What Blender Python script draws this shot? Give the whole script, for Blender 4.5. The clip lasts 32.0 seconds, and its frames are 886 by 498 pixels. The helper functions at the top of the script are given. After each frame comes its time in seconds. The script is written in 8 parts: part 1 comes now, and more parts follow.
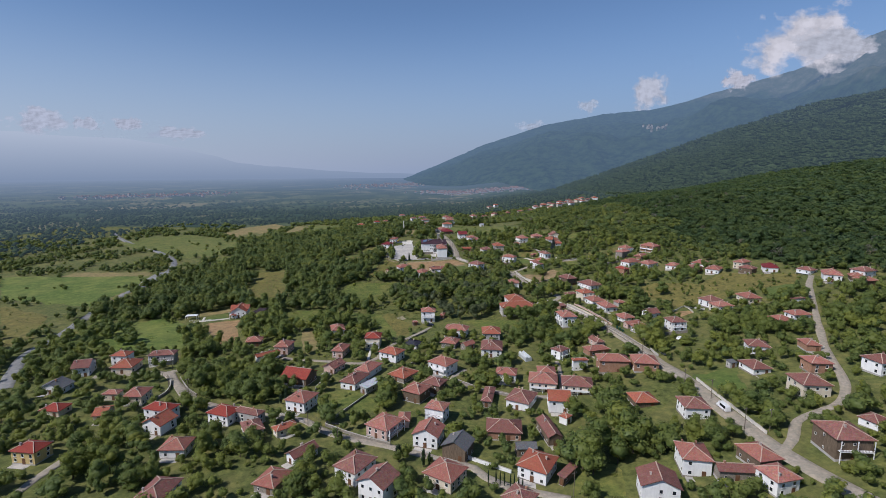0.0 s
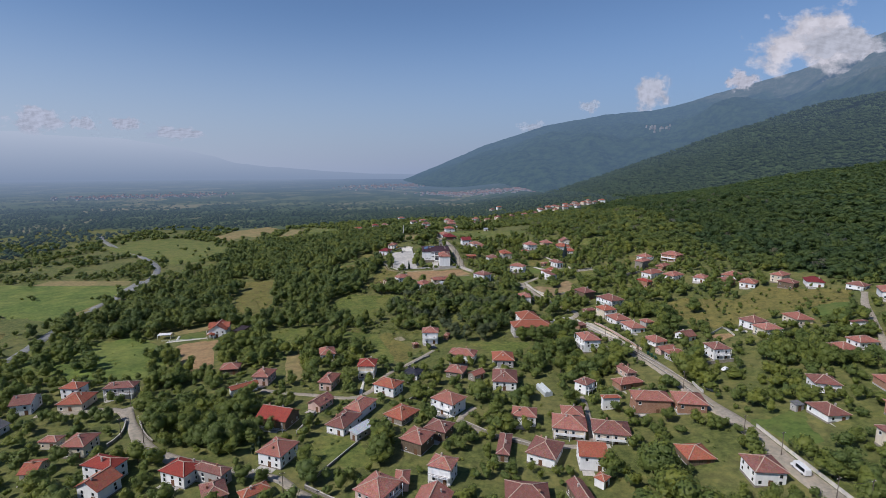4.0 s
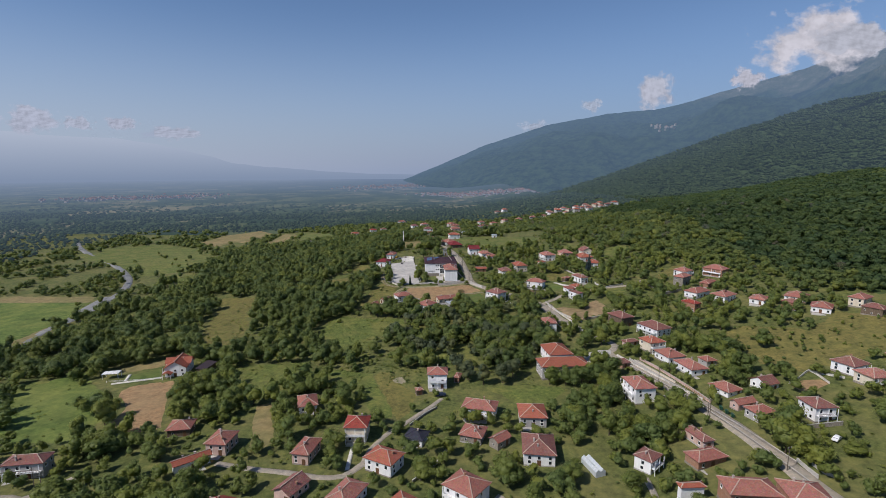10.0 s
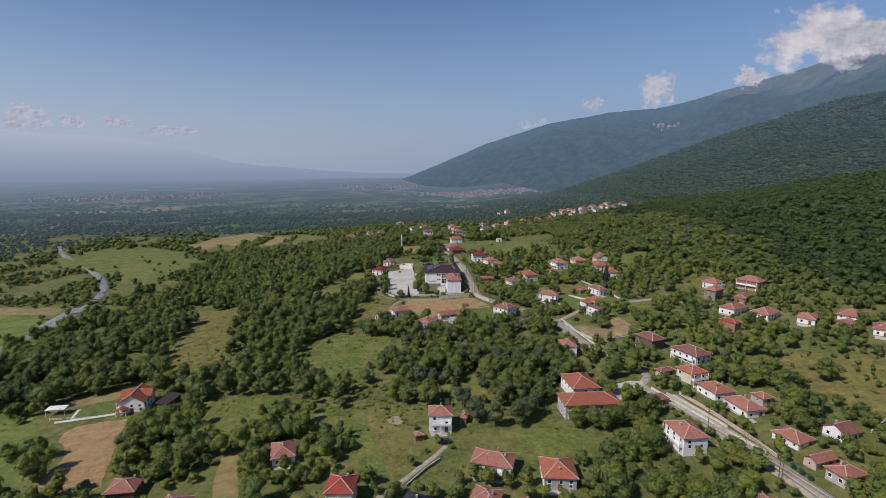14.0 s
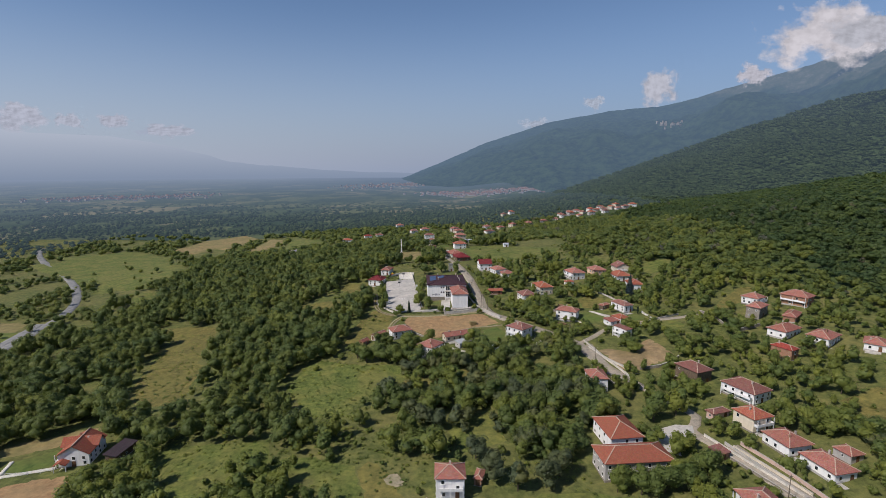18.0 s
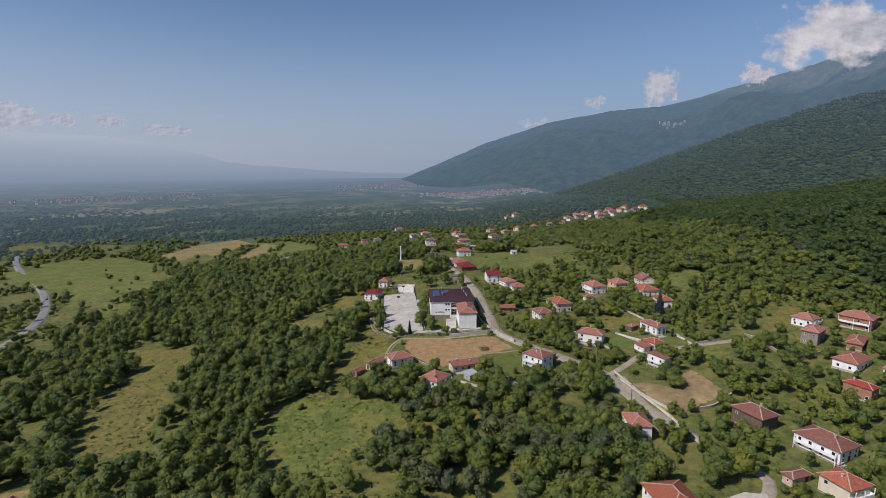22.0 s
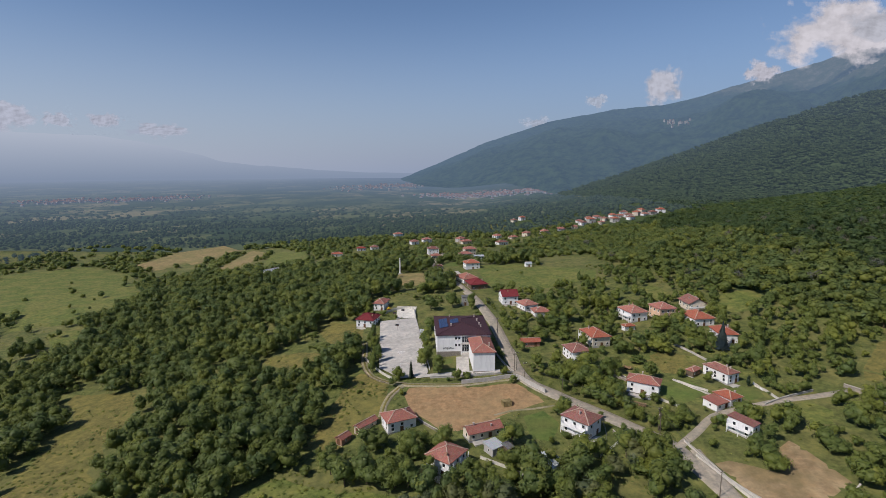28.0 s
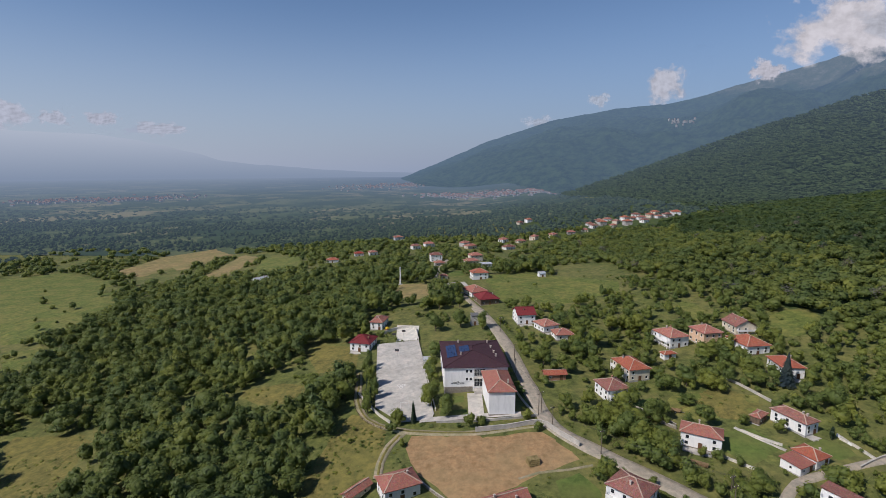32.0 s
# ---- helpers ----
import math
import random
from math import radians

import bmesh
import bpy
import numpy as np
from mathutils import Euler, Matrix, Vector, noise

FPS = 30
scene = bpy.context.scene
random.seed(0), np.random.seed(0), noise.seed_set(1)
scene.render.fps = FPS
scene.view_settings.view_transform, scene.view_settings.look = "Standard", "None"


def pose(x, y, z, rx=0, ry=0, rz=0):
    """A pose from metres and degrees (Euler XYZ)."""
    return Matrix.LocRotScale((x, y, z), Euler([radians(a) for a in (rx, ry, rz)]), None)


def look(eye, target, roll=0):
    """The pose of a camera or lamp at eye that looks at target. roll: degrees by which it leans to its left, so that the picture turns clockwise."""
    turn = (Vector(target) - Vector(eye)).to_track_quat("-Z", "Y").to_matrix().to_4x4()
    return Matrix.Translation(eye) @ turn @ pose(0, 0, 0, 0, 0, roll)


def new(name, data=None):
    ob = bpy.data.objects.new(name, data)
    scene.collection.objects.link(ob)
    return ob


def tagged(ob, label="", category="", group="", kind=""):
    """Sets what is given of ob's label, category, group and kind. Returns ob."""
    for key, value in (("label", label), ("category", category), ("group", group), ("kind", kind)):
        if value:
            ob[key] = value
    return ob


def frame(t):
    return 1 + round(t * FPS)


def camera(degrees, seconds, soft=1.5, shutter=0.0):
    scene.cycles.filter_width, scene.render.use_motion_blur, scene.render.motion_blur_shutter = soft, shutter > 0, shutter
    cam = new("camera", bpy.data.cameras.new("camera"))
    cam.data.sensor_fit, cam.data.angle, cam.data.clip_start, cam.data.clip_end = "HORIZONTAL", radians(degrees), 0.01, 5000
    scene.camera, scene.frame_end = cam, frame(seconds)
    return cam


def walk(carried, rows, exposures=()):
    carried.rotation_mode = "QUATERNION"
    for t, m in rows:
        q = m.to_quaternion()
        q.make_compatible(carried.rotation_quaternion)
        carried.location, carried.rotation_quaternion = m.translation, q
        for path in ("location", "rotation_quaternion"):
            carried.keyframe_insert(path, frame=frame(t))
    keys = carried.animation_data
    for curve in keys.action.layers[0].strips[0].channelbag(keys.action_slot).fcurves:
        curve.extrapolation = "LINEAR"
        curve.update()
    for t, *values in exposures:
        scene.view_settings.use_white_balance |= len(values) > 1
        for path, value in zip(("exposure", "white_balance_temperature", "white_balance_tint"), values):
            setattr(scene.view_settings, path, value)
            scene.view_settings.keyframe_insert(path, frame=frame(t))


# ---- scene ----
cam = camera(82.0, 32.0, soft=0.1)
EYE = 100.8
ROWS = [
    (0.0, 0.00, 0.00, 0.00, 0.00, -9.32, -0.00),
    (0.5, -0.38, 4.72, 0.04, 0.01, -9.29, -0.01),
    (1.0, -0.79, 9.46, 0.14, -0.00, -9.27, -0.00),
    (1.5, -1.05, 14.27, 0.16, 0.01, -9.28, -0.02),
    (2.0, -1.38, 19.11, 0.24, 0.02, -9.27, -0.04),
    (2.5, -1.65, 24.01, 0.26, 0.02, -9.27, -0.05),
    (3.0, -1.91, 28.89, 0.26, 0.01, -9.27, -0.04),
    (3.5, -2.15, 33.76, 0.28, 0.02, -9.26, -0.07),
    (5.5, -3.78, 52.90, -0.24, -0.05, -9.21, -0.13),
    (6.0, -4.21, 57.77, -0.21, -0.04, -9.22, -0.12),
    (6.5, -4.61, 62.73, -0.06, -0.01, -9.24, -0.07),
    (7.0, -5.09, 67.63, -0.07, 0.00, -9.24, -0.07),
    (7.5, -5.61, 72.53, -0.10, -0.01, -9.25, -0.03),
    (8.0, -5.96, 77.40, -0.06, -0.01, -9.25, -0.03),
    (8.5, -6.26, 82.27, 0.05, 0.01, -9.27, -0.01),
    (9.0, -6.59, 87.11, 0.12, 0.01, -9.25, -0.01),
    (9.5, -6.91, 91.92, 0.17, 0.01, -9.25, -0.00),
    (10.0, -7.09, 96.70, 0.18, -0.01, -9.24, -0.02),
    (10.5, -7.36, 101.51, 0.26, -0.03, -9.23, -0.07),
    (11.0, -7.54, 106.35, 0.26, -0.03, -9.24, -0.07),
    (11.5, -7.74, 111.13, 0.21, -0.04, -9.25, -0.08),
    (12.0, -7.95, 115.91, 0.25, -0.03, -9.26, -0.11),
    (12.5, -8.21, 120.69, 0.24, -0.04, -9.29, -0.08),
    (13.0, -8.44, 125.47, 0.27, -0.03, -9.31, -0.10),
    (13.5, -8.70, 130.28, 0.27, -0.03, -9.32, -0.09),
    (14.0, -8.91, 135.16, 0.27, -0.06, -9.34, -0.08),
    (14.5, -9.14, 139.97, 0.28, -0.06, -9.34, -0.10),
    (16.5, -10.72, 159.20, 0.51, -0.13, -9.44, -0.02),
    (17.0, -11.07, 164.04, 0.53, -0.15, -9.43, -0.03),
    (17.5, -11.48, 168.85, 0.59, -0.14, -9.46, 0.01),
    (18.0, -11.95, 173.68, 0.65, -0.13, -9.44, 0.01),
    (18.5, -12.25, 178.46, 0.76, -0.12, -9.44, -0.01),
    (19.0, -12.78, 183.27, 0.61, -0.14, -9.43, 0.00),
    (19.5, -13.19, 188.05, 0.68, -0.14, -9.45, 0.02),
    (20.0, -13.62, 192.82, 0.69, -0.16, -9.45, 0.04),
    (20.5, -14.05, 197.57, 0.75, -0.19, -9.42, 0.02),
    (21.0, -14.43, 202.34, 0.82, -0.18, -9.42, 0.04),
    (21.5, -14.79, 207.09, 0.95, -0.19, -9.41, 0.03),
    (22.0, -15.09, 211.84, 1.00, -0.21, -9.40, 0.00),
    (22.5, -15.39, 216.65, 1.10, -0.22, -9.39, 0.02),
    (23.0, -15.66, 221.40, 1.22, -0.22, -9.38, 0.01),
    (23.5, -16.00, 226.17, 1.35, -0.23, -9.38, 0.00),
    (24.0, -16.35, 230.92, 1.42, -0.23, -9.38, 0.00),
    (24.5, -16.62, 235.67, 1.48, -0.23, -9.39, 0.03),
    (25.0, -16.96, 240.42, 1.49, -0.23, -9.40, 0.08),
    (25.5, -17.30, 245.10, 1.43, -0.25, -9.42, 0.12),
    (27.5, -18.96, 263.93, 1.67, -0.29, -9.46, 0.04),
    (28.0, -19.35, 268.80, 1.62, -0.30, -9.45, 0.07),
    (28.5, -19.76, 273.67, 1.66, -0.30, -9.46, 0.05),
    (29.0, -20.16, 278.51, 1.64, -0.28, -9.47, 0.04),
    (29.5, -20.56, 283.32, 1.62, -0.27, -9.48, 0.03),
    (30.0, -20.90, 288.19, 1.58, -0.27, -9.50, 0.03),
    (30.5, -21.31, 292.99, 1.64, -0.25, -9.52, -0.01),
    (31.0, -21.74, 297.80, 1.59, -0.24, -9.53, -0.01),
    (31.5, -22.08, 302.58, 1.58, -0.26, -9.51, -0.01),
    (32.0, -22.41, 307.39, 1.63, -0.25, -9.52, -0.02),
]
walk(cam, [(t, pose(x, y, EYE + z, 90 + pitch, roll, yaw)) for t, x, y, z, yaw, pitch, roll in ROWS],
     [(0, 0.0, 5980, 14), (7, -0.02, 6080, 14), (12, -0.04, 6220, 14), (18, -0.02, 6420, 14), (25, -0.02, 6420, 14), (32, -0.02, 6320, 14)])

# ---- world and sun ----
SUN_EL, SUN_DIR = radians(47), Vector((-0.86, -0.5, 0)).normalized()
world = bpy.data.worlds.new("world")
scene.world = world
world.use_nodes = True
wn, wl = world.node_tree.nodes, world.node_tree.links
sky = wn.new("ShaderNodeTexSky")
sky.sky_type, sky.sun_disc = "NISHITA", False
sky.sun_elevation, sky.sun_rotation = SUN_EL, math.atan2(SUN_DIR.x, SUN_DIR.y)
sky.altitude, sky.air_density, sky.dust_density, sky.ozone_density = 700, 1.0, 0.1, 4.0
wn["Background"].inputs["Strength"].default_value = 0.092
wl.new(sky.outputs["Color"], wn["Background"].inputs["Color"])
sun_data = bpy.data.lights.new("sun", "SUN")
sun_data.energy, sun_data.angle, sun_data.color = 4.1, radians(0.5), (1.0, 0.94, 0.84)
sun = new("sun", sun_data)
sun.matrix_world = look(Vector((SUN_DIR.x * math.cos(SUN_EL), SUN_DIR.y * math.cos(SUN_EL), math.sin(SUN_EL))) * 400, (0, 0, 0))
scene.view_settings.exposure = 0.0


# ---- materials ----
def material(name, rough=0.8, spec=0.3):
    m = bpy.data.materials.new(name)
    m.use_nodes = True
    b = m.node_tree.nodes["Principled BSDF"]
    b.inputs["Roughness"].default_value = rough
    b.inputs["Specular IOR Level"].default_value = spec
    return m, m.node_tree.nodes, m.node_tree.links, b


def noise_of(nodes, links, vec, scale, detail=4.0, rough=0.6):
    n = nodes.new("ShaderNodeTexNoise")
    n.inputs["Scale"].default_value, n.inputs["Detail"].default_value, n.inputs["Roughness"].default_value = scale, detail, rough
    if vec is not None:
        links.new(vec, n.inputs["Vector"])
    return n.outputs["Fac"]


def ramp_of(nodes, links, fac, stops):
    r = nodes.new("ShaderNodeValToRGB")
    while len(r.color_ramp.elements) < len(stops):
        r.color_ramp.elements.new(0.5)
    for e, (p, c) in zip(r.color_ramp.elements, stops):
        e.position, e.color = p, (*c, 1)
    links.new(fac, r.inputs["Fac"])
    return r.outputs["Color"]


def mix_of(nodes, links, fac, a, b, kind="MIX"):
    n = nodes.new("ShaderNodeMix")
    n.data_type, n.blend_type = "RGBA", kind
    for key, v in (("Factor", fac), ("A", a), ("B", b)):
        slot = [s for s in n.inputs if s.name == key and (key == "Factor" and s.type == "VALUE" or s.type == "RGBA")][0]
        if isinstance(v, (int, float)):
            slot.default_value = v
        elif isinstance(v, tuple):
            slot.default_value = (*v, 1)
        else:
            links.new(v, slot)
    return [s for s in n.outputs if s.type == "RGBA"][0]


def bump_of(nodes, links, height, bsdf, strength=0.4, distance=0.1):
    b = nodes.new("ShaderNodeBump")
    b.inputs["Strength"].default_value, b.inputs["Distance"].default_value = strength, distance
    links.new(height, b.inputs["Height"])
    links.new(b.outputs["Normal"], bsdf.inputs["Normal"])


def position(nodes):
    return nodes.new("ShaderNodeNewGeometry").outputs["Position"]


def surface(name, dark, light, fine, coarse, rough=0.85, bump=0.5, depth=0.15, third=None, spec=0.2, streaks=0.5):
    """A mottled surface: two scales of noise between two or three colours, with relief."""
    m, n, l, b = material(name, rough, spec)
    p = position(n)
    f, c = noise_of(n, l, p, fine, 5, 0.65), noise_of(n, l, p, coarse, 3, 0.55)
    col = ramp_of(n, l, f, [(0.36, dark), (0.64, light)])
    far = third if third else tuple(0.7 * v for v in light)
    col = mix_of(n, l, ramp_of(n, l, c, [(0.42, (0, 0, 0)), (0.62, (1, 1, 1))]), col, far)
    col = mix_of(n, l, 0.35, col, ramp_of(n, l, f, [(0.25, dark), (0.75, light)]))
    mid = noise_of(n, l, p, coarse * 4.3, 6, 0.7)
    col = mix_of(n, l, streaks, col, mix_of(n, l, 1.0, col, ramp_of(n, l, mid, [(0.33, (0.55, 0.6, 0.6)), (0.5, (1, 1, 1)), (0.68, (1.5, 1.38, 1.3))]), "MULTIPLY"))
    l.new(col, b.inputs["Base Color"])
    bump_of(n, l, f, b, bump, depth)
    return m


GRASS = surface("grass", (0.062, 0.078, 0.02), (0.138, 0.15, 0.046), 0.55, 0.06, third=(0.165, 0.152, 0.054), streaks=0.85)
MEADOW = surface("meadow", (0.068, 0.095, 0.02), (0.148, 0.17, 0.044), 0.7, 0.07, third=(0.18, 0.168, 0.05), streaks=0.85)
CROP = surface("green_crop", (0.07, 0.108, 0.022), (0.14, 0.18, 0.042), 0.4, 0.03, third=(0.175, 0.19, 0.05), streaks=0.7)
HAY = surface("hay_meadow", (0.105, 0.095, 0.027), (0.2, 0.17, 0.054), 0.8, 0.06, third=(0.155, 0.145, 0.041), streaks=0.85)
LAWN = surface("lawn", (0.062, 0.098, 0.022), (0.11, 0.15, 0.036), 0.5, 0.07, third=(0.135, 0.142, 0.042))
STRAW = surface("straw_field", (0.2, 0.15, 0.065), (0.29, 0.225, 0.105), 0.3, 0.05, third=(0.17, 0.16, 0.06))
SOIL = surface("soil", (0.235, 0.142, 0.07), (0.345, 0.228, 0.12), 0.6, 0.06, third=(0.3, 0.212, 0.108))
EARTH = surface("excavated_earth", (0.22, 0.15, 0.08), (0.36, 0.265, 0.15), 0.25, 0.07, third=(0.17, 0.13, 0.06))
ASPHALT = surface("worn_asphalt", (0.26, 0.225, 0.18), (0.37, 0.325, 0.265), 0.9, 0.12, third=(0.31, 0.27, 0.205), bump=0.15, depth=0.03)
HIGHWAY = surface("highway_asphalt", (0.17, 0.17, 0.17), (0.23, 0.23, 0.225), 0.7, 0.08, third=(0.27, 0.265, 0.25), bump=0.1, depth=0.03)
TRACK = surface("dirt_track", (0.24, 0.2, 0.13), (0.36, 0.31, 0.22), 0.8, 0.15, third=(0.18, 0.18, 0.09), bump=0.3, depth=0.06)
CONCRETE = surface("concrete", (0.4, 0.375, 0.34), (0.5, 0.47, 0.43), 0.8, 0.09, third=(0.35, 0.33, 0.3), bump=0.1, depth=0.02)
PALE = surface("pale_paving", (0.55, 0.52, 0.46), (0.66, 0.63, 0.57), 1.2, 0.15, third=(0.5, 0.47, 0.41), bump=0.1, depth=0.02)
STONE = surface("rubble_stone", (0.16, 0.14, 0.115), (0.33, 0.3, 0.26), 2.2, 0.5, third=(0.24, 0.21, 0.17), bump=0.7, depth=0.08)


def render_wall(name, colour, stain=0.75):
    """Painted render with streaks and patches of wear."""
    m, n, l, b = material(name, 0.9, 0.15)
    p = position(n)
    mp = n.new("ShaderNodeMapping")
    mp.inputs["Scale"].default_value = (1, 1, 0.25)
    l.new(p, mp.inputs["Vector"])
    streak = noise_of(n, l, mp.outputs["Vector"], 0.8, 5, 0.7)
    grain = noise_of(n, l, p, 6, 3, 0.6)
    dull = tuple(v * stain for v in colour)
    col = ramp_of(n, l, streak, [(0.28, dull), (0.55, colour)])
    l.new(mix_of(n, l, 0.12, col, ramp_of(n, l, grain, [(0.3, dull), (0.7, colour)])), b.inputs["Base Color"])
    bump_of(n, l, grain, b, 0.2, 0.03)
    return m


WALLS = {"white": render_wall("white_render", (0.8, 0.79, 0.78), 0.82), "cream": render_wall("cream_render", (0.66, 0.58, 0.46)),
         "yellow": render_wall("yellow_render", (0.6, 0.45, 0.2)), "pink": render_wall("pink_render", (0.56, 0.4, 0.34)),
         "peach": render_wall("peach_render", (0.68, 0.47, 0.32)), "grey": render_wall("grey_render", (0.42, 0.4, 0.38)),
         "stone": STONE}


def block_wall(name, a, b_, mortar, w, h):
    """Bare blockwork or brick, with its joints."""
    m, n, l, b = material(name, 0.9, 0.1)
    tc = n.new("ShaderNodeTexCoord")
    sep = n.new("ShaderNodeSeparateXYZ")
    l.new(tc.outputs["Object"], sep.inputs[0])
    add = n.new("ShaderNodeMath")
    l.new(sep.outputs["X"], add.inputs[0]), l.new(sep.outputs["Y"], add.inputs[1])
    com = n.new("ShaderNodeCombineXYZ")
    l.new(add.outputs[0], com.inputs["X"]), l.new(sep.outputs["Z"], com.inputs["Y"])
    t = n.new("ShaderNodeTexBrick")
    t.inputs["Scale"].default_value = 1.0
    t.inputs["Brick Width"].default_value, t.inputs["Row Height"].default_value, t.inputs["Mortar Size"].default_value = w, h, 0.018
    t.inputs["Color1"].default_value, t.inputs["Color2"].default_value, t.inputs["Mortar"].default_value = (*a, 1), (*b_, 1), (*mortar, 1)
    l.new(com.outputs[0], t.inputs["Vector"])
    g = noise_of(n, l, position(n), 0.9, 5, 0.7)
    l.new(mix_of(n, l, 0.45, t.outputs["Color"], ramp_of(n, l, g, [(0.3, tuple(v * 0.6 for v in a)), (0.7, tuple(min(1, v * 1.25) for v in b_))])), b.inputs["Base Color"])
    bump_of(n, l, t.outputs["Fac"], b, -0.5, 0.03)
    return m


WALLS["brick"] = block_wall("bare_brick", (0.3, 0.15, 0.09), (0.36, 0.2, 0.13), (0.34, 0.28, 0.23), 0.5, 0.22)


def plank_wall(name, dark, light):
    m, n, l, b = material(name, 0.85, 0.15)
    p = position(n)
    mp = n.new("ShaderNodeMapping")
    mp.inputs["Scale"].default_value = (3, 3, 0.3)
    l.new(p, mp.inputs["Vector"])
    g = noise_of(n, l, mp.outputs["Vector"], 1.6, 6, 0.7)
    l.new(ramp_of(n, l, g, [(0.25, dark), (0.7, light)]), b.inputs["Base Color"])
    bump_of(n, l, g, b, 0.6, 0.06)
    return m


WALLS["timber"] = plank_wall("weathered_boards", (0.07, 0.05, 0.035), (0.2, 0.15, 0.105))
WOOD = plank_wall("dark_wood", (0.05, 0.032, 0.02), (0.13, 0.085, 0.055))


def tile_roof(name, a, b_, wear, rough=0.8):
    """Clay tiles in courses: rows by height, each roof and patch of its own shade, lichen and replaced tiles."""
    m, n, l, b = material(name, rough, 0.2)
    tc = n.new("ShaderNodeTexCoord")
    p = position(n)
    sep = n.new("ShaderNodeSeparateXYZ")
    l.new(tc.outputs["Object"], sep.inputs[0])
    wv = n.new("ShaderNodeMath")
    wv.operation = "MULTIPLY"
    wv.inputs[1].default_value = 6.5
    l.new(sep.outputs["Z"], wv.inputs[0])
    fr = n.new("ShaderNodeMath")
    fr.operation = "FRACT"
    l.new(wv.outputs[0], fr.inputs[0])
    v = n.new("ShaderNodeTexVoronoi")
    v.inputs["Scale"].default_value = 2.6
    l.new(p, v.inputs["Vector"])
    patch = noise_of(n, l, p, 0.55, 7, 0.78)
    fine = noise_of(n, l, p, 3.2, 4, 0.7)
    rnd = n.new("ShaderNodeObjectInfo").outputs["Random"]
    col = ramp_of(n, l, patch, [(0.36, a), (0.62, b_)])
    col = mix_of(n, l, 0.5, col, ramp_of(n, l, fine, [(0.32, tuple(q * 0.5 for q in a)), (0.68, tuple(min(1, q * 1.25) for q in b_))]))
    col = mix_of(n, l, 0.32, col, mix_of(n, l, 1.0, col, v.outputs["Color"], "MULTIPLY"))
    col = mix_of(n, l, ramp_of(n, l, noise_of(n, l, p, 0.9, 6, 0.75), [(0.53, (0, 0, 0)), (0.7, (0.65, 0.65, 0.65))]), col, wear)
    col = mix_of(n, l, ramp_of(n, l, rnd, [(0.0, (0, 0, 0)), (1.0, (0.55, 0.55, 0.55))]), col, tuple(q * 0.72 for q in a))
    l.new(col, b.inputs["Base Color"])
    bump_of(n, l, fr.outputs[0], b, 0.6, 0.06)
    return m


ROOFS = {"rust": tile_roof("rust_tiles", (0.32, 0.116, 0.086), (0.5, 0.22, 0.17), (0.44, 0.33, 0.265)),
         "brown": tile_roof("brown_tiles", (0.2, 0.082, 0.066), (0.37, 0.17, 0.138), (0.32, 0.25, 0.21)),
         "orange": tile_roof("orange_tiles", (0.36, 0.1, 0.06), (0.46, 0.16, 0.1), (0.38, 0.21, 0.15)),
         "red": tile_roof("red_tiles", (0.3, 0.05, 0.036), (0.39, 0.085, 0.06), (0.28, 0.09, 0.07)),
         "crimson": tile_roof("crimson_sheet", (0.2, 0.03, 0.036), (0.27, 0.05, 0.052), (0.22, 0.07, 0.07)),
         "hall": tile_roof("hall_tiles", (0.33, 0.1, 0.06), (0.42, 0.15, 0.095), (0.33, 0.18, 0.13)),
         "slate": tile_roof("grey_sheet", (0.14, 0.14, 0.145), (0.21, 0.21, 0.215), (0.27, 0.27, 0.27)),
         "navy": tile_roof("dark_blue_tiles", (0.035, 0.036, 0.05), (0.055, 0.057, 0.075), (0.07, 0.07, 0.085)),
         "plum": tile_roof("plum_sheet", (0.055, 0.04, 0.045), (0.085, 0.062, 0.07), (0.1, 0.08, 0.085)),
         "school": tile_roof("aubergine_tiles", (0.062, 0.03, 0.038), (0.09, 0.045, 0.055), (0.1, 0.06, 0.07)),
         "tin": tile_roof("zinc_sheet", (0.45, 0.47, 0.5), (0.58, 0.6, 0.63), (0.4, 0.4, 0.41), 0.45)}
CAP = surface("mortar_ridge", (0.38, 0.27, 0.21), (0.52, 0.4, 0.32), 2.0, 0.4, bump=0.3, depth=0.03)
PLASTER = surface("chimney_plaster", (0.35, 0.28, 0.24), (0.55, 0.48, 0.43), 2.0, 0.5, bump=0.3, depth=0.03)
TRIM = surface("white_paint", (0.7, 0.69, 0.67), (0.8, 0.79, 0.77), 3, 0.5, bump=0.05, depth=0.01)
METAL = material("grey_metal", 0.4, 0.5)[0]
METAL.node_tree.nodes["Principled BSDF"].inputs["Base Color"].default_value = (0.3, 0.31, 0.32, 1)
METAL.node_tree.nodes["Principled BSDF"].inputs["Metallic"].default_value = 0.8
GLASS = material("window_glass", 0.08, 0.6)[0]
GLASS.node_tree.nodes["Principled BSDF"].inputs["Base Color"].default_value = (0.02, 0.024, 0.03, 1)


def plain(name, colour, rough=0.5, metallic=0.0):
    m, n, l, b = material(name, rough, 0.4)
    f = noise_of(n, l, position(n), 2.5, 4, 0.6)
    l.new(ramp_of(n, l, f, [(0.3, tuple(v * 0.85 for v in colour)), (0.7, colour)]), b.inputs["Base Color"])
    b.inputs["Metallic"].default_value = metallic
    return m


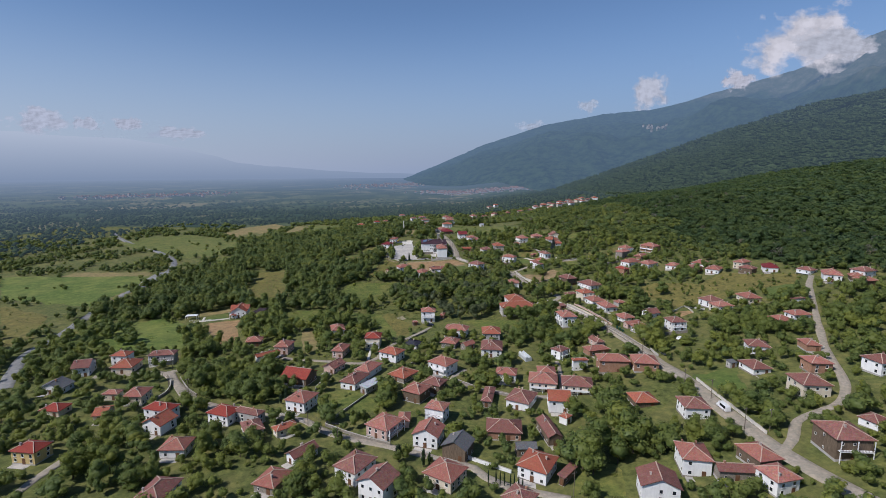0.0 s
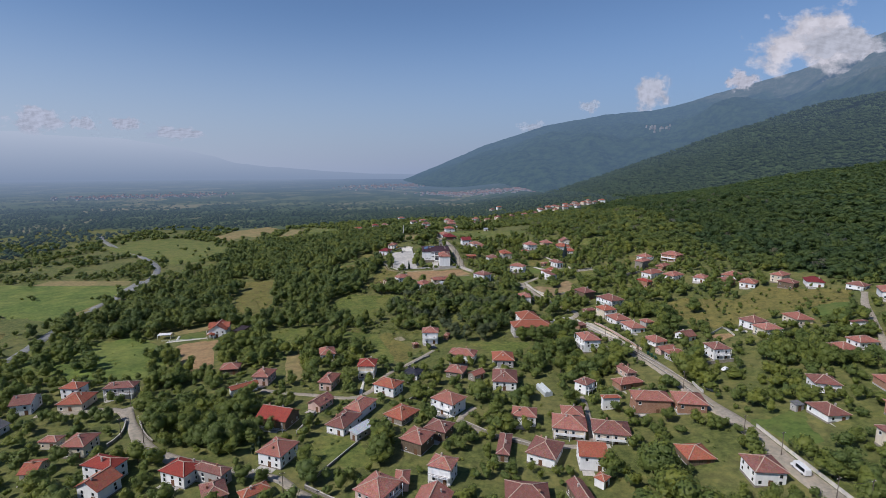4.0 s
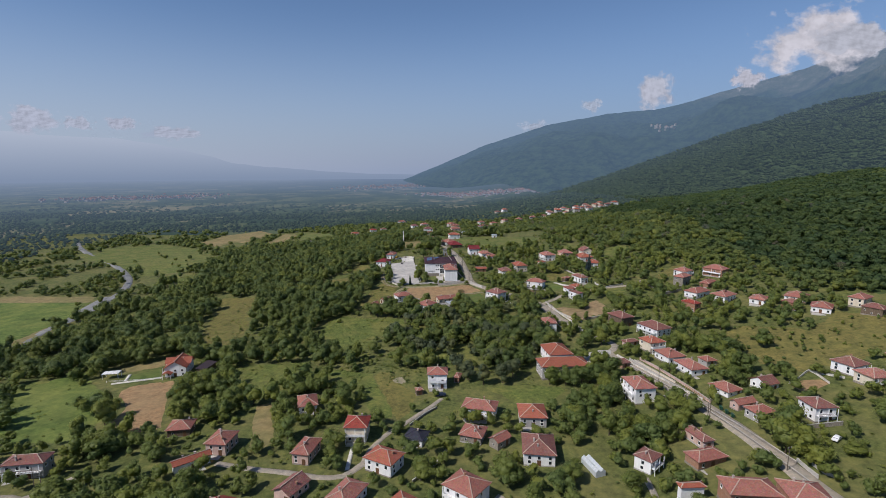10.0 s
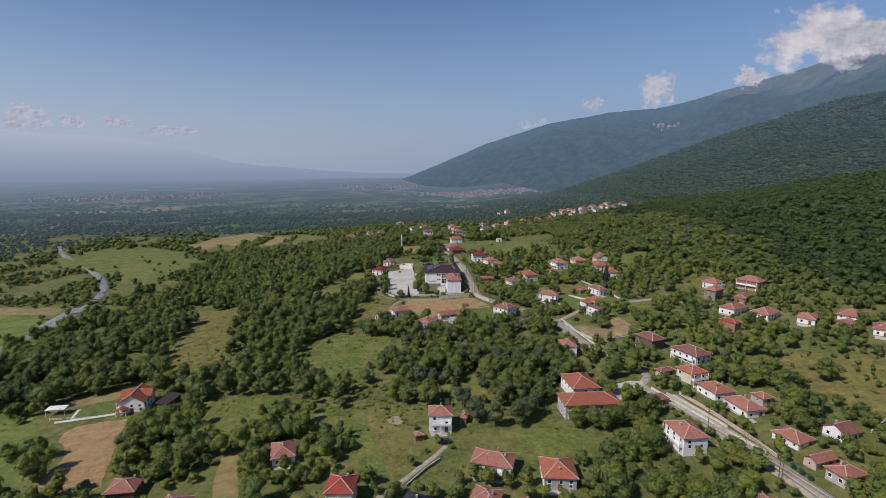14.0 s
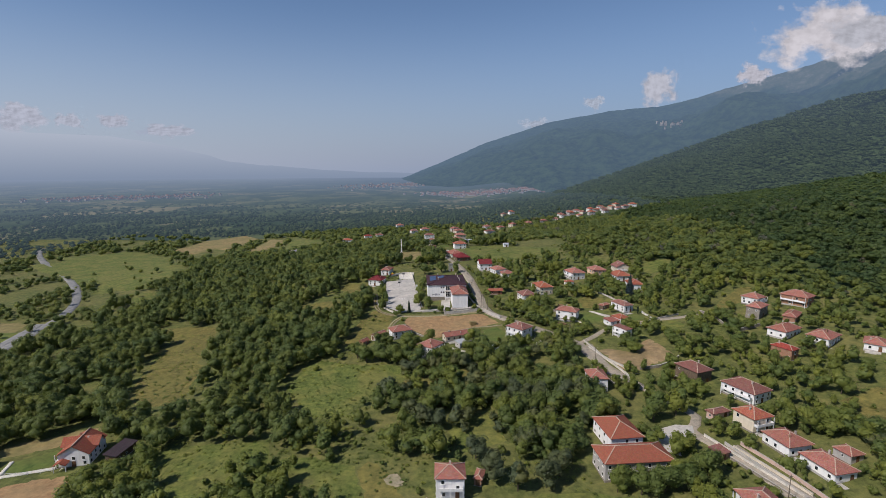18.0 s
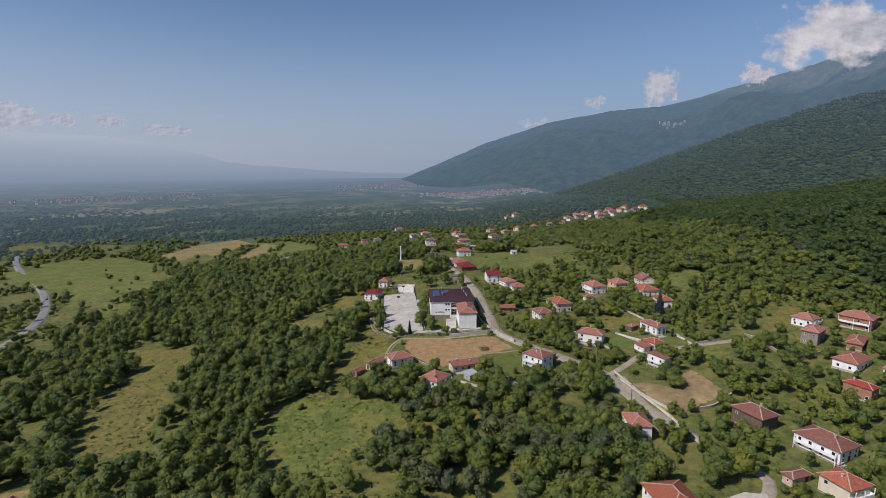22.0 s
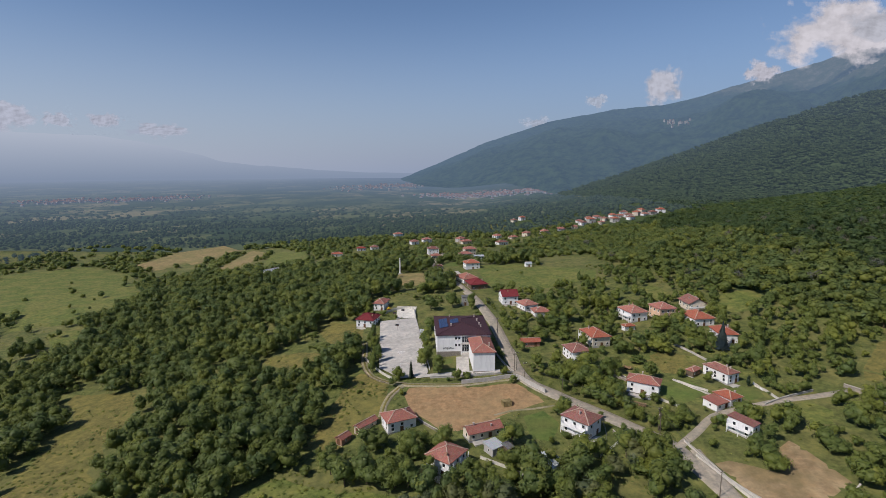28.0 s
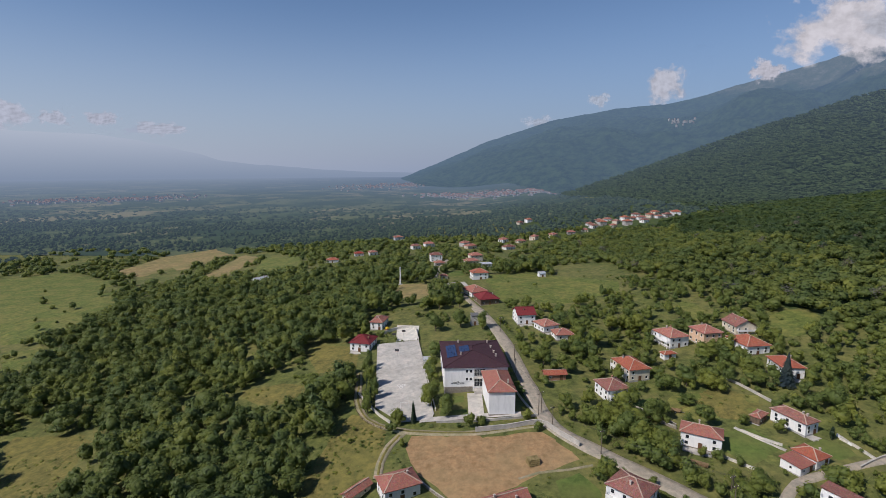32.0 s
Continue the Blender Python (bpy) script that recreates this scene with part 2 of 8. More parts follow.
def foliage(name, dark, light, each):
    """Leaves: each clump of its own green, some light let through."""
    m, n, l, b = material(name, 0.55, 0.3)
    g = n.new("ShaderNodeNewGeometry")
    island = g.outputs["Random Per Island"]
    big = noise_of(n, l, g.outputs["Position"], 0.055, 3, 0.6)
    fine = noise_of(n, l, g.outputs["Position"], 1.3, 4, 0.75)
    col = ramp_of(n, l, island, [(0.0, dark), (0.75, light), (1.0, each)])
    col = mix_of(n, l, 0.4, col, ramp_of(n, l, big, [(0.35, dark), (0.65, each)]))
    # fine noise paints dark gaps and brighter leaves into the colour
    col = mix_of(n, l, 0.35, col, ramp_of(n, l, fine, [(0.34, tuple(v * 0.75 for v in dark)), (0.5, light), (0.68, tuple(v * 1.15 for v in each))]))
    rnd = n.new("ShaderNodeObjectInfo").outputs["Random"]
    col = mix_of(n, l, mix_of(n, l, rnd, (0.0, 0.0, 0.0), (0.3, 0.3, 0.3)), col, each)
    v = n.new("ShaderNodeTexVoronoi")
    v.inputs["Scale"].default_value = 0.14
    l.new(g.outputs["Position"], v.inputs["Vector"])
    sep = n.new("ShaderNodeSeparateColor")
    l.new(v.outputs["Color"], sep.inputs[0])
    col = mix_of(n, l, 0.75, col, mix_of(n, l, 1.0, col, ramp_of(n, l, sep.outputs[0], [(0.0, (0.74, 0.86, 1.1)), (0.4, (0.95, 0.98, 1.0)), (0.75, (1.15, 1.1, 0.95)), (1.0, (1.55, 1.36, 1.05))]), "MULTIPLY"))
    l.new(col, b.inputs["Base Color"])
    tr = n.new("ShaderNodeBsdfTranslucent")
    l.new(col, tr.inputs["Color"])
    mx = n.new("ShaderNodeMixShader")
    mx.inputs[0].default_value = 0.5
    l.new(b.outputs[0], mx.inputs[1]), l.new(tr.outputs[0], mx.inputs[2])
    l.new(mx.outputs[0], n["Material Output"].inputs["Surface"])
    return m


LEAF = foliage("broad_leaves", (0.105, 0.138, 0.034), (0.168, 0.215, 0.05), (0.235, 0.265, 0.067))
WOODLEAF = foliage("woodland_leaves", (0.096, 0.13, 0.037), (0.15, 0.194, 0.05), (0.222, 0.248, 0.066))
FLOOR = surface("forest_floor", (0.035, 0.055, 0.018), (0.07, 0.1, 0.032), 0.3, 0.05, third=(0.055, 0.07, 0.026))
FORESTLEAF = foliage("mountain_forest_leaves", (0.05, 0.084, 0.03), (0.084, 0.13, 0.042), (0.125, 0.165, 0.052))
DRYLEAF = foliage("dry_leaves", (0.12, 0.12, 0.085), (0.19, 0.18, 0.13), (0.24, 0.22, 0.16))
WILLOW = foliage("willow_leaves", (0.085, 0.108, 0.045), (0.14, 0.165, 0.068), (0.175, 0.19, 0.088))
NEEDLE = foliage("needles", (0.016, 0.034, 0.018), (0.034, 0.06, 0.028), (0.045, 0.072, 0.036))
BLUE_NEEDLE = foliage("blue_needles", (0.03, 0.045, 0.045), (0.05, 0.075, 0.075), (0.07, 0.095, 0.095))
BARK = surface("bark", (0.06, 0.045, 0.03), (0.14, 0.11, 0.08), 3, 0.6, bump=0.6, depth=0.05)
TUFT = foliage("tall_grass", (0.1, 0.14, 0.03), (0.165, 0.205, 0.046), (0.22, 0.225, 0.065))


# ---- the ground ----
GX, GY = np.array([-330, -165, 0, 165, 330.0]), np.array([150, 320, 490, 660, 880.0])
HILLS = np.array([2.4, 15.77, 9.79, 3.22, 2.69, 0.77, -0.22, -4.94, 5.38, 2.16, -2.06, 7.93, 6.53, -1.97, -0.47, 10.79, 11.54, 4.97, -0.28, -3.47, -1.06, 6.05, -7.4, 5.56, 4.24, 3.83, 14.76, -3.47])


def ease(a, b, v):
    t = np.clip((v - a) / (b - a), 0, 1)
    return t * t * (3 - 2 * t)


def ground(x, y):
    """Height of the land: the valley side with its low rises, the flat plain beyond, the forested spur to the east."""
    x, y = np.asarray(x, float), np.asarray(y, float)
    xc, yc = np.clip(x, -1200, 300), np.clip(y, 0, 1500)
    z = HILLS[0] + HILLS[1] * np.tanh((xc - 20) / 250) + HILLS[2] * np.maximum(xc - 60, 0) / 100
    for i, gx in enumerate(GX):
        for j, gy in enumerate(GY):
            z = z + HILLS[3 + 5 * i + j] * np.exp(-((xc - gx) / 140) ** 2 - ((yc - gy) / 150) ** 2)
    z = z + (-18 - z) * ease(1150, 1900, y) * (1 - 0.5 * ease(0, 300, x))
    # the wooded spur above the village: up to its crest, then down its hidden far side
    crest_x = np.interp(y, [-400, 300, 600, 800, 1000, 1300, 1600, 2200], [640, 620, 560, 500, 470, 420, 380, 340])
    crest = np.interp(y, [-400, 300, 600, 800, 1000, 1300, 1600, 2200], [190, 140, 112, 84, 50, 10, -12, -18])
    u = np.clip((x - 300) / (crest_x - 300), 0, 1) ** 1.15
    up = z + (crest - z) * u
    return np.where(x > crest_x, np.maximum(crest - (x - crest_x) * 0.3, -25), np.where(x > 300, up, z))


def gz(x, y):
    return float(ground(x, y))


def mesh_from(name, verts, faces, mat, smooth=False):
    """A mesh of equal-sided faces straight from arrays."""
    verts, faces = np.asarray(verts, np.float32), np.asarray(faces, np.int32)
    me = bpy.data.meshes.new(name)
    k = faces.shape[1]
    me.vertices.add(len(verts)), me.loops.add(faces.size), me.polygons.add(len(faces))
    me.vertices.foreach_set("co", verts.ravel())
    me.loops.foreach_set("vertex_index", faces.ravel())
    me.polygons.foreach_set("loop_start", np.arange(len(faces), dtype=np.int32) * k)
    me.polygons.foreach_set("use_smooth", np.full(len(faces), smooth))
    me.update(calc_edges=True)
    me.materials.append(mat)
    return me


def grid_faces(nx, ny):
    i, j = np.meshgrid(np.arange(nx - 1), np.arange(ny - 1), indexing="ij")
    a = (i * ny + j).ravel()
    return np.stack([a, a + ny, a + ny + 1, a + 1], 1)


def edge_x(y):
    """The upper edge of the village, where the hillside forest begins."""
    return np.interp(y, [0, 150, 300, 380, 440, 480, 560, 660, 760, 900, 1100, 1300], [300, 265, 262, 215, 205, 185, 142, 112, 108, 100, 60, 330])


def ground_sheet():
    xs = np.r_[-4700:-900:190, -900:-440:23, -440:340:7, 340:1000:20, 1000:4701:185].astype(float)
    ys = np.r_[-900:60:60, 60:700:7, 700:1400:18, 1400:4701:110].astype(float)
    X, Y = np.meshgrid(xs, ys, indexing="ij")
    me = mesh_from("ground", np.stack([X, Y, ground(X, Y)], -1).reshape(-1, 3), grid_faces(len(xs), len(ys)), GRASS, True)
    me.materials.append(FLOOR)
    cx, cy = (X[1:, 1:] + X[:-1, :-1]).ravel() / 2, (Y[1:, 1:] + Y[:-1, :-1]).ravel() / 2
    # darker green past the forest edge, against bright gaps between the crowns
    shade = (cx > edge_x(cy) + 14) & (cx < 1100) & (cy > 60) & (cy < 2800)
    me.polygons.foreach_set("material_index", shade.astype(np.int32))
    return me


tagged(new("ground", ground_sheet()), "sloping green valley land with rough grass and patches", "ground", kind="structure")
BLOCKED_POLY, BLOCKED_LINE, BLOCKED_BOX, PAVED = [], [], [], []


def field(name, mat, pts, label, lift=0.14, block=True):
    """A field or yard surface that lies on the land."""
    bm = bmesh.new()
    vs = [bm.verts.new((x, y, 0)) for x, y in pts]
    bm.faces.new(vs)
    size = max(max(p[0] for p in pts) - min(p[0] for p in pts), max(p[1] for p in pts) - min(p[1] for p in pts))
    bmesh.ops.triangulate(bm, faces=bm.faces)
    for _ in range(8):
        long = [e for e in bm.edges if e.calc_length() > max(9, size / 22)]
        if not long:
            break
        bmesh.ops.subdivide_edges(bm, edges=long, cuts=1)
        bmesh.ops.triangulate(bm, faces=[f for f in bm.faces if len(f.verts) > 3])
    if mat not in (CONCRETE, PALE):
        for v in bm.verts:
            if v.is_boundary:
                w = 0.04 * size
                v.co.x += w * (noise.noise(v.co * 0.11) * 0.8)
                v.co.y += w * (noise.noise(v.co * 0.11 + Vector((50, 9, 0))) * 0.8)
    dist = math.hypot(pts[0][0], pts[0][1] - 150)
    up = lift + max(0, dist - 350) * 0.0012
    co = np.array([v.co for v in bm.verts])
    z = ground(co[:, 0], co[:, 1]) + up
    for v, h in zip(bm.verts, z):
        v.co.z = h - (up + 0.06 if v.is_boundary and mat not in (CONCRETE, PALE) else 0)
    bmesh.ops.recalc_face_normals(bm, faces=bm.faces)
    me = bpy.data.meshes.new(name)
    bm.to_mesh(me), bm.free()
    me.materials.append(mat)
    for p in me.polygons:
        p.use_smooth = True
    if block:
        BLOCKED_POLY.append(np.array(pts))
    if mat in (CONCRETE, PALE, SOIL, EARTH, LAWN, STRAW):
        PAVED.append(np.array(pts))
    return tagged(new(name, me), label, "field", kind="structure")


def smooth_line(pts, step=4.0):
    """Points along a soft curve through pts."""
    p = [Vector((*a, 0)) for a in pts]
    p = [2 * p[0] - p[1]] + p + [2 * p[-1] - p[-2]]
    out = []
    for a, b, c, d in zip(p, p[1:], p[2:], p[3:]):
        n = max(1, int((c - b).length / step))
        for i in range(n):
            t = i / n
            out.append(0.5 * (2 * b + (c - a) * t + (2 * a - 5 * b + 4 * c - d) * t * t + (3 * b - a - 3 * c + d) * t ** 3))
    return out + [p[-2]]


def road(name, pts, width, mat, label, lift=0.22, wobble=0.25):
    """A road with a crown, soft edges and shoulders that run into the land."""
    line = smooth_line(pts)
    BLOCKED_LINE.append((np.array([(q.x, q.y) for q in line]), width / 2 + 0.5))
    verts = []
    for i, q in enumerate(line):
        d = (line[min(i + 1, len(line) - 1)] - line[max(i - 1, 0)]).normalized()
        s = Vector((d.y, -d.x, 0))
        w = width / 2 * (1 + wobble * noise.noise(q * 0.08))
        far = max(0, math.hypot(q.x, q.y - 150) - 350) * 0.0012
        mid = gz(q.x, q.y)
        for k, dz in ((-1.12, -0.45), (-1, 0), (-0.35, 0.05), (0.35, 0.05), (1, 0), (1.12, -0.45)):
            a = q + s * (k * w)
            verts.append((a.x, a.y, 0.5 * mid + 0.5 * gz(a.x, a.y) + lift + dz + far))
    n = len(line)
    return tagged(new(name, mesh_from(name, verts, grid_faces(n, 6), mat, True)), label, "road", kind="structure")


# ---- roads ----
road("village_road", [(115.5, 120.2), (110.2, 138.9), (107.3, 154.3), (106.7, 161.8), (105.9, 173.9), (105.3, 188.1), (105.0, 209.7), (101.8, 227.3), (100.1, 249.2), (98.0, 267.4), (92.1, 296.5), (84.0, 330.4)], 6.3, ASPHALT, "worn light asphalt village road")
road("village_road", [(66.1, 386.8), (63.4, 394.1), (59.9, 409.6), (57.4, 421.1), (53.5, 426.4), (46.5, 433.4), (38.1, 442.4), (26.1, 454.7), (15.9, 467.9), (12.8, 487.2), (9.0, 533.9), (3.4, 570.3), (-2.0, 593.8)], 5.6, ASPHALT, "worn light asphalt village road")
road("village_road", [(-0.4, 590.2), (-9.7, 627.2), (-16.6, 648.4), (-21.6, 671.5), (-26.8, 689.5), (-20.5, 749.0), (-10.9, 820.7)], 3.6, ASPHALT, "worn light asphalt village road")
road("village_road", [(82.6, 327.8), (79.3, 334.8), (76.8, 342.5), (82.5, 349.8), (74.4, 369.6), (68.4, 383.7), (63.7, 397.2), (62.5, 419.7)], 3.4, ASPHALT, "worn asphalt road between the houses")
road("side_road", [(57.4, 421.1), (67.2, 428.4), (77.2, 436.5), (88.0, 439.4), (103.6, 442.5), (115.8, 443.2), (130.7, 444.2), (141.4, 442.8)], 2.8, ASPHALT, "narrow paved side road up the slope")
road("side_road", [(107.9, 149.4), (114.8, 154.9), (122.8, 164.6), (131.1, 168.0), (139.6, 170.2), (146.4, 175.0), (152.5, 182.0), (157.5, 190.7), (164.0, 204.3), (170.8, 217.8), (186.4, 243.9), (201.4, 268.3), (212.3, 285.6), (221.0, 300.0), (233.7, 316.3)], 3, ASPHALT, "narrow winding asphalt lane")
road("side_road", [(-95.2, 201.3), (-103.4, 205.8), (-115.0, 215.3), (-122.7, 223.5), (-130.0, 232.2), (-137.0, 238.9), (-142.4, 240.7), (-156.1, 238.4), (-171.0, 236.2)], 3.8, ASPHALT, "grey village lane with grass edges")
road("side_road", [(-137.6, 239.7), (-131.8, 244.0), (-128.8, 250.9)], 3.4, ASPHALT, "grey village lane with grass edges")
road("side_road", [(-135.3, 240.4), (-120.9, 220.4), (-113.9, 212.7), (-98.3, 204.5), (-83.7, 199.4), (-67.9, 194.5), (-55.5, 191.2), (-49.6, 185.7), (-37.8, 178.4), (-19.7, 171.3), (0.0, 161.8), (10.4, 156.6), (13.9, 151.3), (20.6, 145.9), (30.4, 141.6), (38.2, 138.4)], 3.2, ASPHALT, "grey village lane with grass edges")
road("lane", [(10.9, 238.8), (4.3, 228.1), (14.1, 217.7), (24.6, 213.5), (30.8, 209.1), (42.0, 207.0), (56.0, 205.6)], 2.4, ASPHALT, "narrow pale lane between gardens")
road("lane", [(57.5, 245.2), (57.2, 238.8), (54.9, 223.8), (51.4, 207.7)], 2, ASPHALT, "narrow pale lane between gardens")
road("lane", [(-85.5, 258.9), (-73.3, 255.6), (-58.9, 252.9), (-49.1, 250.3), (-40.2, 250.5), (-34.3, 257.4)], 2.4, ASPHALT, "narrow pale lane between gardens")
road("lane", [(-7.5, 303.0), (-11.5, 297.0), (-16.9, 290.2), (-22.6, 282.7), (-27.5, 277.2), (-33.0, 266.0), (-34.3, 257.4)], 2.0, ASPHALT, "narrow pale lane between gardens")
road("highway", [(-204.3, 222.8), (-214.9, 240.2), (-231.7, 269.5), (-237.4, 297.7), (-243.6, 318.0), (-261.5, 378.0), (-276.1, 437.5), (-292.3, 517.3)], 6.4, HIGHWAY, "grey country road across the plain")
road("highway", [(-273.0, 442.1), (-279.8, 487.4), (-294.5, 544.7), (-326.0, 601.0), (-393.9, 681.7), (-474.3, 758.7), (-533.4, 824.0), (-559.5, 864.2)], 6.4, HIGHWAY, "grey country road across the plain")
road("dirt_track", [(-58.3, 520.2), (-56.9, 510.9), (-54.7, 494.2), (-49.3, 480.7), (-40.5, 473.4), (-33.3, 470.2), (-12.2, 466.6), (12.2, 469.6)], 2.6, TRACK, "rutted pale dirt track")
road("dirt_track", [(-35.5, 469.8), (-39.5, 463), (-41.5, 454), (-41.5, 447)], 2.6, TRACK, "rutted pale dirt track")
road("track_grass", [(-58.3, 520.2), (-56.9, 510.9), (-54.7, 494.2), (-49.3, 480.7), (-40.5, 473.4), (-33.3, 470.2), (-12.2, 466.6), (10, 469.0)], 0.8, HAY, "grass strip between the ruts of a track", 0.28)
road("track_grass", [(-36.5, 468.5), (-39.8, 462), (-41.5, 454), (-41.5, 447)], 0.8, HAY, "grass strip between the ruts of a track", 0.28)
road("lane", [(-133.7, 143.2), (-133.8, 152.3), (-132.3, 162.8)], 3, ASPHALT, "narrow concrete lane by a garden")
road("far_road", [(-190.8, 1998.5), (-160.8, 1759.3), (-129.9, 1516.7)], 8, TRACK, "straight pale road far on the plain")

# ---- fields and yards ----
field("ploughed", SOIL, [(-162.6, 326.1), (-150.5, 329.5), (-135.7, 333.0), (-132.1, 318.3), (-128.5, 310.1), (-123.5, 300.0), (-119.8, 291.0), (-115.3, 278.9), (-126.6, 279.3), (-141.1, 282.7), (-143.0, 292.9), (-145.7, 303.4), (-155.7, 314.0)], "bare brown ploughed soil", 0.14)
field("stubble", STRAW, [(-178.4, 348.5), (-174.5, 354.8), (-148.5, 366.8), (-143.4, 360.0), (-154.2, 350.0), (-168.9, 343.3), (-174.6, 342.3)], "pale mown stubble strip", 0.17)
field("garden_lawn", LAWN, [(-167.1, 330.1), (-167.6, 341.5), (-153.7, 349.2), (-146.1, 336.4), (-152.8, 333.0)], "even deep green lawn beside a new house", 0.20)
field("stubble", STRAW, [(-87.9, 302.6), (-80.9, 305.4), (-67.8, 268.3), (-77.9, 268.5)], "dry straw-coloured field", 0.23)
field("hay_meadow", HAY, [(-158, 392), (-165, 419), (-174, 458), (-177, 487), (-167, 493), (-154, 487), (-146, 467), (-145, 448), (-131, 417), (-128, 398), (-126, 380), (-142, 378)], "yellowish hay meadow with tufts", 0.14)
field("meadow", MEADOW, [(-91.6, 337.4), (-54.4, 336.6), (-40.7, 331.3), (-33.7, 310.1), (-25.2, 294.1), (-29.8, 279.6), (-37.0, 292.2), (-46.0, 307.6), (-54.5, 321.9), (-70.8, 325.9), (-86.7, 327.2)], "green meadow of uneven grass", 0.17)
field("meadow", HAY, [(-44.2, 339.8), (-29.8, 293.6), (-21.5, 275.1), (-18.0, 306.3), (-30.1, 328.3)], "green meadow of uneven grass", 0.20)
field("bare_ground", SOIL, [(-35.6, 459.5), (-34.0, 468.6), (-7.8, 465.3), (11.8, 466.0), (19.7, 455.4), (22.3, 450.6), (10.2, 445.2), (-0.5, 438.2), (-11.9, 433.2), (-20.2, 434.7), (-29.9, 446.5)], "bare brown ploughed soil", 0.23)
field("excavated_ground", EARTH, [(62.5, 421.0), (80.2, 408.2), (92.1, 427.2), (95.7, 416.4), (98.2, 398.6), (88.2, 393.6), (74.7, 387.8), (68.8, 390.8)], "dug-over sandy excavated ground", 0.14)
field("orchard_meadow", HAY, [(153.1, 356.2), (172.0, 343.2), (178.6, 330.0), (151.1, 297.3), (140.4, 293.8), (139.9, 310.0), (134.2, 321.4), (134.1, 351.7)], "yellowish hay meadow with tufts", 0.17)
field("hill_meadow", HAY, [(199.3, 357.4), (215.9, 338.6), (233.9, 323.4), (219.7, 306.5), (187.5, 307.5), (159.4, 298.0), (133.0, 309.6), (150.6, 355.0), (171.4, 336.8)], "yellowish hay meadow with tufts", 0.20)
field("green_plot", LAWN, [(197.6, 309.4), (215.9, 310.1), (218.1, 304.6), (201.7, 285.0), (190.5, 293.1)], "even bright green plot", 0.23)
field("large_meadow", MEADOW, [(9, 686), (51, 686), (97, 636), (89, 614), (48, 595), (12, 606)], "wide smooth green meadow behind the school", 0.14)
field("clearing", MEADOW, [(140.6, 554.8), (156.8, 549.7), (159.5, 542.6), (148.7, 527.6), (133.7, 526.3), (130.6, 540.7)], "green meadow of uneven grass", 0.17)
field("clearing", MEADOW, [(101.0, 576.0), (117.5, 588.4), (118.4, 557.8), (101.4, 553.9)], "green meadow of uneven grass", 0.20)
field("clearing", HAY, [(170.3, 479.3), (182.5, 480.9), (166.1, 459.6), (137.4, 443.7), (146.7, 458.9)], "yellowish hay meadow with tufts", 0.23)
field("clearing", MEADOW, [(104.7, 440.2), (123.5, 444.2), (113.2, 424.5), (97.6, 427.4)], "green meadow of uneven grass", 0.14)
field("orchard_lawn", MEADOW, [(60.5, 487.2), (82.1, 487.9), (95.3, 481.7), (85.1, 468.3), (66.5, 469.3), (56.9, 473.8)], "green meadow of uneven grass", 0.17)
field("lawn", LAWN, [(60.2, 462.1), (80.6, 463.9), (86.1, 452.5), (68.9, 444.0)], "even bright green plot", 0.20)
field("crop_field", CROP, [(-455.4, 512.3), (-293.6, 504.0), (-272.4, 448.3), (-270.6, 378.7), (-370.1, 413.3)], "green meadow of uneven grass", 0.23)
field("stubble", HAY, [(-351.1, 391.4), (-286.5, 358.5), (-254.0, 303.3), (-253.6, 278.4)], "yellowish hay meadow with tufts", 0.14)
field("crop_field", CROP, [(-233.7, 299.6), (-193.3, 347.7), (-145.4, 304.1), (-144.2, 273.4), (-200.5, 272.0)], "green meadow of uneven grass", 0.17)
field("crop_field", STRAW, [(-380.4, 939.4), (-329.3, 997.9), (-282.2, 938.8), (-307.5, 850.5)], "dry straw-coloured field", 0.23)
field("meadow", MEADOW, [(-454.6, 796.4), (-380.2, 792.6), (-316.6, 757.4), (-279.7, 695.7), (-263.1, 613.9), (-293.3, 607.6)], "green meadow of uneven grass", 0.14)
field("stubble", STRAW, [(-383.4, 858.3), (-373.6, 944.5), (-337.6, 941.1), (-324.6, 896.4), (-331.3, 822.1)], "dry straw-coloured field", 0.17)
field("stubble", STRAW, [(-255.8, 798.0), (-269.5, 934.9), (-234.4, 899.5), (-227.1, 782.9), (-256.5, 776.4)], "dry straw-coloured field", 0.20)
field("meadow", MEADOW, [(-229.4, 900.5), (-181.0, 870.7), (-157.4, 805.3), (-200.1, 768.6)], "green meadow of uneven grass", 0.23)
field("meadow", MEADOW, [(-285.9, 599.0), (-256.8, 594.2), (-241.3, 568.2), (-252.1, 559.3)], "green meadow of uneven grass", 0.14)
field("meadow", HAY, [(-198.0, 495.9), (-174.6, 494.9), (-160.1, 493.5), (-158.0, 481.1), (-170.1, 463.2)], "yellowish hay meadow with tufts", 0.17)
field("meadow", HAY, [(-91.9, 551.1), (-83.8, 559.2), (-61.7, 548.8), (-59.5, 526.1), (-78.0, 522.7)], "yellowish hay meadow with tufts", 0.20)
field("meadow", HAY, [(-114.9, 516.8), (-92.2, 519.6), (-75.9, 514.3), (-81.4, 499.1), (-95.5, 500.3)], "yellowish hay meadow with tufts", 0.23)
field("meadow", HAY, [(-68, 430), (-65, 453), (-63, 468), (-56, 487), (-46, 482), (-40, 472), (-39.5, 460), (-43, 442), (-54, 427)], "yellow-green rough meadow beside the dirt track", 0.14)
field("meadow", HAY, [(-32.0, 393.5), (5.7, 399.2), (4.8, 392.7), (-20.7, 381.7), (-32.3, 377.8)], "yellowish hay meadow with tufts", 0.17)
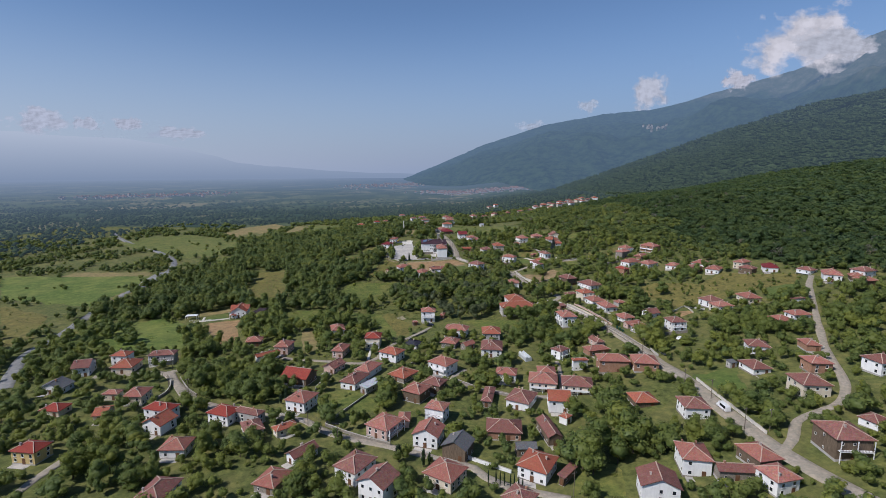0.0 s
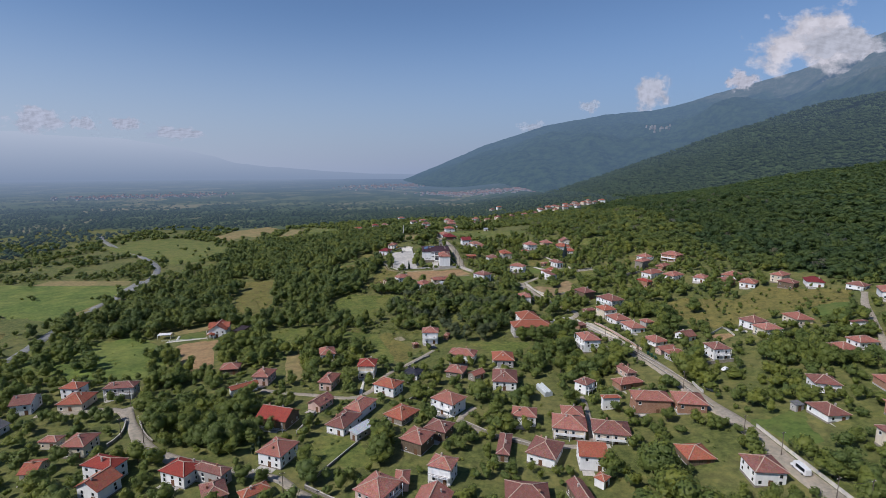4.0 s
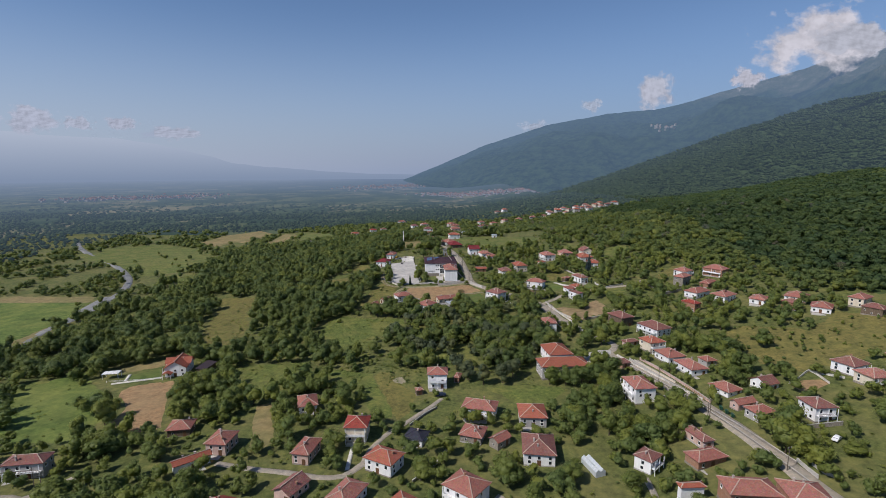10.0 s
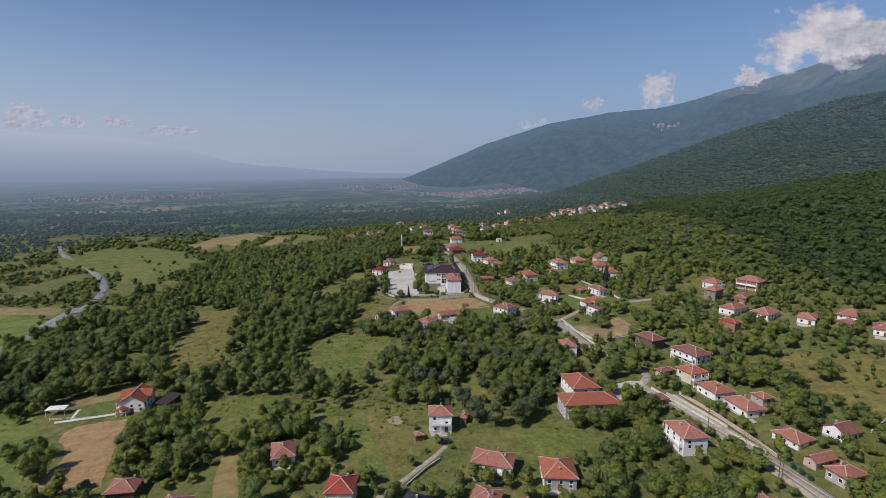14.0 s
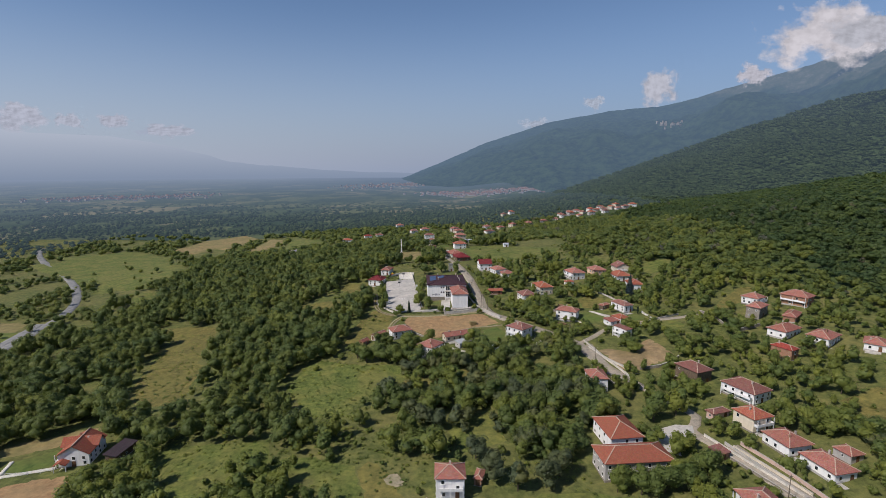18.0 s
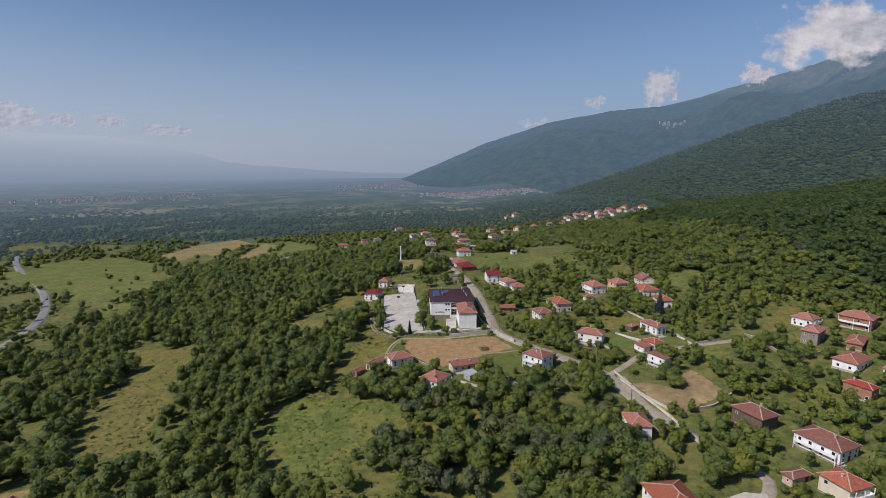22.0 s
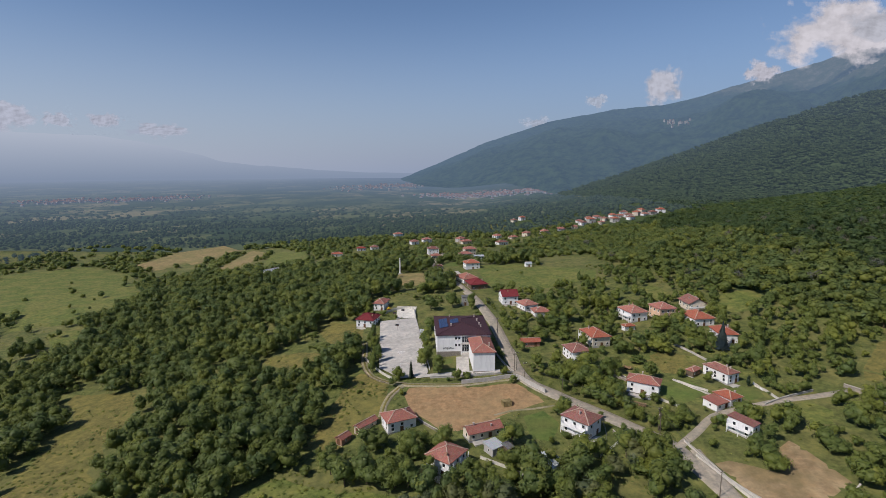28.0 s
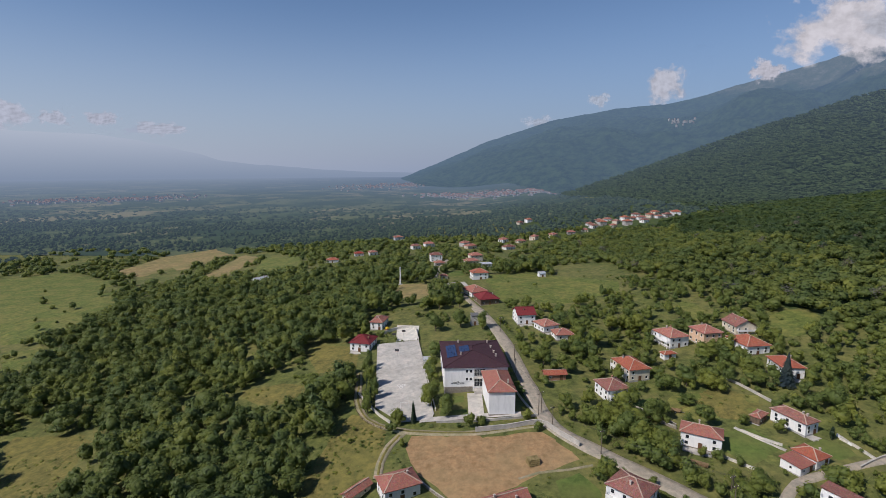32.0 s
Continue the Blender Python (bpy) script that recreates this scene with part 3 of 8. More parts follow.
field("clearing", MEADOW, [(-14.0, 356.7), (6.1, 360.4), (12.8, 340.2), (-5.4, 333.3)], "green meadow of uneven grass", 0.20)
field("meadow", MEADOW, [(6.7, 314.9), (31.1, 313.6), (50.3, 310.6), (37.9, 295.6), (29.4, 268.1), (27.1, 292.6), (16.6, 304.2)], "green meadow of uneven grass", 0.23)
field("green_plot", LAWN, [(115.0, 210.8), (130.8, 217.4), (122.5, 190.6), (112.7, 189.0), (104.6, 214.9)], "even bright green plot", 0.14)
field("yard", MEADOW, [(42.5, 155.6), (61.7, 156.9), (55.7, 137.8), (37.6, 139.2)], "green meadow of uneven grass", 0.17)
field("yard", MEADOW, [(-47.5, 219.6), (-33.7, 213.4), (-20.1, 202.3), (-33.4, 195.4), (-46.6, 203.1)], "green meadow of uneven grass", 0.20)
field("yard", MEADOW, [(-53.3, 219.3), (-38.0, 220.8), (-30.8, 212.5), (-42.9, 200.5), (-51.7, 200.6)], "green meadow of uneven grass", 0.23)
field("field_strip", MEADOW, [(-237.7, 336.1), (-200.5, 338.5), (-161.2, 287.4), (-195.1, 282.5)], "green meadow of uneven grass", 0.14)
field("field_strip", MEADOW, [(-245.7, 322.8), (-237.1, 331.3), (-189.9, 276.0), (-198.1, 267.6)], "green meadow of uneven grass", 0.17)
field("field_strip", STRAW, [(-384.9, 484.4), (-390.7, 528.5), (-303.0, 521.0), (-260.1, 388.1), (-303.9, 390.3)], "dry straw-coloured field", 0.20)
field("fallow", MEADOW, [(-493.6, 753.7), (-402.1, 790.5), (-306.1, 729.9), (-276.8, 658.8), (-348.2, 639.3)], "green meadow of uneven grass", 0.23)
field("fallow", MEADOW, [(-368.3, 696.4), (-314.9, 769.0), (-256.9, 632.5), (-310.7, 598.2)], "green meadow of uneven grass", 0.14)
field("fallow", MEADOW, [(-401.9, 728.2), (-376.7, 802.5), (-312.9, 746.9), (-295.1, 651.1)], "green meadow of uneven grass", 0.17)
field("fallow", MEADOW, [(-482.8, 797.9), (-431.7, 853.7), (-336.3, 794.0), (-334.1, 682.6), (-442.5, 741.0)], "green meadow of uneven grass", 0.20)
field("concrete_court", CONCRETE, [(-53.9, 549.4), (-33.6, 548.9), (-24.9, 479.8), (-25.7, 475.9), (-36.7, 475.9), (-47.3, 488.1)], "pale grey concrete yard", 0.39)
field("playground_court", PALE, [(-46.1, 573.8), (-33.9, 569.4), (-34.2, 549.0), (-44.8, 551.1)], "pale cream paved court", 0.30)
field("forecourt", CONCRETE, [(61.0, 343.1), (72.9, 346.0), (78.3, 344.2), (77.1, 340.3), (68.9, 334.1), (67.1, 328.0), (62.7, 332.5)], "pale grey concrete yard", 0.33)
field("forecourt", CONCRETE, [(-21.6, 659.2), (-5.6, 660.3), (-3.2, 644.7), (-10.5, 635.0)], "pale grey concrete yard", 0.36)
field("school_lawn", LAWN, [(-24.1, 482.0), (-11.2, 482.8), (-11.3, 474.0), (-23.6, 474.9)], "even bright green plot", 0.23)
field("school_lawn", LAWN, [(-15.5, 492.0), (-11.0, 493.1), (-11.5, 485.2), (-15.3, 485.3)], "even bright green plot", 0.14)
field("clearing", MEADOW, [(-84, 392), (-78, 415), (-68, 418), (-50, 409), (-33, 406), (-22, 398), (-30, 384), (-44, 376), (-50, 360), (-66, 362)], "green meadow of uneven grass", 0.17)
field("clearing", MEADOW, [(-120.3, 344.4), (-98.9, 348.0), (-74.5, 347.9), (-66.0, 324.4), (-74.8, 306.7), (-94.7, 308.1)], "green meadow of uneven grass", 0.20)
field("garden_lawn", LAWN, [(8.5, 442), (19, 446), (24.5, 436), (18, 424), (9, 427)], "mown green lawn behind a house", 0.17)
field("garden_lawn", LAWN, [(27, 417), (36, 416), (40, 424), (37, 432), (33, 424)], "mown green lawn beside a house", 0.2)
field("fallow_plot", STRAW, [(32.9, 413.9), (38, 418.6), (41, 415), (35, 407)], "small dry straw-coloured plot", 0.2)
field("garden_lawn", LAWN, [(74.8, 459.2), (79.0, 461.3), (85.1, 454.6), (83.4, 453.1), (77.6, 449.6), (70.8, 451.4)], "mown green lawn below a white house", 0.2)
field("garden_lawn", LAWN, [(89.8, 453.4), (98.6, 455.5), (102.6, 450.0), (102.0, 445.8), (94.0, 443.8), (90.3, 449.1)], "mown green lawn with pale border walls", 0.2)
field("orchard_lawn", HAY, [(51.9, 477.2), (64.5, 484.0), (74.3, 487.8), (85.1, 493.2), (89.7, 485.0), (93.1, 475.7), (80.3, 465.8), (74.1, 468.8), (67.1, 472.8), (58.0, 469.2)], "yellowish orchard grass on the slope", 0.2)
field("vegetable_plot", LAWN, [(46.2, 481.6), (56.3, 487.0), (60.7, 479.2), (50.9, 474.2)], "rows of green vegetables in a garden", 0.23)
field("earth_bank", SOIL, [(52.1, 450.1), (55.1, 452.3), (59.0, 446.8), (55.5, 442.5)], "reddish bare earth bank", 0.2)
field("clearing", MEADOW, [(138.2, 551.2), (152.9, 558.1), (162.1, 551.1), (162.2, 539.1), (152.2, 531.4), (141.1, 529.4), (134.2, 536.9)], "green meadow above the houses", 0.2)
field("clearing", MEADOW, [(96.7, 435.3), (101.6, 439.0), (110.4, 439.1), (103.1, 429.0), (98.0, 429.2)], "green meadow beside the side road", 0.17)
field("dark_yard", ASPHALT, [(93.3, 480.0), (102.5, 483.9), (109.4, 481.5), (101.9, 477.4), (94.5, 476.5)], "grey paved yard beside a house", 0.26)
field("memorial_lawn", STRAW, [(-55, 632), (-52, 670), (-32, 665), (-24, 638), (-36, 620)], "dry yellowish grass round the memorial column", 0.17)
field("green_plot", LAWN, [(-22, 690), (-14, 712), (-4, 712), (-4, 688)], "mown green garden beside a house", 0.17)
field("green_plot", MEADOW, [(-60, 900), (-20, 925), (20, 915), (10, 897), (-20, 893)], "open green field behind the far houses", 0.17)
field("vegetable_plot", TRACK, [(-34.4, 323.7), (-26.3, 326.4), (-21.7, 319.3), (-31.1, 316.0)], "grey dug vegetable plot in the meadow", 0.26)
field("vegetable_plot", SOIL, [(131.8, 290.3), (145.8, 297.2), (148.0, 286.7), (132.9, 281.6)], "bare brown ploughed soil", 0.23)


# ---- parts and houses ----
def part(name, bm, mat, parent, label=""):
    """Links a bmesh, or a mesh that is shared, as one mesh object under a thing or a part."""
    me = bm
    if isinstance(bm, bmesh.types.BMesh):
        me = bpy.data.meshes.new(name)
        bm.to_mesh(me), bm.free()
        me.materials.append(mat)
    ob = new(name, me)
    ob.parent = parent
    if label:
        ob["label"] = label
    return ob


def box(bm, x0, x1, y0, y1, z0, z1):
    vs = [bm.verts.new(c) for c in ((x0, y0, z0), (x1, y0, z0), (x1, y1, z0), (x0, y1, z0), (x0, y0, z1), (x1, y0, z1), (x1, y1, z1), (x0, y1, z1))]
    for f in ((3, 2, 1, 0), (4, 5, 6, 7), (0, 1, 5, 4), (1, 2, 6, 5), (2, 3, 7, 6), (3, 0, 4, 7)):
        bm.faces.new([vs[i] for i in f])


def boxes(*rows):
    bm = bmesh.new()
    for r in rows:
        box(bm, *r)
    return bm


def bar(bm, a, b, w, h):
    """A square bar from a to b."""
    a, b = Vector(a), Vector(b)
    d = (b - a).normalized()
    s = d.cross(Vector((0, 0, 1)))
    s = s.normalized() if s.length > 1e-4 else Vector((1, 0, 0))
    u = s.cross(d)
    vs = [bm.verts.new(p + s * (w * i / 2) + u * (h * j / 2)) for p in (a, b) for i, j in ((-1, -1), (1, -1), (1, 1), (-1, 1))]
    for f in ((3, 2, 1, 0), (4, 5, 6, 7), (0, 1, 5, 4), (1, 2, 6, 5), (2, 3, 7, 6), (3, 0, 4, 7)):
        bm.faces.new([vs[i] for i in f])


def roof_shape(w, d, kind, rise):
    """Eave corners and ridge ends of a roof over w x d."""
    x, y = w / 2, d / 2
    eaves = [(-x, -y, 0), (x, -y, 0), (x, y, 0), (-x, y, 0)]
    if kind == "hip":
        if w >= d:
            r = max(w / 2 - d / 2, 0.15)
            ridge = [(-r, 0, rise), (r, 0, rise)]
        else:
            r = max(d / 2 - w / 2, 0.15)
            ridge = [(0, -r, rise), (0, r, rise)]
    elif kind == "gx":
        ridge = [(-x, 0, rise), (x, 0, rise)]
    else:
        ridge = [(0, -y, rise), (0, y, rise)]
    return eaves, ridge, (w >= d if kind == "hip" else kind == "gx")


def roof_mesh(w, d, kind, rise, thick=0.2):
    bm = bmesh.new()
    if kind == "flat":
        vs = [bm.verts.new(c) for c in ((-w / 2, -d / 2, 0.1), (w / 2, -d / 2, 0.1), (w / 2, d / 2, 0.1 + rise), (-w / 2, d / 2, 0.1 + rise))]
        lo = [bm.verts.new((v.co.x, v.co.y, v.co.z - 0.22)) for v in vs]
        bm.faces.new(vs), bm.faces.new(lo[::-1])
        for i in range(4):
            j = (i + 1) % 4
            bm.faces.new((vs[i], lo[i], lo[j], vs[j]))
        return bm
    e, r, along_x = roof_shape(w, d, kind, rise)
    top = [bm.verts.new(c) for c in e + r]
    low = [bm.verts.new((c[0], c[1], c[2] - thick)) for c in e + r]
    a, b, c, dd, p, q = range(6)
    faces = ((a, b, q, p), (c, dd, p, q), (b, c, q), (dd, a, p)) if along_x else ((b, c, q, p), (dd, a, p, q), (a, b, p), (c, dd, q))
    if kind != "hip":
        faces = faces[:2]
    for f in faces:
        bm.faces.new([top[i] for i in f])
        bm.faces.new([low[i] for i in f][::-1])
    rim = ((a, b), (b, c), (c, dd), (dd, a)) if kind == "hip" else (((a, b), (b, q), (q, c), (c, dd), (dd, p), (p, a)) if along_x else ((b, c), (c, q), (q, dd), (dd, a), (a, p), (p, b)))
    for i, j in rim:
        bm.faces.new((top[i], low[i], low[j], top[j]))
    return bm


def caps_mesh(w, d, kind, rise):
    e, r, along_x = roof_shape(w, d, kind, rise)
    bm = bmesh.new()
    bar(bm, r[0], r[1], 0.3, 0.16)
    if kind == "hip":
        ends = ((0, 0), (3, 0), (1, 1), (2, 1)) if along_x else ((0, 0), (1, 0), (2, 1), (3, 1))
        for i, j in ends:
            bar(bm, e[i], r[j], 0.28, 0.14)
    return bm


def mesh_of(name, bm, mat):
    me = bpy.data.meshes.new(name)
    bm.to_mesh(me), bm.free()
    me.materials.append(mat)
    return me


def frame_mesh(w, h, t=0.1):
    """One window frame: a moulded ring."""
    bm = bmesh.new()
    rings = []
    for ins, dep in ((0, 0.02), (0, -0.05), (t * 0.6, -0.07), (t, -0.03), (t, 0.02)):
        rings.append([bm.verts.new(c) for c in ((-w / 2 + ins, dep, ins), (w / 2 - ins, dep, ins), (w / 2 - ins, dep, h - ins), (-w / 2 + ins, dep, h - ins))])
    for q, r in zip(rings, rings[1:]):
        for i in range(4):
            j = (i + 1) % 4
            bm.faces.new((q[i], q[j], r[j], r[i]))
    return mesh_of("window", bm, TRIM)


def window_meshes(w, h):
    pane = mesh_of("pane", boxes((-w / 2 + 0.1, w / 2 - 0.1, -0.015, 0.02, 0.1, h - 0.1)), GLASS)
    sill = mesh_of("sill", boxes((-w / 2 - 0.1, w / 2 + 0.1, -0.16, 0.0, -0.09, -0.01)), TRIM)
    return frame_mesh(w, h), pane, sill


WINDOW = window_meshes(1.1, 1.25)
SMALL_WINDOW = window_meshes(0.8, 0.9)
DOOR_LEAF = plank_wall("door_wood", (0.09, 0.045, 0.025), (0.19, 0.1, 0.055))
WALL_WORDS = {"white": "white rendered", "cream": "cream rendered", "yellow": "ochre yellow", "pink": "pale pink rendered", "peach": "peach painted", "grey": "grey unpainted", "stone": "rubble stone", "brick": "bare brick", "timber": "weathered timber"}
ROOF_WORDS = {"rust": "rust-red tiled", "brown": "brown weathered tile", "orange": "bright orange tiled", "red": "vivid red tiled", "crimson": "dark crimson metal", "hall": "wide red tiled", "slate": "grey sheet", "navy": "dark blue tiled", "plum": "dark plum sheet", "school": "aubergine tiled", "tin": "pale zinc sheet"}
SHAPE_WORDS = {"hip": "hipped roof", "gx": "gabled roof", "gy": "gabled roof", "flat": "flat sloping roof"}


def put_window(parent, m, small=False):
    me, mp, ms = SMALL_WINDOW if small else WINDOW
    o = part("window", me, None, parent)
    o.matrix_local = m
    part("pane", mp, None, o)
    if not small:
        part("sill", ms, None, o)
    return o


def house(x, y, yaw, w, d, h, roof, kind, wall, balcony=False, rise=None, name=None, label=None, chimney=True, windows=True):
    """A village house over a w x d eave rectangle, h from ground to eave."""
    rnd = random.Random(int(x * 7 + y * 131))
    c, s = math.cos(radians(yaw)), math.sin(radians(yaw))
    corners = [(x + c * i * w / 2 - s * j * d / 2, y + s * i * w / 2 + c * j * d / 2) for i in (-1, 1) for j in (-1, 1)]
    zs = [gz(*q) for q in corners]
    z0 = 0.5 * (gz(x, y) + min(zs))
    BLOCKED_BOX.append((x, y, yaw, w / 2 + 2.2, d / 2 + 2.2))
    if y > 600:
        BLOCKED_BOX.append((x, y - 15, 0, w / 2 + 4, 22))
    small = w * d < 42 or h < 2.7
    nm = name or ("barn" if wall == "timber" and not small else "shed" if small else "house")
    st = "two-storey " if h > 4 else "low " if h < 3.6 else ""
    root = tagged(new(nm), label or f"{st}{WALL_WORDS[wall]} {nm} with {ROOF_WORDS[roof]} {SHAPE_WORDS[kind]}", nm, "village houses")
    root.matrix_world = pose(x, y, z0, 0, 0, yaw)
    ov = min(0.55, w * 0.06)
    hw, hd = w / 2 - ov, d / 2 - ov
    if rise is None:
        rise = min(w, d) / 2 * (0.47 if kind == "hip" else 0.55) if kind != "flat" else 0.5
    drop = z0 - min(zs) + 0.6
    bm = boxes((-hw, hw, -hd, hd, 0.0, h - 0.05))
    if kind in ("gx", "gy"):
        k = rise * (1 - ov / (d / 2 if kind == "gx" else w / 2)) - 0.12
        pts = ((hw, -hd), (hw, hd), (hw, 0)), ((-hw, hd), (-hw, -hd), (-hw, 0))
        if kind == "gy":
            pts = ((hw, hd), (-hw, hd), (0, hd)), ((-hw, -hd), (hw, -hd), (0, -hd))
        for a, b, t in pts:
            bm.faces.new([bm.verts.new((*a, h - 0.05)), bm.verts.new((*b, h - 0.05)), bm.verts.new((*t, h + k))])
    part("wall", bm, WALLS[wall], root)
    part("plinth", boxes((-hw - 0.05, hw + 0.05, -hd - 0.05, hd + 0.05, -drop, 0.45 if not small else 0.15)), WALLS["grey"] if rnd.random() < 0.6 else STONE, root)
    rf = part("roof", roof_mesh(w, d, kind, rise), ROOFS[roof], root)
    rf.location.z = h + 0.06
    if kind != "flat":
        cp = part("ridge_cap", caps_mesh(w, d, kind, rise), CAP if roof not in ("school", "navy", "slate", "plum", "crimson") else ROOFS[roof], rf)
        cp.location.z = 0.05
    if chimney and kind != "flat" and not small:
        for _ in range(1 if rnd.random() < 0.8 else 2):
            cx, cy = rnd.uniform(-0.3, 0.3) * w, rnd.uniform(-0.3, 0.3) * d
            fall = 1 - max(abs(cx) / (w / 2), abs(cy) / (d / 2)) if kind == "hip" else 1 - (abs(cy) / (d / 2) if kind == "gx" else abs(cx) / (w / 2))
            top = rise * min(1, fall * (1 if kind != "hip" else max(w, d) / min(w, d)))
            zt = h + min(top, rise)
            ch = part("chimney", boxes((cx - 0.24, cx + 0.24, cy - 0.24, cy + 0.24, zt - 0.6, zt + 0.8), (cx - 0.32, cx + 0.32, cy - 0.32, cy + 0.32, zt + 0.8, zt + 0.9)), PLASTER if rnd.random() < 0.6 else WALLS["brick"], root)
    # walls that carry windows: those turned to the south, east or west
    sides = ((0, -hd, 0, 2 * hw), (hw, 0, 90, 2 * hd), (0, hd, 180, 2 * hw), (-hw, 0, 270, 2 * hd))
    order = sorted(sides, key=lambda q: -math.cos(radians(yaw + q[2])))
    front = order[0]
    floors = [1.0] if h < 4.1 else [0.9, h - 2.05]
    if h > 6.5:
        floors = [0.9, h / 2 - 0.2, h - 2.0]
    if windows:
        for q in order[:3]:
            away = math.cos(radians(yaw + q[2]))
            if away < -0.35:
                continue
            n = max(1, int(q[3] / 2.9))
            m = pose(q[0], q[1], 0, 0, 0, q[2])
            for f, z in enumerate(floors):
                for i in range(n):
                    u = (i + 0.5) / n * q[3] - q[3] / 2 + rnd.uniform(-0.2, 0.2)
                    if q is front and f == 0 and i == n // 2:
                        dr = part("door", boxes((-0.5, 0.5, -0.06, 0.03, 0.02, 2.05), (-0.62, -0.5, -0.08, 0.02, 0, 2.17), (0.5, 0.62, -0.08, 0.02, 0, 2.17), (-0.5, 0.5, -0.08, 0.02, 2.05, 2.17)), DOOR_LEAF, root)
                        dr.matrix_local = m @ pose(u, 0, 0.1)
                    elif rnd.random() < (0.8 if wall not in ("timber", "brick", "stone") else 0.45):
                        put_window(root, m @ pose(u, 0, z), small or wall in ("timber", "stone"))
    if not small and windows and rnd.random() < 0.55:
        m = pose(front[0], front[1], 0, 0, 0, front[2])
        t = part("terrace", boxes((-front[3] * 0.42, front[3] * 0.3, -2.6, 0, -drop, 0.12), (-front[3] * 0.2, front[3] * 0.1, -3.0, -2.6, -drop, -0.05)), CONCRETE, root)
        t.matrix_local = m
    if balcony:
        q = max(order[:2], key=lambda v: v[3] + 2 * math.cos(radians(yaw + v[2])))
        m, z, L = pose(q[0], q[1], 0, 0, 0, q[2]), (h / 2 if h > 4 else 0.7), q[3] * 0.46
        b = part("balcony", boxes((-L, L, -1.3, 0, z - 0.12, z + 0.05)), WALLS["white"], root)
        b.matrix_local = m
        rail = boxes((-L, L, -1.3, -1.2, z + 0.05, z + 0.85), (-L, -L + 0.1, -1.2, 0, z + 0.05, z + 0.85), (L - 0.1, L, -1.2, 0, z + 0.05, z + 0.85)) if rnd.random() < 0.55 else None
        if rail is None:
            rail = boxes((-L, L, -1.3, -1.22, z + 0.82, z + 0.9), (-L, L, -1.28, -1.24, z + 0.3, z + 0.34))
            k = int(L * 5)
            for i in range(k + 1):
                box(rail, -L + 2 * L * i / k - 0.025, -L + 2 * L * i / k + 0.025, -1.28, -1.24, z + 0.05, z + 0.82)
            part("railing", rail, WOOD, b)
        else:
            part("railing", rail, WALLS["white"], b)
        for i in (-1, 0, 1):
            part("post", boxes((i * (L - 0.1) - 0.1, i * (L - 0.1) + 0.1, -1.28, -1.08, -0.3, h - 0.1)), WALLS["white"], b)
    return root


# ---- village houses ----
house(-178.9, 241.2, 107, 11.5, 8.2, 5.0, "brown", "gy", "white")
house(-168.2, 254.9, 87, 7.4, 8.9, 5.2, "orange", "hip", "white")
house(-159.7, 244.6, 95, 11.9, 11.0, 3.7, "orange", "hip", "cream")
house(-146.3, 254.0, 99, 7.0, 13.2, 5.5, "brown", "hip", "grey", True)
house(-177.2, 220.2, 88, 8.7, 11.8, 3.0, "slate", "gx", "white")
house(-132.6, 208.1, 92, 9.9, 8.9, 4.6, "rust", "hip", "cream")
house(-145.8, 211.8, 90, 5.0, 7.1, 3.0, "rust", "hip", "cream")
house(-113.7, 192.8, 76, 7.2, 12.3, 5.5, "red", "hip", "white")
house(-109.9, 184.1, 74, 9.1, 9.5, 4.3, "orange", "gx", "white")
house(-95.1, 168.5, 91, 9.3, 9.6, 3.5, "rust", "hip", "white")
house(-86.4, 140.5, 84, 12.3, 9.0, 5.0, "brown", "hip", "white")
house(-143.7, 164.4, 82, 7.9, 10.0, 4.8, "red", "hip", "yellow")
house(-160.4, 197.7, 85, 7.7, 9.0, 3.0, "red", "hip", "cream")
house(-138.2, 194.1, 100, 9.3, 5.6, 3.0, "orange", "gy", "cream")
house(-59.8, 202.8, 70, 10.9, 10.2, 5.0, "rust", "hip", "white")
house(-87.9, 191.6, 70, 8.6, 10.9, 4.5, "red", "hip", "white")
house(-77.8, 191.0, 70, 4.9, 12.7, 4.5, "brown", "hip", "grey")
house(-73.2, 182.1, 31, 7.5, 9.9, 3.0, "brown", "hip", "grey")
house(-60.6, 181.9, 41, 9.0, 5.0, 3.0, "orange", "hip", "cream")
house(-49.3, 164.5, 51, 10.6, 5.8, 3.2, "brown", "gx", "white")
house(-54.7, 149.3, 72, 10.3, 8.4, 3.0, "rust", "hip", "stone")
house(-28.9, 154.4, 59, 11.6, 9.7, 5.0, "brown", "hip", "white")
house(-19.8, 143.3, 61, 9.5, 10.4, 6.4, "brown", "gx", "white")
house(-22.3, 181.4, 59, 11.4, 10.6, 4.6, "rust", "hip", "pink", True)
house(-15.3, 187.8, 91, 7.7, 4.9, 3.0, "rust", "hip", "pink")
house(-5.3, 173.8, 74, 9.8, 10.3, 5.0, "rust", "gx", "white")
house(-2.3, 191.0, 69, 7.6, 8.4, 5.9, "rust", "hip", "white", True)
house(0.8, 149.8, 57, 10.8, 11.1, 4.3, "rust", "hip", "cream")
house(5.3, 165.0, 66, 9.1, 9.6, 4.8, "slate", "gx", "timber")
house(-32.9, 218.7, 55, 10.6, 4.7, 3.2, "tin", "flat", "grey")
house(-41.1, 224.8, 67, 13.3, 8.7, 3.6, "brown", "hip", "white")
house(-36.5, 237.2, 66, 12.9, 8.5, 3.8, "rust", "hip", "white")
house(-26.8, 254.9, 62, 9.1, 11.4, 4.8, "orange", "hip", "white")
house(-16.8, 270.9, 70, 7.7, 8.0, 2.8, "navy", "hip", "white")
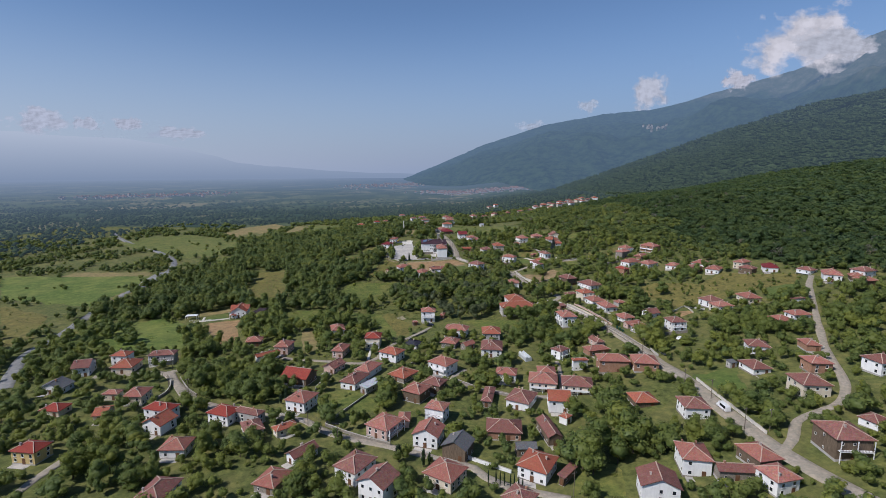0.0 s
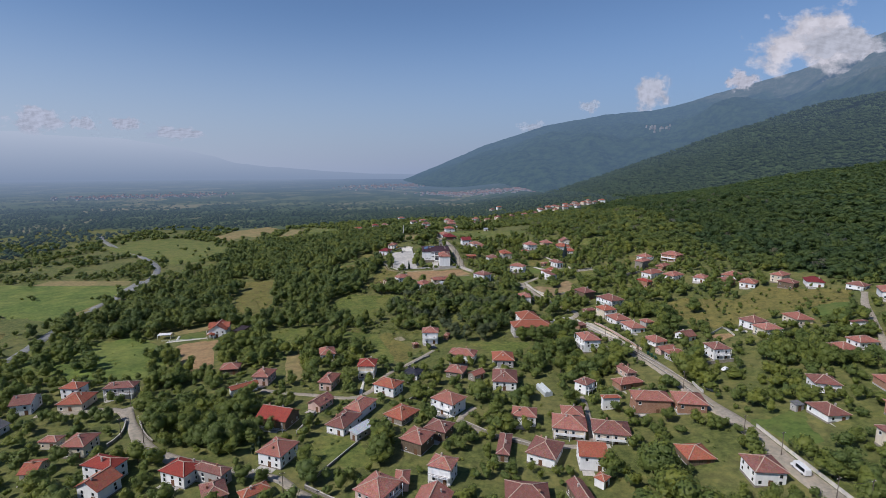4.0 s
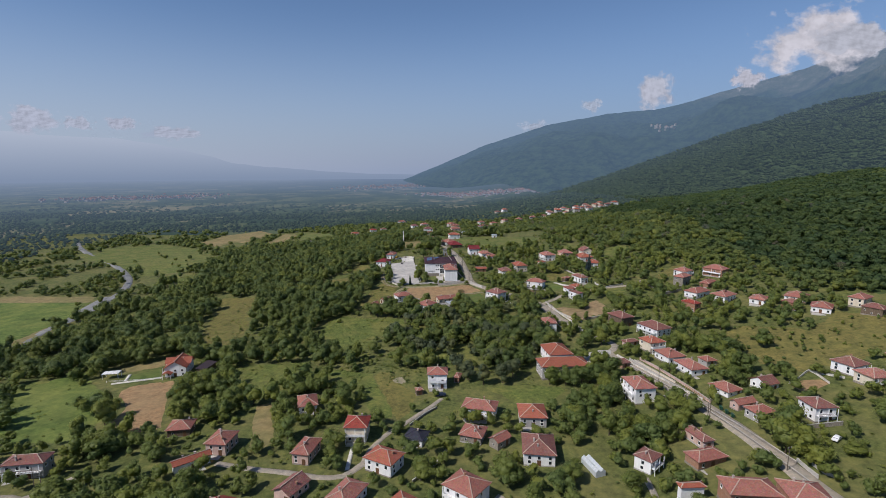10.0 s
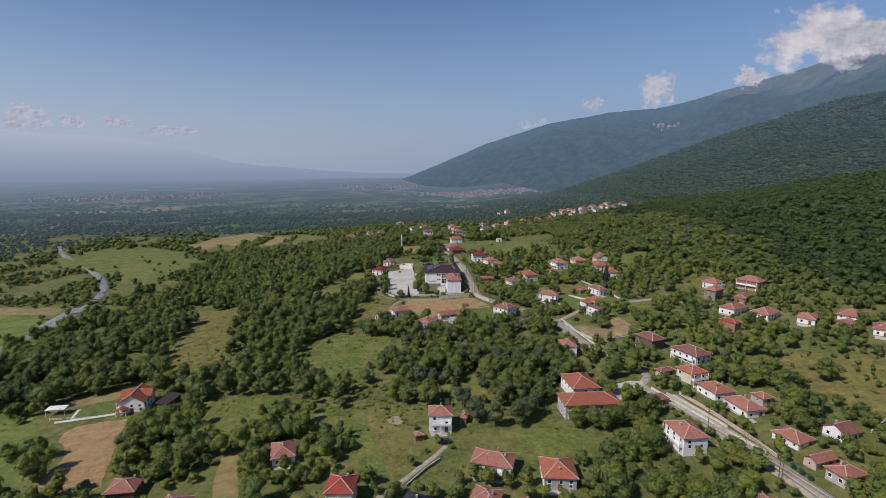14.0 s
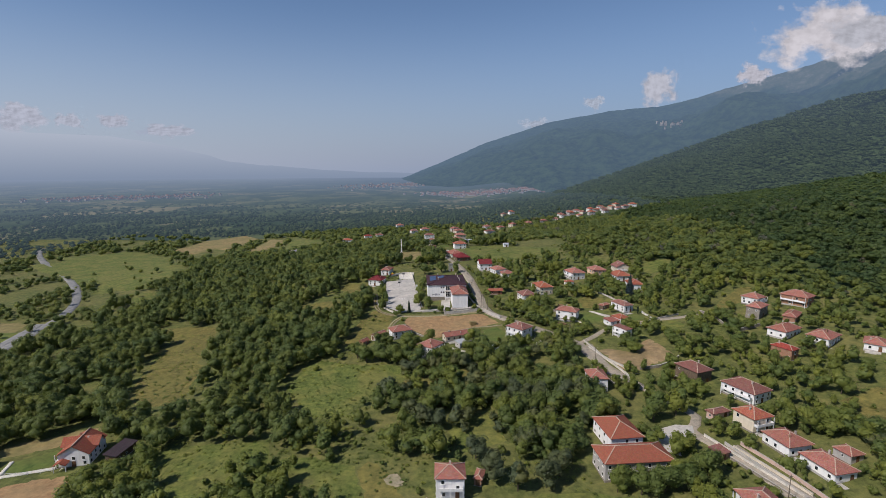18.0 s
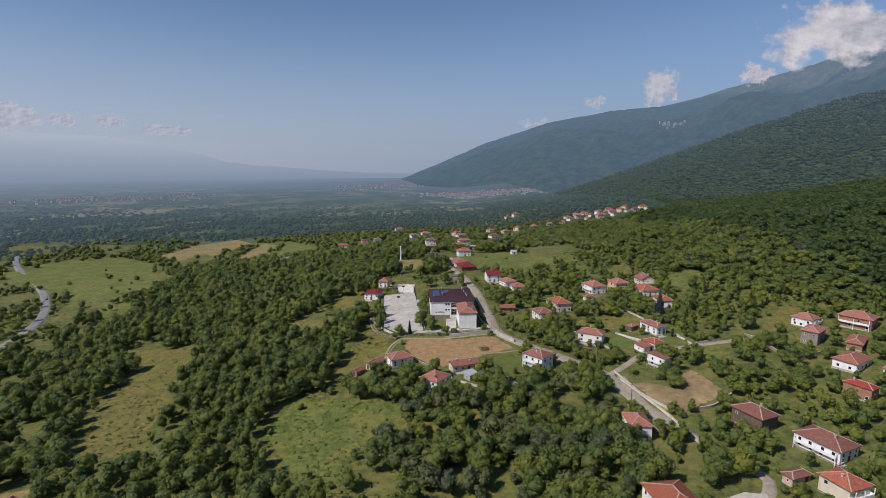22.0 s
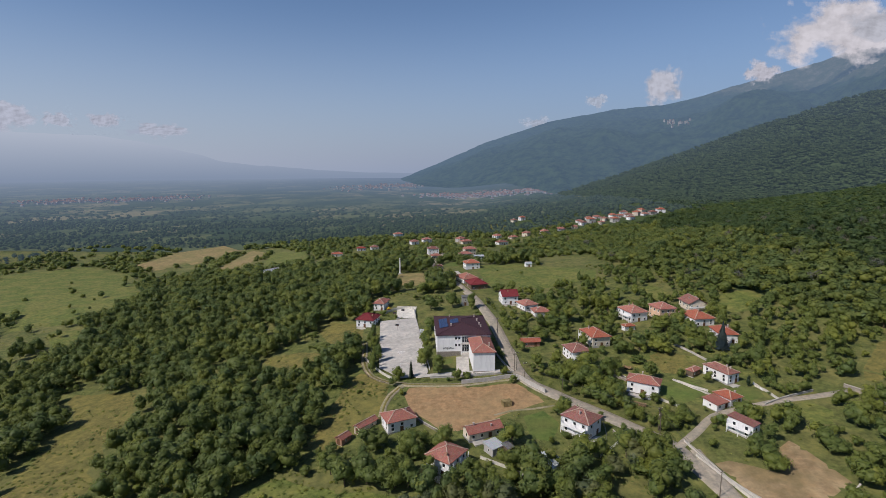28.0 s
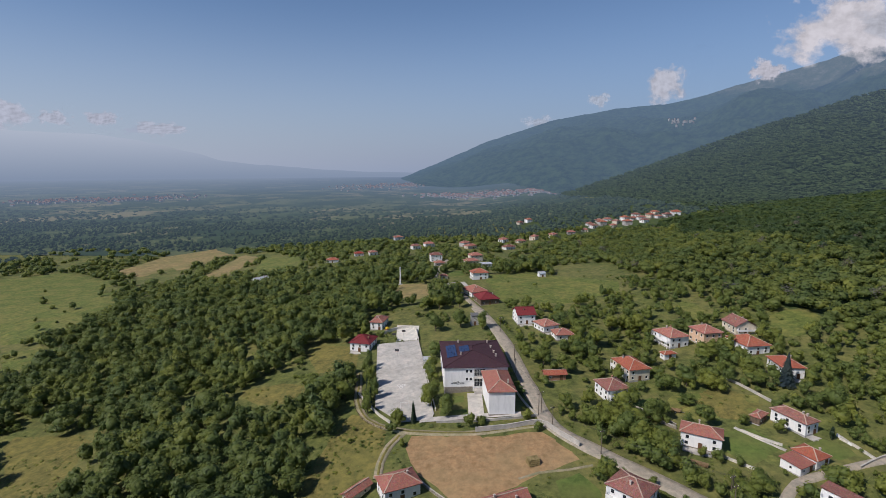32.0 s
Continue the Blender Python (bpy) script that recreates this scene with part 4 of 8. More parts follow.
house(-39.2, 275.1, 90, 9.7, 9.0, 6.1, "red", "hip", "cream", True)
house(-64.3, 299.2, 107, 11.2, 8.4, 3.1, "rust", "hip", "white")
house(-87.3, 268.3, 84, 10.2, 8.4, 4.6, "rust", "hip", "pink")
house(-92.8, 256.6, 40, 12.5, 4.3, 3.5, "orange", "gx", "white")
house(-108.5, 280.8, 99, 8.4, 9.2, 3.1, "rust", "hip", "timber")
house(-55.0, 262.5, 79, 11.6, 7.0, 4.2, "rust", "hip", "pink")
house(-54.4, 242.1, 64, 9.8, 7.5, 3.0, "brown", "gx", "pink")
house(-68.1, 228.9, 74, 10.9, 13.6, 4.0, "red", "gy", "timber", True)
house(-19.1, 231.7, 55, 11.5, 10.2, 2.7, "orange", "hip", "stone")
house(-11.5, 209.9, 61, 10.3, 9.6, 4.8, "rust", "hip", "timber")
house(-3.7, 217.5, 64, 8.5, 9.3, 4.3, "brown", "hip", "timber")
house(0.1, 237.5, 52, 10.2, 11.7, 5.7, "rust", "hip", "white", True)
house(-9.5, 315.9, 90, 8.5, 9.5, 6.9, "rust", "hip", "white", True)
house(-17.5, 308.1, 20, 3.4, 3.2, 2.3, "rust", "hip", "timber")
house(-0.2, 320.0, 73, 5.8, 3.0, 2.5, "rust", "hip", "brick")
house(7.9, 289.1, 75, 9.4, 13.9, 4.4, "rust", "hip", "white", True)
house(4.2, 272.1, 71, 9.2, 9.0, 3.0, "rust", "hip", "stone")
house(13.5, 267.1, 42, 7.5, 5.1, 3.0, "rust", "gx", "stone")
house(27.8, 283.3, 87, 11.9, 10.9, 4.2, "orange", "hip", "grey")
house(26.0, 259.8, 83, 14.1, 11.4, 4.5, "brown", "hip", "white")
# grey walls stand in for the shade of the front veranda
house(48.9, 323.4, 5, 23.0, 11.2, 6.2, "hall", "hip", "grey", name="hall", label="long village hall with a wide red tiled roof", chimney=False)
house(49.4, 339.1, 7, 12.2, 15.5, 5.8, "hall", "hip", "white", name="hall", label="long village hall with a wide red tiled roof", chimney=False)
house(29.7, 226.0, 79, 8.2, 9.8, 4.3, "rust", "hip", "white")
house(45.0, 216.8, 78, 11.6, 12.8, 4.4, "rust", "hip", "cream", True)
house(47.8, 223.6, 83, 9.1, 8.5, 5.0, "rust", "hip", "cream")
house(59.0, 212.1, 79, 10.7, 13.5, 4.2, "brown", "hip", "cream", True)
house(47.4, 196.4, 83, 10.2, 9.3, 5.5, "orange", "gy", "white")
house(33.0, 201.1, 63, 12.4, 10.6, 3.9, "brown", "hip", "white")
house(19.5, 205.8, 78, 14.5, 4.8, 3.0, "brown", "hip", "stone")
house(22.9, 177.9, 84, 10.6, 13.3, 3.5, "brown", "hip", "brick")
house(28.9, 164.4, 93, 4.9, 7.4, 3.0, "slate", "gy", "timber")
house(30.8, 152.3, 59, 11.7, 10.6, 4.7, "orange", "hip", "white")
house(39.6, 148.4, 49, 9.0, 2.7, 3.0, "brown", "flat", "timber")
house(22.4, 134.8, 50, 8.5, 8.3, 5.0, "brown", "hip", "white")
house(39.1, 175.0, 8, 5.5, 14.5, 3.6, "brown", "gy", "timber")
house(47.5, 184.4, 44, 4.1, 3.8, 3.0, "orange", "hip", "white")
house(60.1, 250.6, 41, 7.6, 6.6, 4.8, "brown", "hip", "white", True)
house(65.7, 232.9, 4, 7.9, 2.9, 5.5, "orange", "hip", "white")
house(81.8, 261.9, 14, 5.0, 11.2, 3.0, "brown", "hip", "pink")
house(78.6, 249.8, 17, 12.2, 6.9, 3.2, "rust", "hip", "brick")
house(80.0, 228.7, -5, 14.5, 9.0, 6.0, "rust", "hip", "brick")
house(93.5, 225.2, -9, 11.5, 11.0, 4.5, "rust", "hip", "brick")
house(80.7, 193.7, 3, 9.7, 9.6, 2.6, "orange", "hip", "timber")
house(64.0, 138.3, -11, 11.6, 9.5, 5.5, "brown", "gy", "white")
house(126.2, 266.9, 5, 8.8, 9.0, 5.5, "brown", "hip", "white", True)
house(108.0, 292.5, 22, 8.6, 9.8, 2.5, "rust", "hip", "white")
house(123.1, 291.7, 19, 7.9, 7.9, 3.1, "brown", "gx", "white")
house(74.4, 296.6, 6, 9.6, 12.6, 6.9, "rust", "hip", "white", True)
house(104.2, 314.1, 12, 9.0, 12.6, 3.3, "rust", "hip", "white")
house(100.6, 327.3, 13, 9.9, 11.2, 3.7, "rust", "hip", "white")
house(97.6, 341.2, 18, 9.3, 9.4, 5.2, "orange", "hip", "cream", True)
house(89.6, 348.6, 18, 8.4, 4.1, 2.7, "brown", "hip", "pink")
house(106.5, 360.4, 24, 10.7, 14.5, 4.6, "brown", "hip", "white", True)
house(113.9, 318.7, 15, 5.8, 6.2, 2.6, "rust", "hip", "grey")
house(94.4, 377.7, 23, 9.3, 12.1, 5.7, "brown", "hip", "timber")
house(107.6, 279.6, 18, 9.5, 5.0, 2.6, "rust", "gx", "pink")
house(109.2, 271.4, 16, 9.0, 7.0, 3.3, "rust", "hip", "grey")
house(78.3, 326.2, 22, 5.1, 4.7, 2.5, "brown", "flat", "brick")
house(153.4, 409.9, 30, 14.5, 9.5, 3.8, "rust", "hip", "white")
house(162.6, 396.8, 33, 13.2, 9.9, 4.2, "rust", "hip", "white")
house(139.0, 387.6, 27, 5.8, 9.6, 5.0, "red", "hip", "brick")
house(182.9, 444.6, 36, 10.6, 14.0, 5.5, "rust", "hip", "brick", True)
house(168.1, 426.3, 45, 13.9, 6.4, 3.0, "rust", "hip", "brick")
house(164.0, 452.7, 33, 9.5, 9.9, 4.4, "rust", "hip", "white", True)
house(155.7, 435.7, 39, 12.1, 7.6, 6.0, "rust", "hip", "stone")
house(177.0, 385.4, 48, 10.9, 8.6, 3.2, "rust", "hip", "white")
house(196.9, 382.3, 45, 12.0, 11.2, 2.5, "rust", "hip", "white")
house(186.1, 369.6, 20, 7.0, 9.0, 3.9, "brown", "hip", "brick")
house(195.1, 360.1, 50, 11.5, 9.8, 3.4, "rust", "hip", "white")
house(214.4, 359.3, 32, 11.5, 7.8, 5.0, "rust", "hip", "cream")
house(210.5, 345.3, 33, 7.8, 9.7, 4.2, "brown", "hip", "timber")
house(223.2, 341.5, 65, 12.1, 9.7, 3.7, "crimson", "hip", "white")
house(235.3, 323.2, 26, 7.7, 9.2, 3.0, "brown", "hip", "white", True)
house(236.6, 303.7, 59, 14.5, 10.0, 4.6, "rust", "hip", "white")
house(245.1, 295.3, 62, 8.8, 7.9, 2.9, "rust", "hip", "timber")
house(250.6, 297.7, 18, 10.8, 9.0, 5.0, "brown", "hip", "white")
house(240.6, 283.5, 100, 8.7, 9.0, 4.0, "rust", "hip", "timber")
house(159.6, 295.2, 22, 10.4, 9.7, 4.3, "brown", "hip", "white", True)
house(159.4, 283.1, 10, 10.3, 8.9, 4.4, "rust", "hip", "cream", True)
house(180.4, 292.0, 3, 9.4, 11.7, 3.4, "rust", "hip", "cream")
house(197.4, 272.4, -5, 11.0, 2.6, 3.7, "brown", "gy", "white")
house(183.8, 255.2, 6, 10.2, 7.8, 3.1, "rust", "hip", "white")
house(173.7, 253.1, 7, 9.0, 9.0, 2.5, "rust", "hip", "brick")
house(144.8, 224.9, -16, 9.5, 9.1, 3.9, "brown", "hip", "white", True)
house(133.0, 206.4, 5, 8.8, 10.4, 3.0, "brown", "hip", "white")
house(126.8, 212.9, 13, 3.8, 3.0, 2.5, "slate", "flat", "grey")
house(164.1, 218.4, -9, 6.6, 8.7, 3.2, "rust", "hip", "brick", True)
house(152.7, 198.2, -3, 9.2, 8.4, 4.7, "rust", "hip", "brick")
house(138.2, 181.8, -3, 11.1, 11.1, 5.8, "brown", "hip", "cream")
house(171.1, 189.3, 11, 10.0, 9.0, 5.4, "brown", "hip", "white")
house(94.1, 179.5, -4, 9.8, 9.9, 5.0, "brown", "hip", "white")
house(79.1, 148.5, -10, 9.3, 10.8, 6.0, "rust", "hip", "white")
house(88.1, 141.2, -5, 11.3, 5.0, 3.5, "brown", "gx", "stone")
house(98.5, 146.4, 11, 8.8, 10.5, 4.0, "rust", "hip", "timber")
house(96.3, 134.2, 14, 8.8, 8.5, 5.0, "rust", "hip", "white")
house(123.5, 146.2, -3, 11.8, 12.0, 7.0, "brown", "hip", "timber", True)
house(141.7, 156.1, 22, 7.3, 6.5, 2.6, "brown", "hip", "white")
house(53.7, 378.3, -2, 8.1, 10.2, 5.7, "rust", "hip", "white")
house(28.9, 431.4, 44, 9.7, 11.2, 6.0, "brown", "hip", "white", True)
house(60.3, 456.9, 61, 7.8, 12.5, 5.0, "rust", "hip", "white")
house(93.3, 462.4, 21, 6.7, 12.4, 4.3, "brown", "hip", "white")
house(86.8, 445.3, 24, 6.9, 7.8, 3.0, "orange", "hip", "white")
house(81.2, 442.8, 25, 7.2, 6.6, 2.6, "rust", "flat", "white")
house(81.4, 426.0, 32, 4.8, 8.8, 4.8, "brown", "flat", "white", True)
house(84.5, 466.7, 37, 6.6, 3.7, 2.6, "rust", "hip", "timber")
house(41.8, 487.1, 13, 9.9, 10.5, 4.9, "brown", "hip", "white", True)
house(55.1, 504.2, 12, 10.0, 13.7, 5.0, "orange", "hip", "cream", True)
house(83.2, 531.2, 15, 10.8, 12.7, 5.2, "rust", "hip", "white", True)
house(98.2, 529.6, 11, 10.2, 11.0, 6.2, "rust", "hip", "peach")
house(118.7, 538.7, 3, 10.8, 11.8, 4.1, "brown", "gy", "cream", True)
house(111.5, 519.3, 8, 11.8, 13.8, 4.1, "orange", "hip", "white", True)
house(113.0, 496.7, -5, 9.1, 12.3, 4.7, "orange", "hip", "white")
house(75.7, 516.5, 13, 6.4, 3.8, 2.6, "orange", "hip", "white")
house(21.5, 567.1, 7, 10.4, 11.5, 5.2, "crimson", "gx", "white")
house(30.7, 554.3, 22, 9.6, 10.3, 3.5, "rust", "hip", "white")
house(36.2, 542.7, 6, 9.5, 8.8, 3.0, "rust", "hip", "white")
house(23.3, 501.4, 6, 9.6, 4.7, 2.6, "orange", "gx", "brick")
house(4.9, 605.1, 14, 12.5, 14.5, 3.5, "crimson", "hip", "timber")
house(-0.5, 624.0, 23, 12.1, 14.5, 3.5, "rust", "hip", "white")
house(5.6, 672.5, 12, 12.5, 10.0, 5.4, "orange", "hip", "white")
house(4.6, 754.0, 20, 13.0, 8.0, 3.4, "rust", "hip", "cream")
house(9.6, 772.0, 15, 12.5, 9.5, 6.4, "rust", "hip", "cream")
house(-27.0, 781.0, 10, 12.0, 9.0, 6.8, "brown", "hip", "white")
house(-23.8, 750.0, 15, 9.5, 6.5, 3.2, "rust", "hip", "grey")
house(-36.3, 893.5, 22, 12.0, 9.0, 4.6, "rust", "hip", "white")
house(-51.0, 878.0, 25, 10.5, 9.0, 4.2, "brown", "hip", "white")
house(-79.0, 981.0, 18, 12.5, 9.0, 4.8, "rust", "hip", "white")
house(55.3, 932.9, 39, 11.0, 9.0, 4.4, "rust", "hip", "white")
house(54.0, 873.0, 30, 14.0, 9.0, 3.6, "brown", "hip", "white")
house(94.6, 939.6, 54, 11.0, 9.0, 4.7, "rust", "hip", "cream")
house(119.3, 945.6, 38, 11.0, 9.0, 4.0, "rust", "hip", "cream")
house(5.4, 893.4, 46, 11.0, 9.0, 5.0, "rust", "hip", "grey")
house(11.0, 876.0, 30, 13.0, 9.0, 3.6, "rust", "hip", "cream")
house(-109.9, 844.0, 15, 10.5, 8.0, 3.4, "red", "hip", "white")
house(-95.0, 845.0, 20, 9.5, 8.0, 3.6, "brown", "hip", "white")
house(-131.3, 812.0, 8, 12.5, 8.0, 3.2, "orange", "hip", "white")
house(75.1, 923.0, 25, 11.0, 8.0, 3.2, "rust", "hip", "cream")
house(51.2, 671.0, 10, 5.5, 4.5, 3.0, "tin", "gx", "white")
house(-20.3, 679.0, 12, 6.0, 5.0, 2.8, "brown", "hip", "cream")
house(15.8, 732.0, 10, 10.5, 6.0, 2.8, "tin", "flat", "white")
house(-176.1, 736.0, 50, 17.0, 7.0, 2.8, "tin", "gx", "white", name="barn", label="long pale sheet-covered barn beside a field", windows=False)
house(-60.6, 548.8, 77, 12.0, 11.0, 4.5, "crimson", "hip", "white")
house(-56.0, 575.9, 78, 11.9, 7.7, 4.5, "rust", "hip", "white")
school = house(-9.4, 509.2, 3, 25.8, 30.4, 9.9, "school", "hip", "white", name="school", label="white school building with an aubergine tiled hipped roof", chimney=False, windows=False, rise=2.3)
house(-1.2, 485.0, 3, 10.4, 19.0, 9.0, "rust", "hip", "white", windows=False, name="school_annex", label="white school annex with a rust-red tiled hipped roof")
house(-17.6, 415.4, 54, 10.4, 9.6, 5.6, "rust", "hip", "white", True)
house(-34.6, 440.6, 24, 11.6, 8.8, 4.4, "rust", "hip", "white")
house(-46.6, 440.6, 52, 9.6, 3.8, 2.6, "rust", "gx", "cream")
house(-53.4, 433.6, 56, 5.2, 3.6, 2.3, "rust", "gx", "brick")
house(-5.0, 431.6, 22, 13.4, 6.2, 3.0, "rust", "gx", "cream")
house(-2.1, 422.2, 36, 5.4, 5.0, 2.5, "tin", "flat", "grey")
house(2.4, 421.2, 36, 2.8, 3.6, 2.3, "slate", "flat", "timber")
lawn_house = house(-140.7, 342.3, 9, 11.0, 13.0, 4.8, "orange", "gy", "white", True, rise=3.3)
cross = part("cross_gable", roof_mesh(12.6, 5.6, "gx", 2.5), ROOFS["orange"], lawn_house)
cross.location = (0, 1.2, 5.4)
part("cross_wall", boxes((-5.6, 5.6, -0.9, 3.3, 4.7, 6.0)), WALLS["white"], lawn_house)
part("porch_roof", roof_mesh(4.2, 3.4, "gy", 1.0), ROOFS["orange"], lawn_house).location = (-3.2, -7.4, 2.7)
for px in (-5.1, -1.3):
    part("porch_post", boxes((px - 0.12, px + 0.12, -8.9, -8.66, -0.4, 2.75)), WALLS["white"], lawn_house)
house(-127.0, 342.3, 83, 11.0, 5.3, 3.0, "plum", "flat", "timber")


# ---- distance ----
def paint_haze(m, shader, near=(0.13, 0.19, 0.262), far=(0.235, 0.295, 0.395), fixed=None, amounts=(0.09, 0.45, 0.78, 0.97), east=None):
    """Finishes a far backdrop's material: haze painted in as emission, growing with distance."""
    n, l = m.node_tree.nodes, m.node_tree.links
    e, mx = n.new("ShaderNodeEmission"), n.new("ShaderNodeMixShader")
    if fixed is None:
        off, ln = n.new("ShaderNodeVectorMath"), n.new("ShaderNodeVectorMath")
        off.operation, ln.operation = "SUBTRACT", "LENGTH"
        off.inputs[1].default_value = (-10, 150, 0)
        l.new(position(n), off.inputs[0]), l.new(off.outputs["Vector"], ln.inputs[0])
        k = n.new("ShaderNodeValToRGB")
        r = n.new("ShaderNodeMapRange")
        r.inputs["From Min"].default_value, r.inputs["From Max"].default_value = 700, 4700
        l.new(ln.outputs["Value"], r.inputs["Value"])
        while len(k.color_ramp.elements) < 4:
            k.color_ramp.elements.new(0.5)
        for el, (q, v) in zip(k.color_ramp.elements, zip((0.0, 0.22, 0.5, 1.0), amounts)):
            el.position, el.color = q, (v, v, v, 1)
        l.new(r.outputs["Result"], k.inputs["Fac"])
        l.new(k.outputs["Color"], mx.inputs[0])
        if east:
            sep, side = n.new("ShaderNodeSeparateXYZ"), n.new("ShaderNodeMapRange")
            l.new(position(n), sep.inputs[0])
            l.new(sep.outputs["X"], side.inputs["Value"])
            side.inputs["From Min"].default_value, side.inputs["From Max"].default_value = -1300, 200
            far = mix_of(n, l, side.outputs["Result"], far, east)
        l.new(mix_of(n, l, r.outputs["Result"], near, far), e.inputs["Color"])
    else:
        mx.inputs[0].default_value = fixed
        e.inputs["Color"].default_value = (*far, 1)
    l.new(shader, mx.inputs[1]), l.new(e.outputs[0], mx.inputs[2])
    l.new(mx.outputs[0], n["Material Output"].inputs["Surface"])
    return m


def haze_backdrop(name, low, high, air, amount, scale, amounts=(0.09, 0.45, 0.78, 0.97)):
    """A far backdrop: woods and fields with a haze colour mixed in as emission."""
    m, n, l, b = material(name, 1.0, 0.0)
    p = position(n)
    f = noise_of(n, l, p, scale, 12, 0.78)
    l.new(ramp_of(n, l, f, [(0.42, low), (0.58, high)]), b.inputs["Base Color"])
    return paint_haze(m, b.outputs[0], near=tuple(0.72 * q for q in air), far=air, fixed=amount, amounts=amounts)


def backdrop(name, me, label):
    return tagged(new(name, me), label, "backdrop", kind="structure")


# the mountain's skyline: slope of the line of sight to the east, and height over the eye per metre of distance
SKYLINE = np.array([(-0.1, -0.034), (-0.065, -0.021), (-0.027, -0.006), (0.018, 0.013), (0.073, 0.037), (0.129, 0.055), (0.195, 0.076), (0.239, 0.084), (0.306, 0.096), (0.395, 0.104), (0.461, 0.119), (0.506, 0.134), (0.572, 0.152), (0.661, 0.176), (0.727, 0.203), (0.794, 0.238), (0.869, 0.267), (0.96, 0.3), (1.15, 0.33)])


def mountain():
    """The long mountain east of the valley: crest, a bench half-way down, spurs and gullies to the plain."""
    q = np.linspace(SKYLINE[0, 0], SKYLINE[-1, 0], 460)
    dc = 4620 / np.sqrt(1 + q * q)
    zc = 101 + np.interp(q, SKYLINE[:, 0], SKYLINE[:, 1]) * dc
    db = np.interp(q, [-0.1, 0.2, 0.5, 1.2], [2900, 2420, 2350, 2000])
    s = np.linspace(0, 1.1, 130)
    T, S = np.meshgrid(np.arange(460), s, indexing="ij")
    D = dc[T] + (db[T] - dc[T]) * S
    shape = np.interp(S, [0, 0.05, 0.13, 0.3, 0.5, 0.7, 0.85, 1.0, 1.1], [1, 0.92, 0.83, 0.72, 0.635, 0.52, 0.3, 0, -0.15])
    X = q[T] * D
    fold = np.array([noise.fractal((a / 420, b / 700, 0.3), 0.9, 2.1, 7) for a, b in zip(X.ravel(), D.ravel())]).reshape(X.shape)
    crag = np.array([noise.noise((v * 40, 3.3, 0)) + 0.6 * noise.noise((v * 130, 7.1, 0)) for v in q])
    Z = -30 + (zc[T] + 30) * shape + fold * (25 + 0.13 * np.maximum(zc[T], 0)) * np.sin(np.pi * np.clip(S, 0, 1)) ** 0.7 + 5 * crag[T] * (S < 0.02)
    return mesh_from("backdrop_mountain", np.stack([X, D, Z], -1).reshape(-1, 3), grid_faces(460, 130), MOUNTAIN, True)


SPUR = np.array([(0.16, 2500, -45), (0.22, 2500, -12), (0.305, 2500, 55), (0.463, 2480, 196), (0.56, 2450, 275), (0.674, 2420, 358), (0.78, 2390, 412), (0.869, 2350, 452), (1.15, 2200, 545)])


def spur_point(q, s):
    """A place on the nearer forested spur: q across, s from its crest (0) down towards the village (1)."""
    dc, zc = np.interp(q, SPUR[:, 0], SPUR[:, 1]), np.interp(q, SPUR[:, 0], SPUR[:, 2])
    d = dc * (1 - 0.46 * s)
    x = q * d
    fold = np.array([noise.fractal((a / 260, b / 500, 4.0), 0.9, 2.1, 5) for a, b in zip(np.ravel(x), np.ravel(d))]).reshape(np.shape(x))
    return x, d, -35 + (zc + 35) * (1 - s ** 1.15) + fold * (8 + 0.09 * np.maximum(zc, 0)) * np.minimum(1, s * 5 + 0.15)


def spur():
    Q, S = np.meshgrid(np.linspace(0.16, 1.15, 200), np.linspace(0, 1, 80), indexing="ij")
    return mesh_from("backdrop_spur", np.stack(spur_point(Q, S), -1).reshape(-1, 3), grid_faces(200, 80), SPUR_WOOD, True)


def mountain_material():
    # bluish emission paints haze over the slopes, more with distance
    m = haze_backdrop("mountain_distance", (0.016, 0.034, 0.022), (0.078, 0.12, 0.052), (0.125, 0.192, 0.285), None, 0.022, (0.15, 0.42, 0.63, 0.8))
    n, l = m.node_tree.nodes, m.node_tree.links
    b = n["Principled BSDF"]
    old = b.inputs["Base Color"].links[0].from_socket
    sep = n.new("ShaderNodeSeparateXYZ")
    p = position(n)
    l.new(p, sep.inputs[0])
    add = n.new("ShaderNodeMath")
    add.operation = "MULTIPLY_ADD"
    l.new(noise_of(n, l, p, 0.0035, 5, 0.6), add.inputs[0])
    add.inputs[1].default_value = 420
    l.new(sep.outputs["Z"], add.inputs[2])
    k = n.new("ShaderNodeMapRange")
    k.inputs["From Min"].default_value, k.inputs["From Max"].default_value = 790, 850
    l.new(add.outputs[0], k.inputs["Value"])
    rock = ramp_of(n, l, noise_of(n, l, p, 0.02, 8, 0.75), [(0.4, (0.13, 0.145, 0.08)), (0.55, (0.21, 0.205, 0.13)), (0.68, (0.36, 0.33, 0.28))])
    l.new(mix_of(n, l, k.outputs["Result"], old, rock), b.inputs["Base Color"])
    bump_of(n, l, noise_of(n, l, p, 0.03, 8, 0.75), b, 0.9, 22)
    return m


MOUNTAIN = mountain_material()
backdrop("backdrop_mountain", mountain(), "long blue-green mountain with bare upper slopes and painted haze")


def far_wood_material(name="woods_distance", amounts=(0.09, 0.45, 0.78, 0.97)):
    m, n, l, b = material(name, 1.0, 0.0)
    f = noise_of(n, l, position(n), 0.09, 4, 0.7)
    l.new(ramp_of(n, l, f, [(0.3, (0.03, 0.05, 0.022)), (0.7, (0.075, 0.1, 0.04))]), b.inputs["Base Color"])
    # haze is painted into the woods as emission, darker blue to the east
    return paint_haze(m, b.outputs[0], east=(0.14, 0.198, 0.295), amounts=amounts)


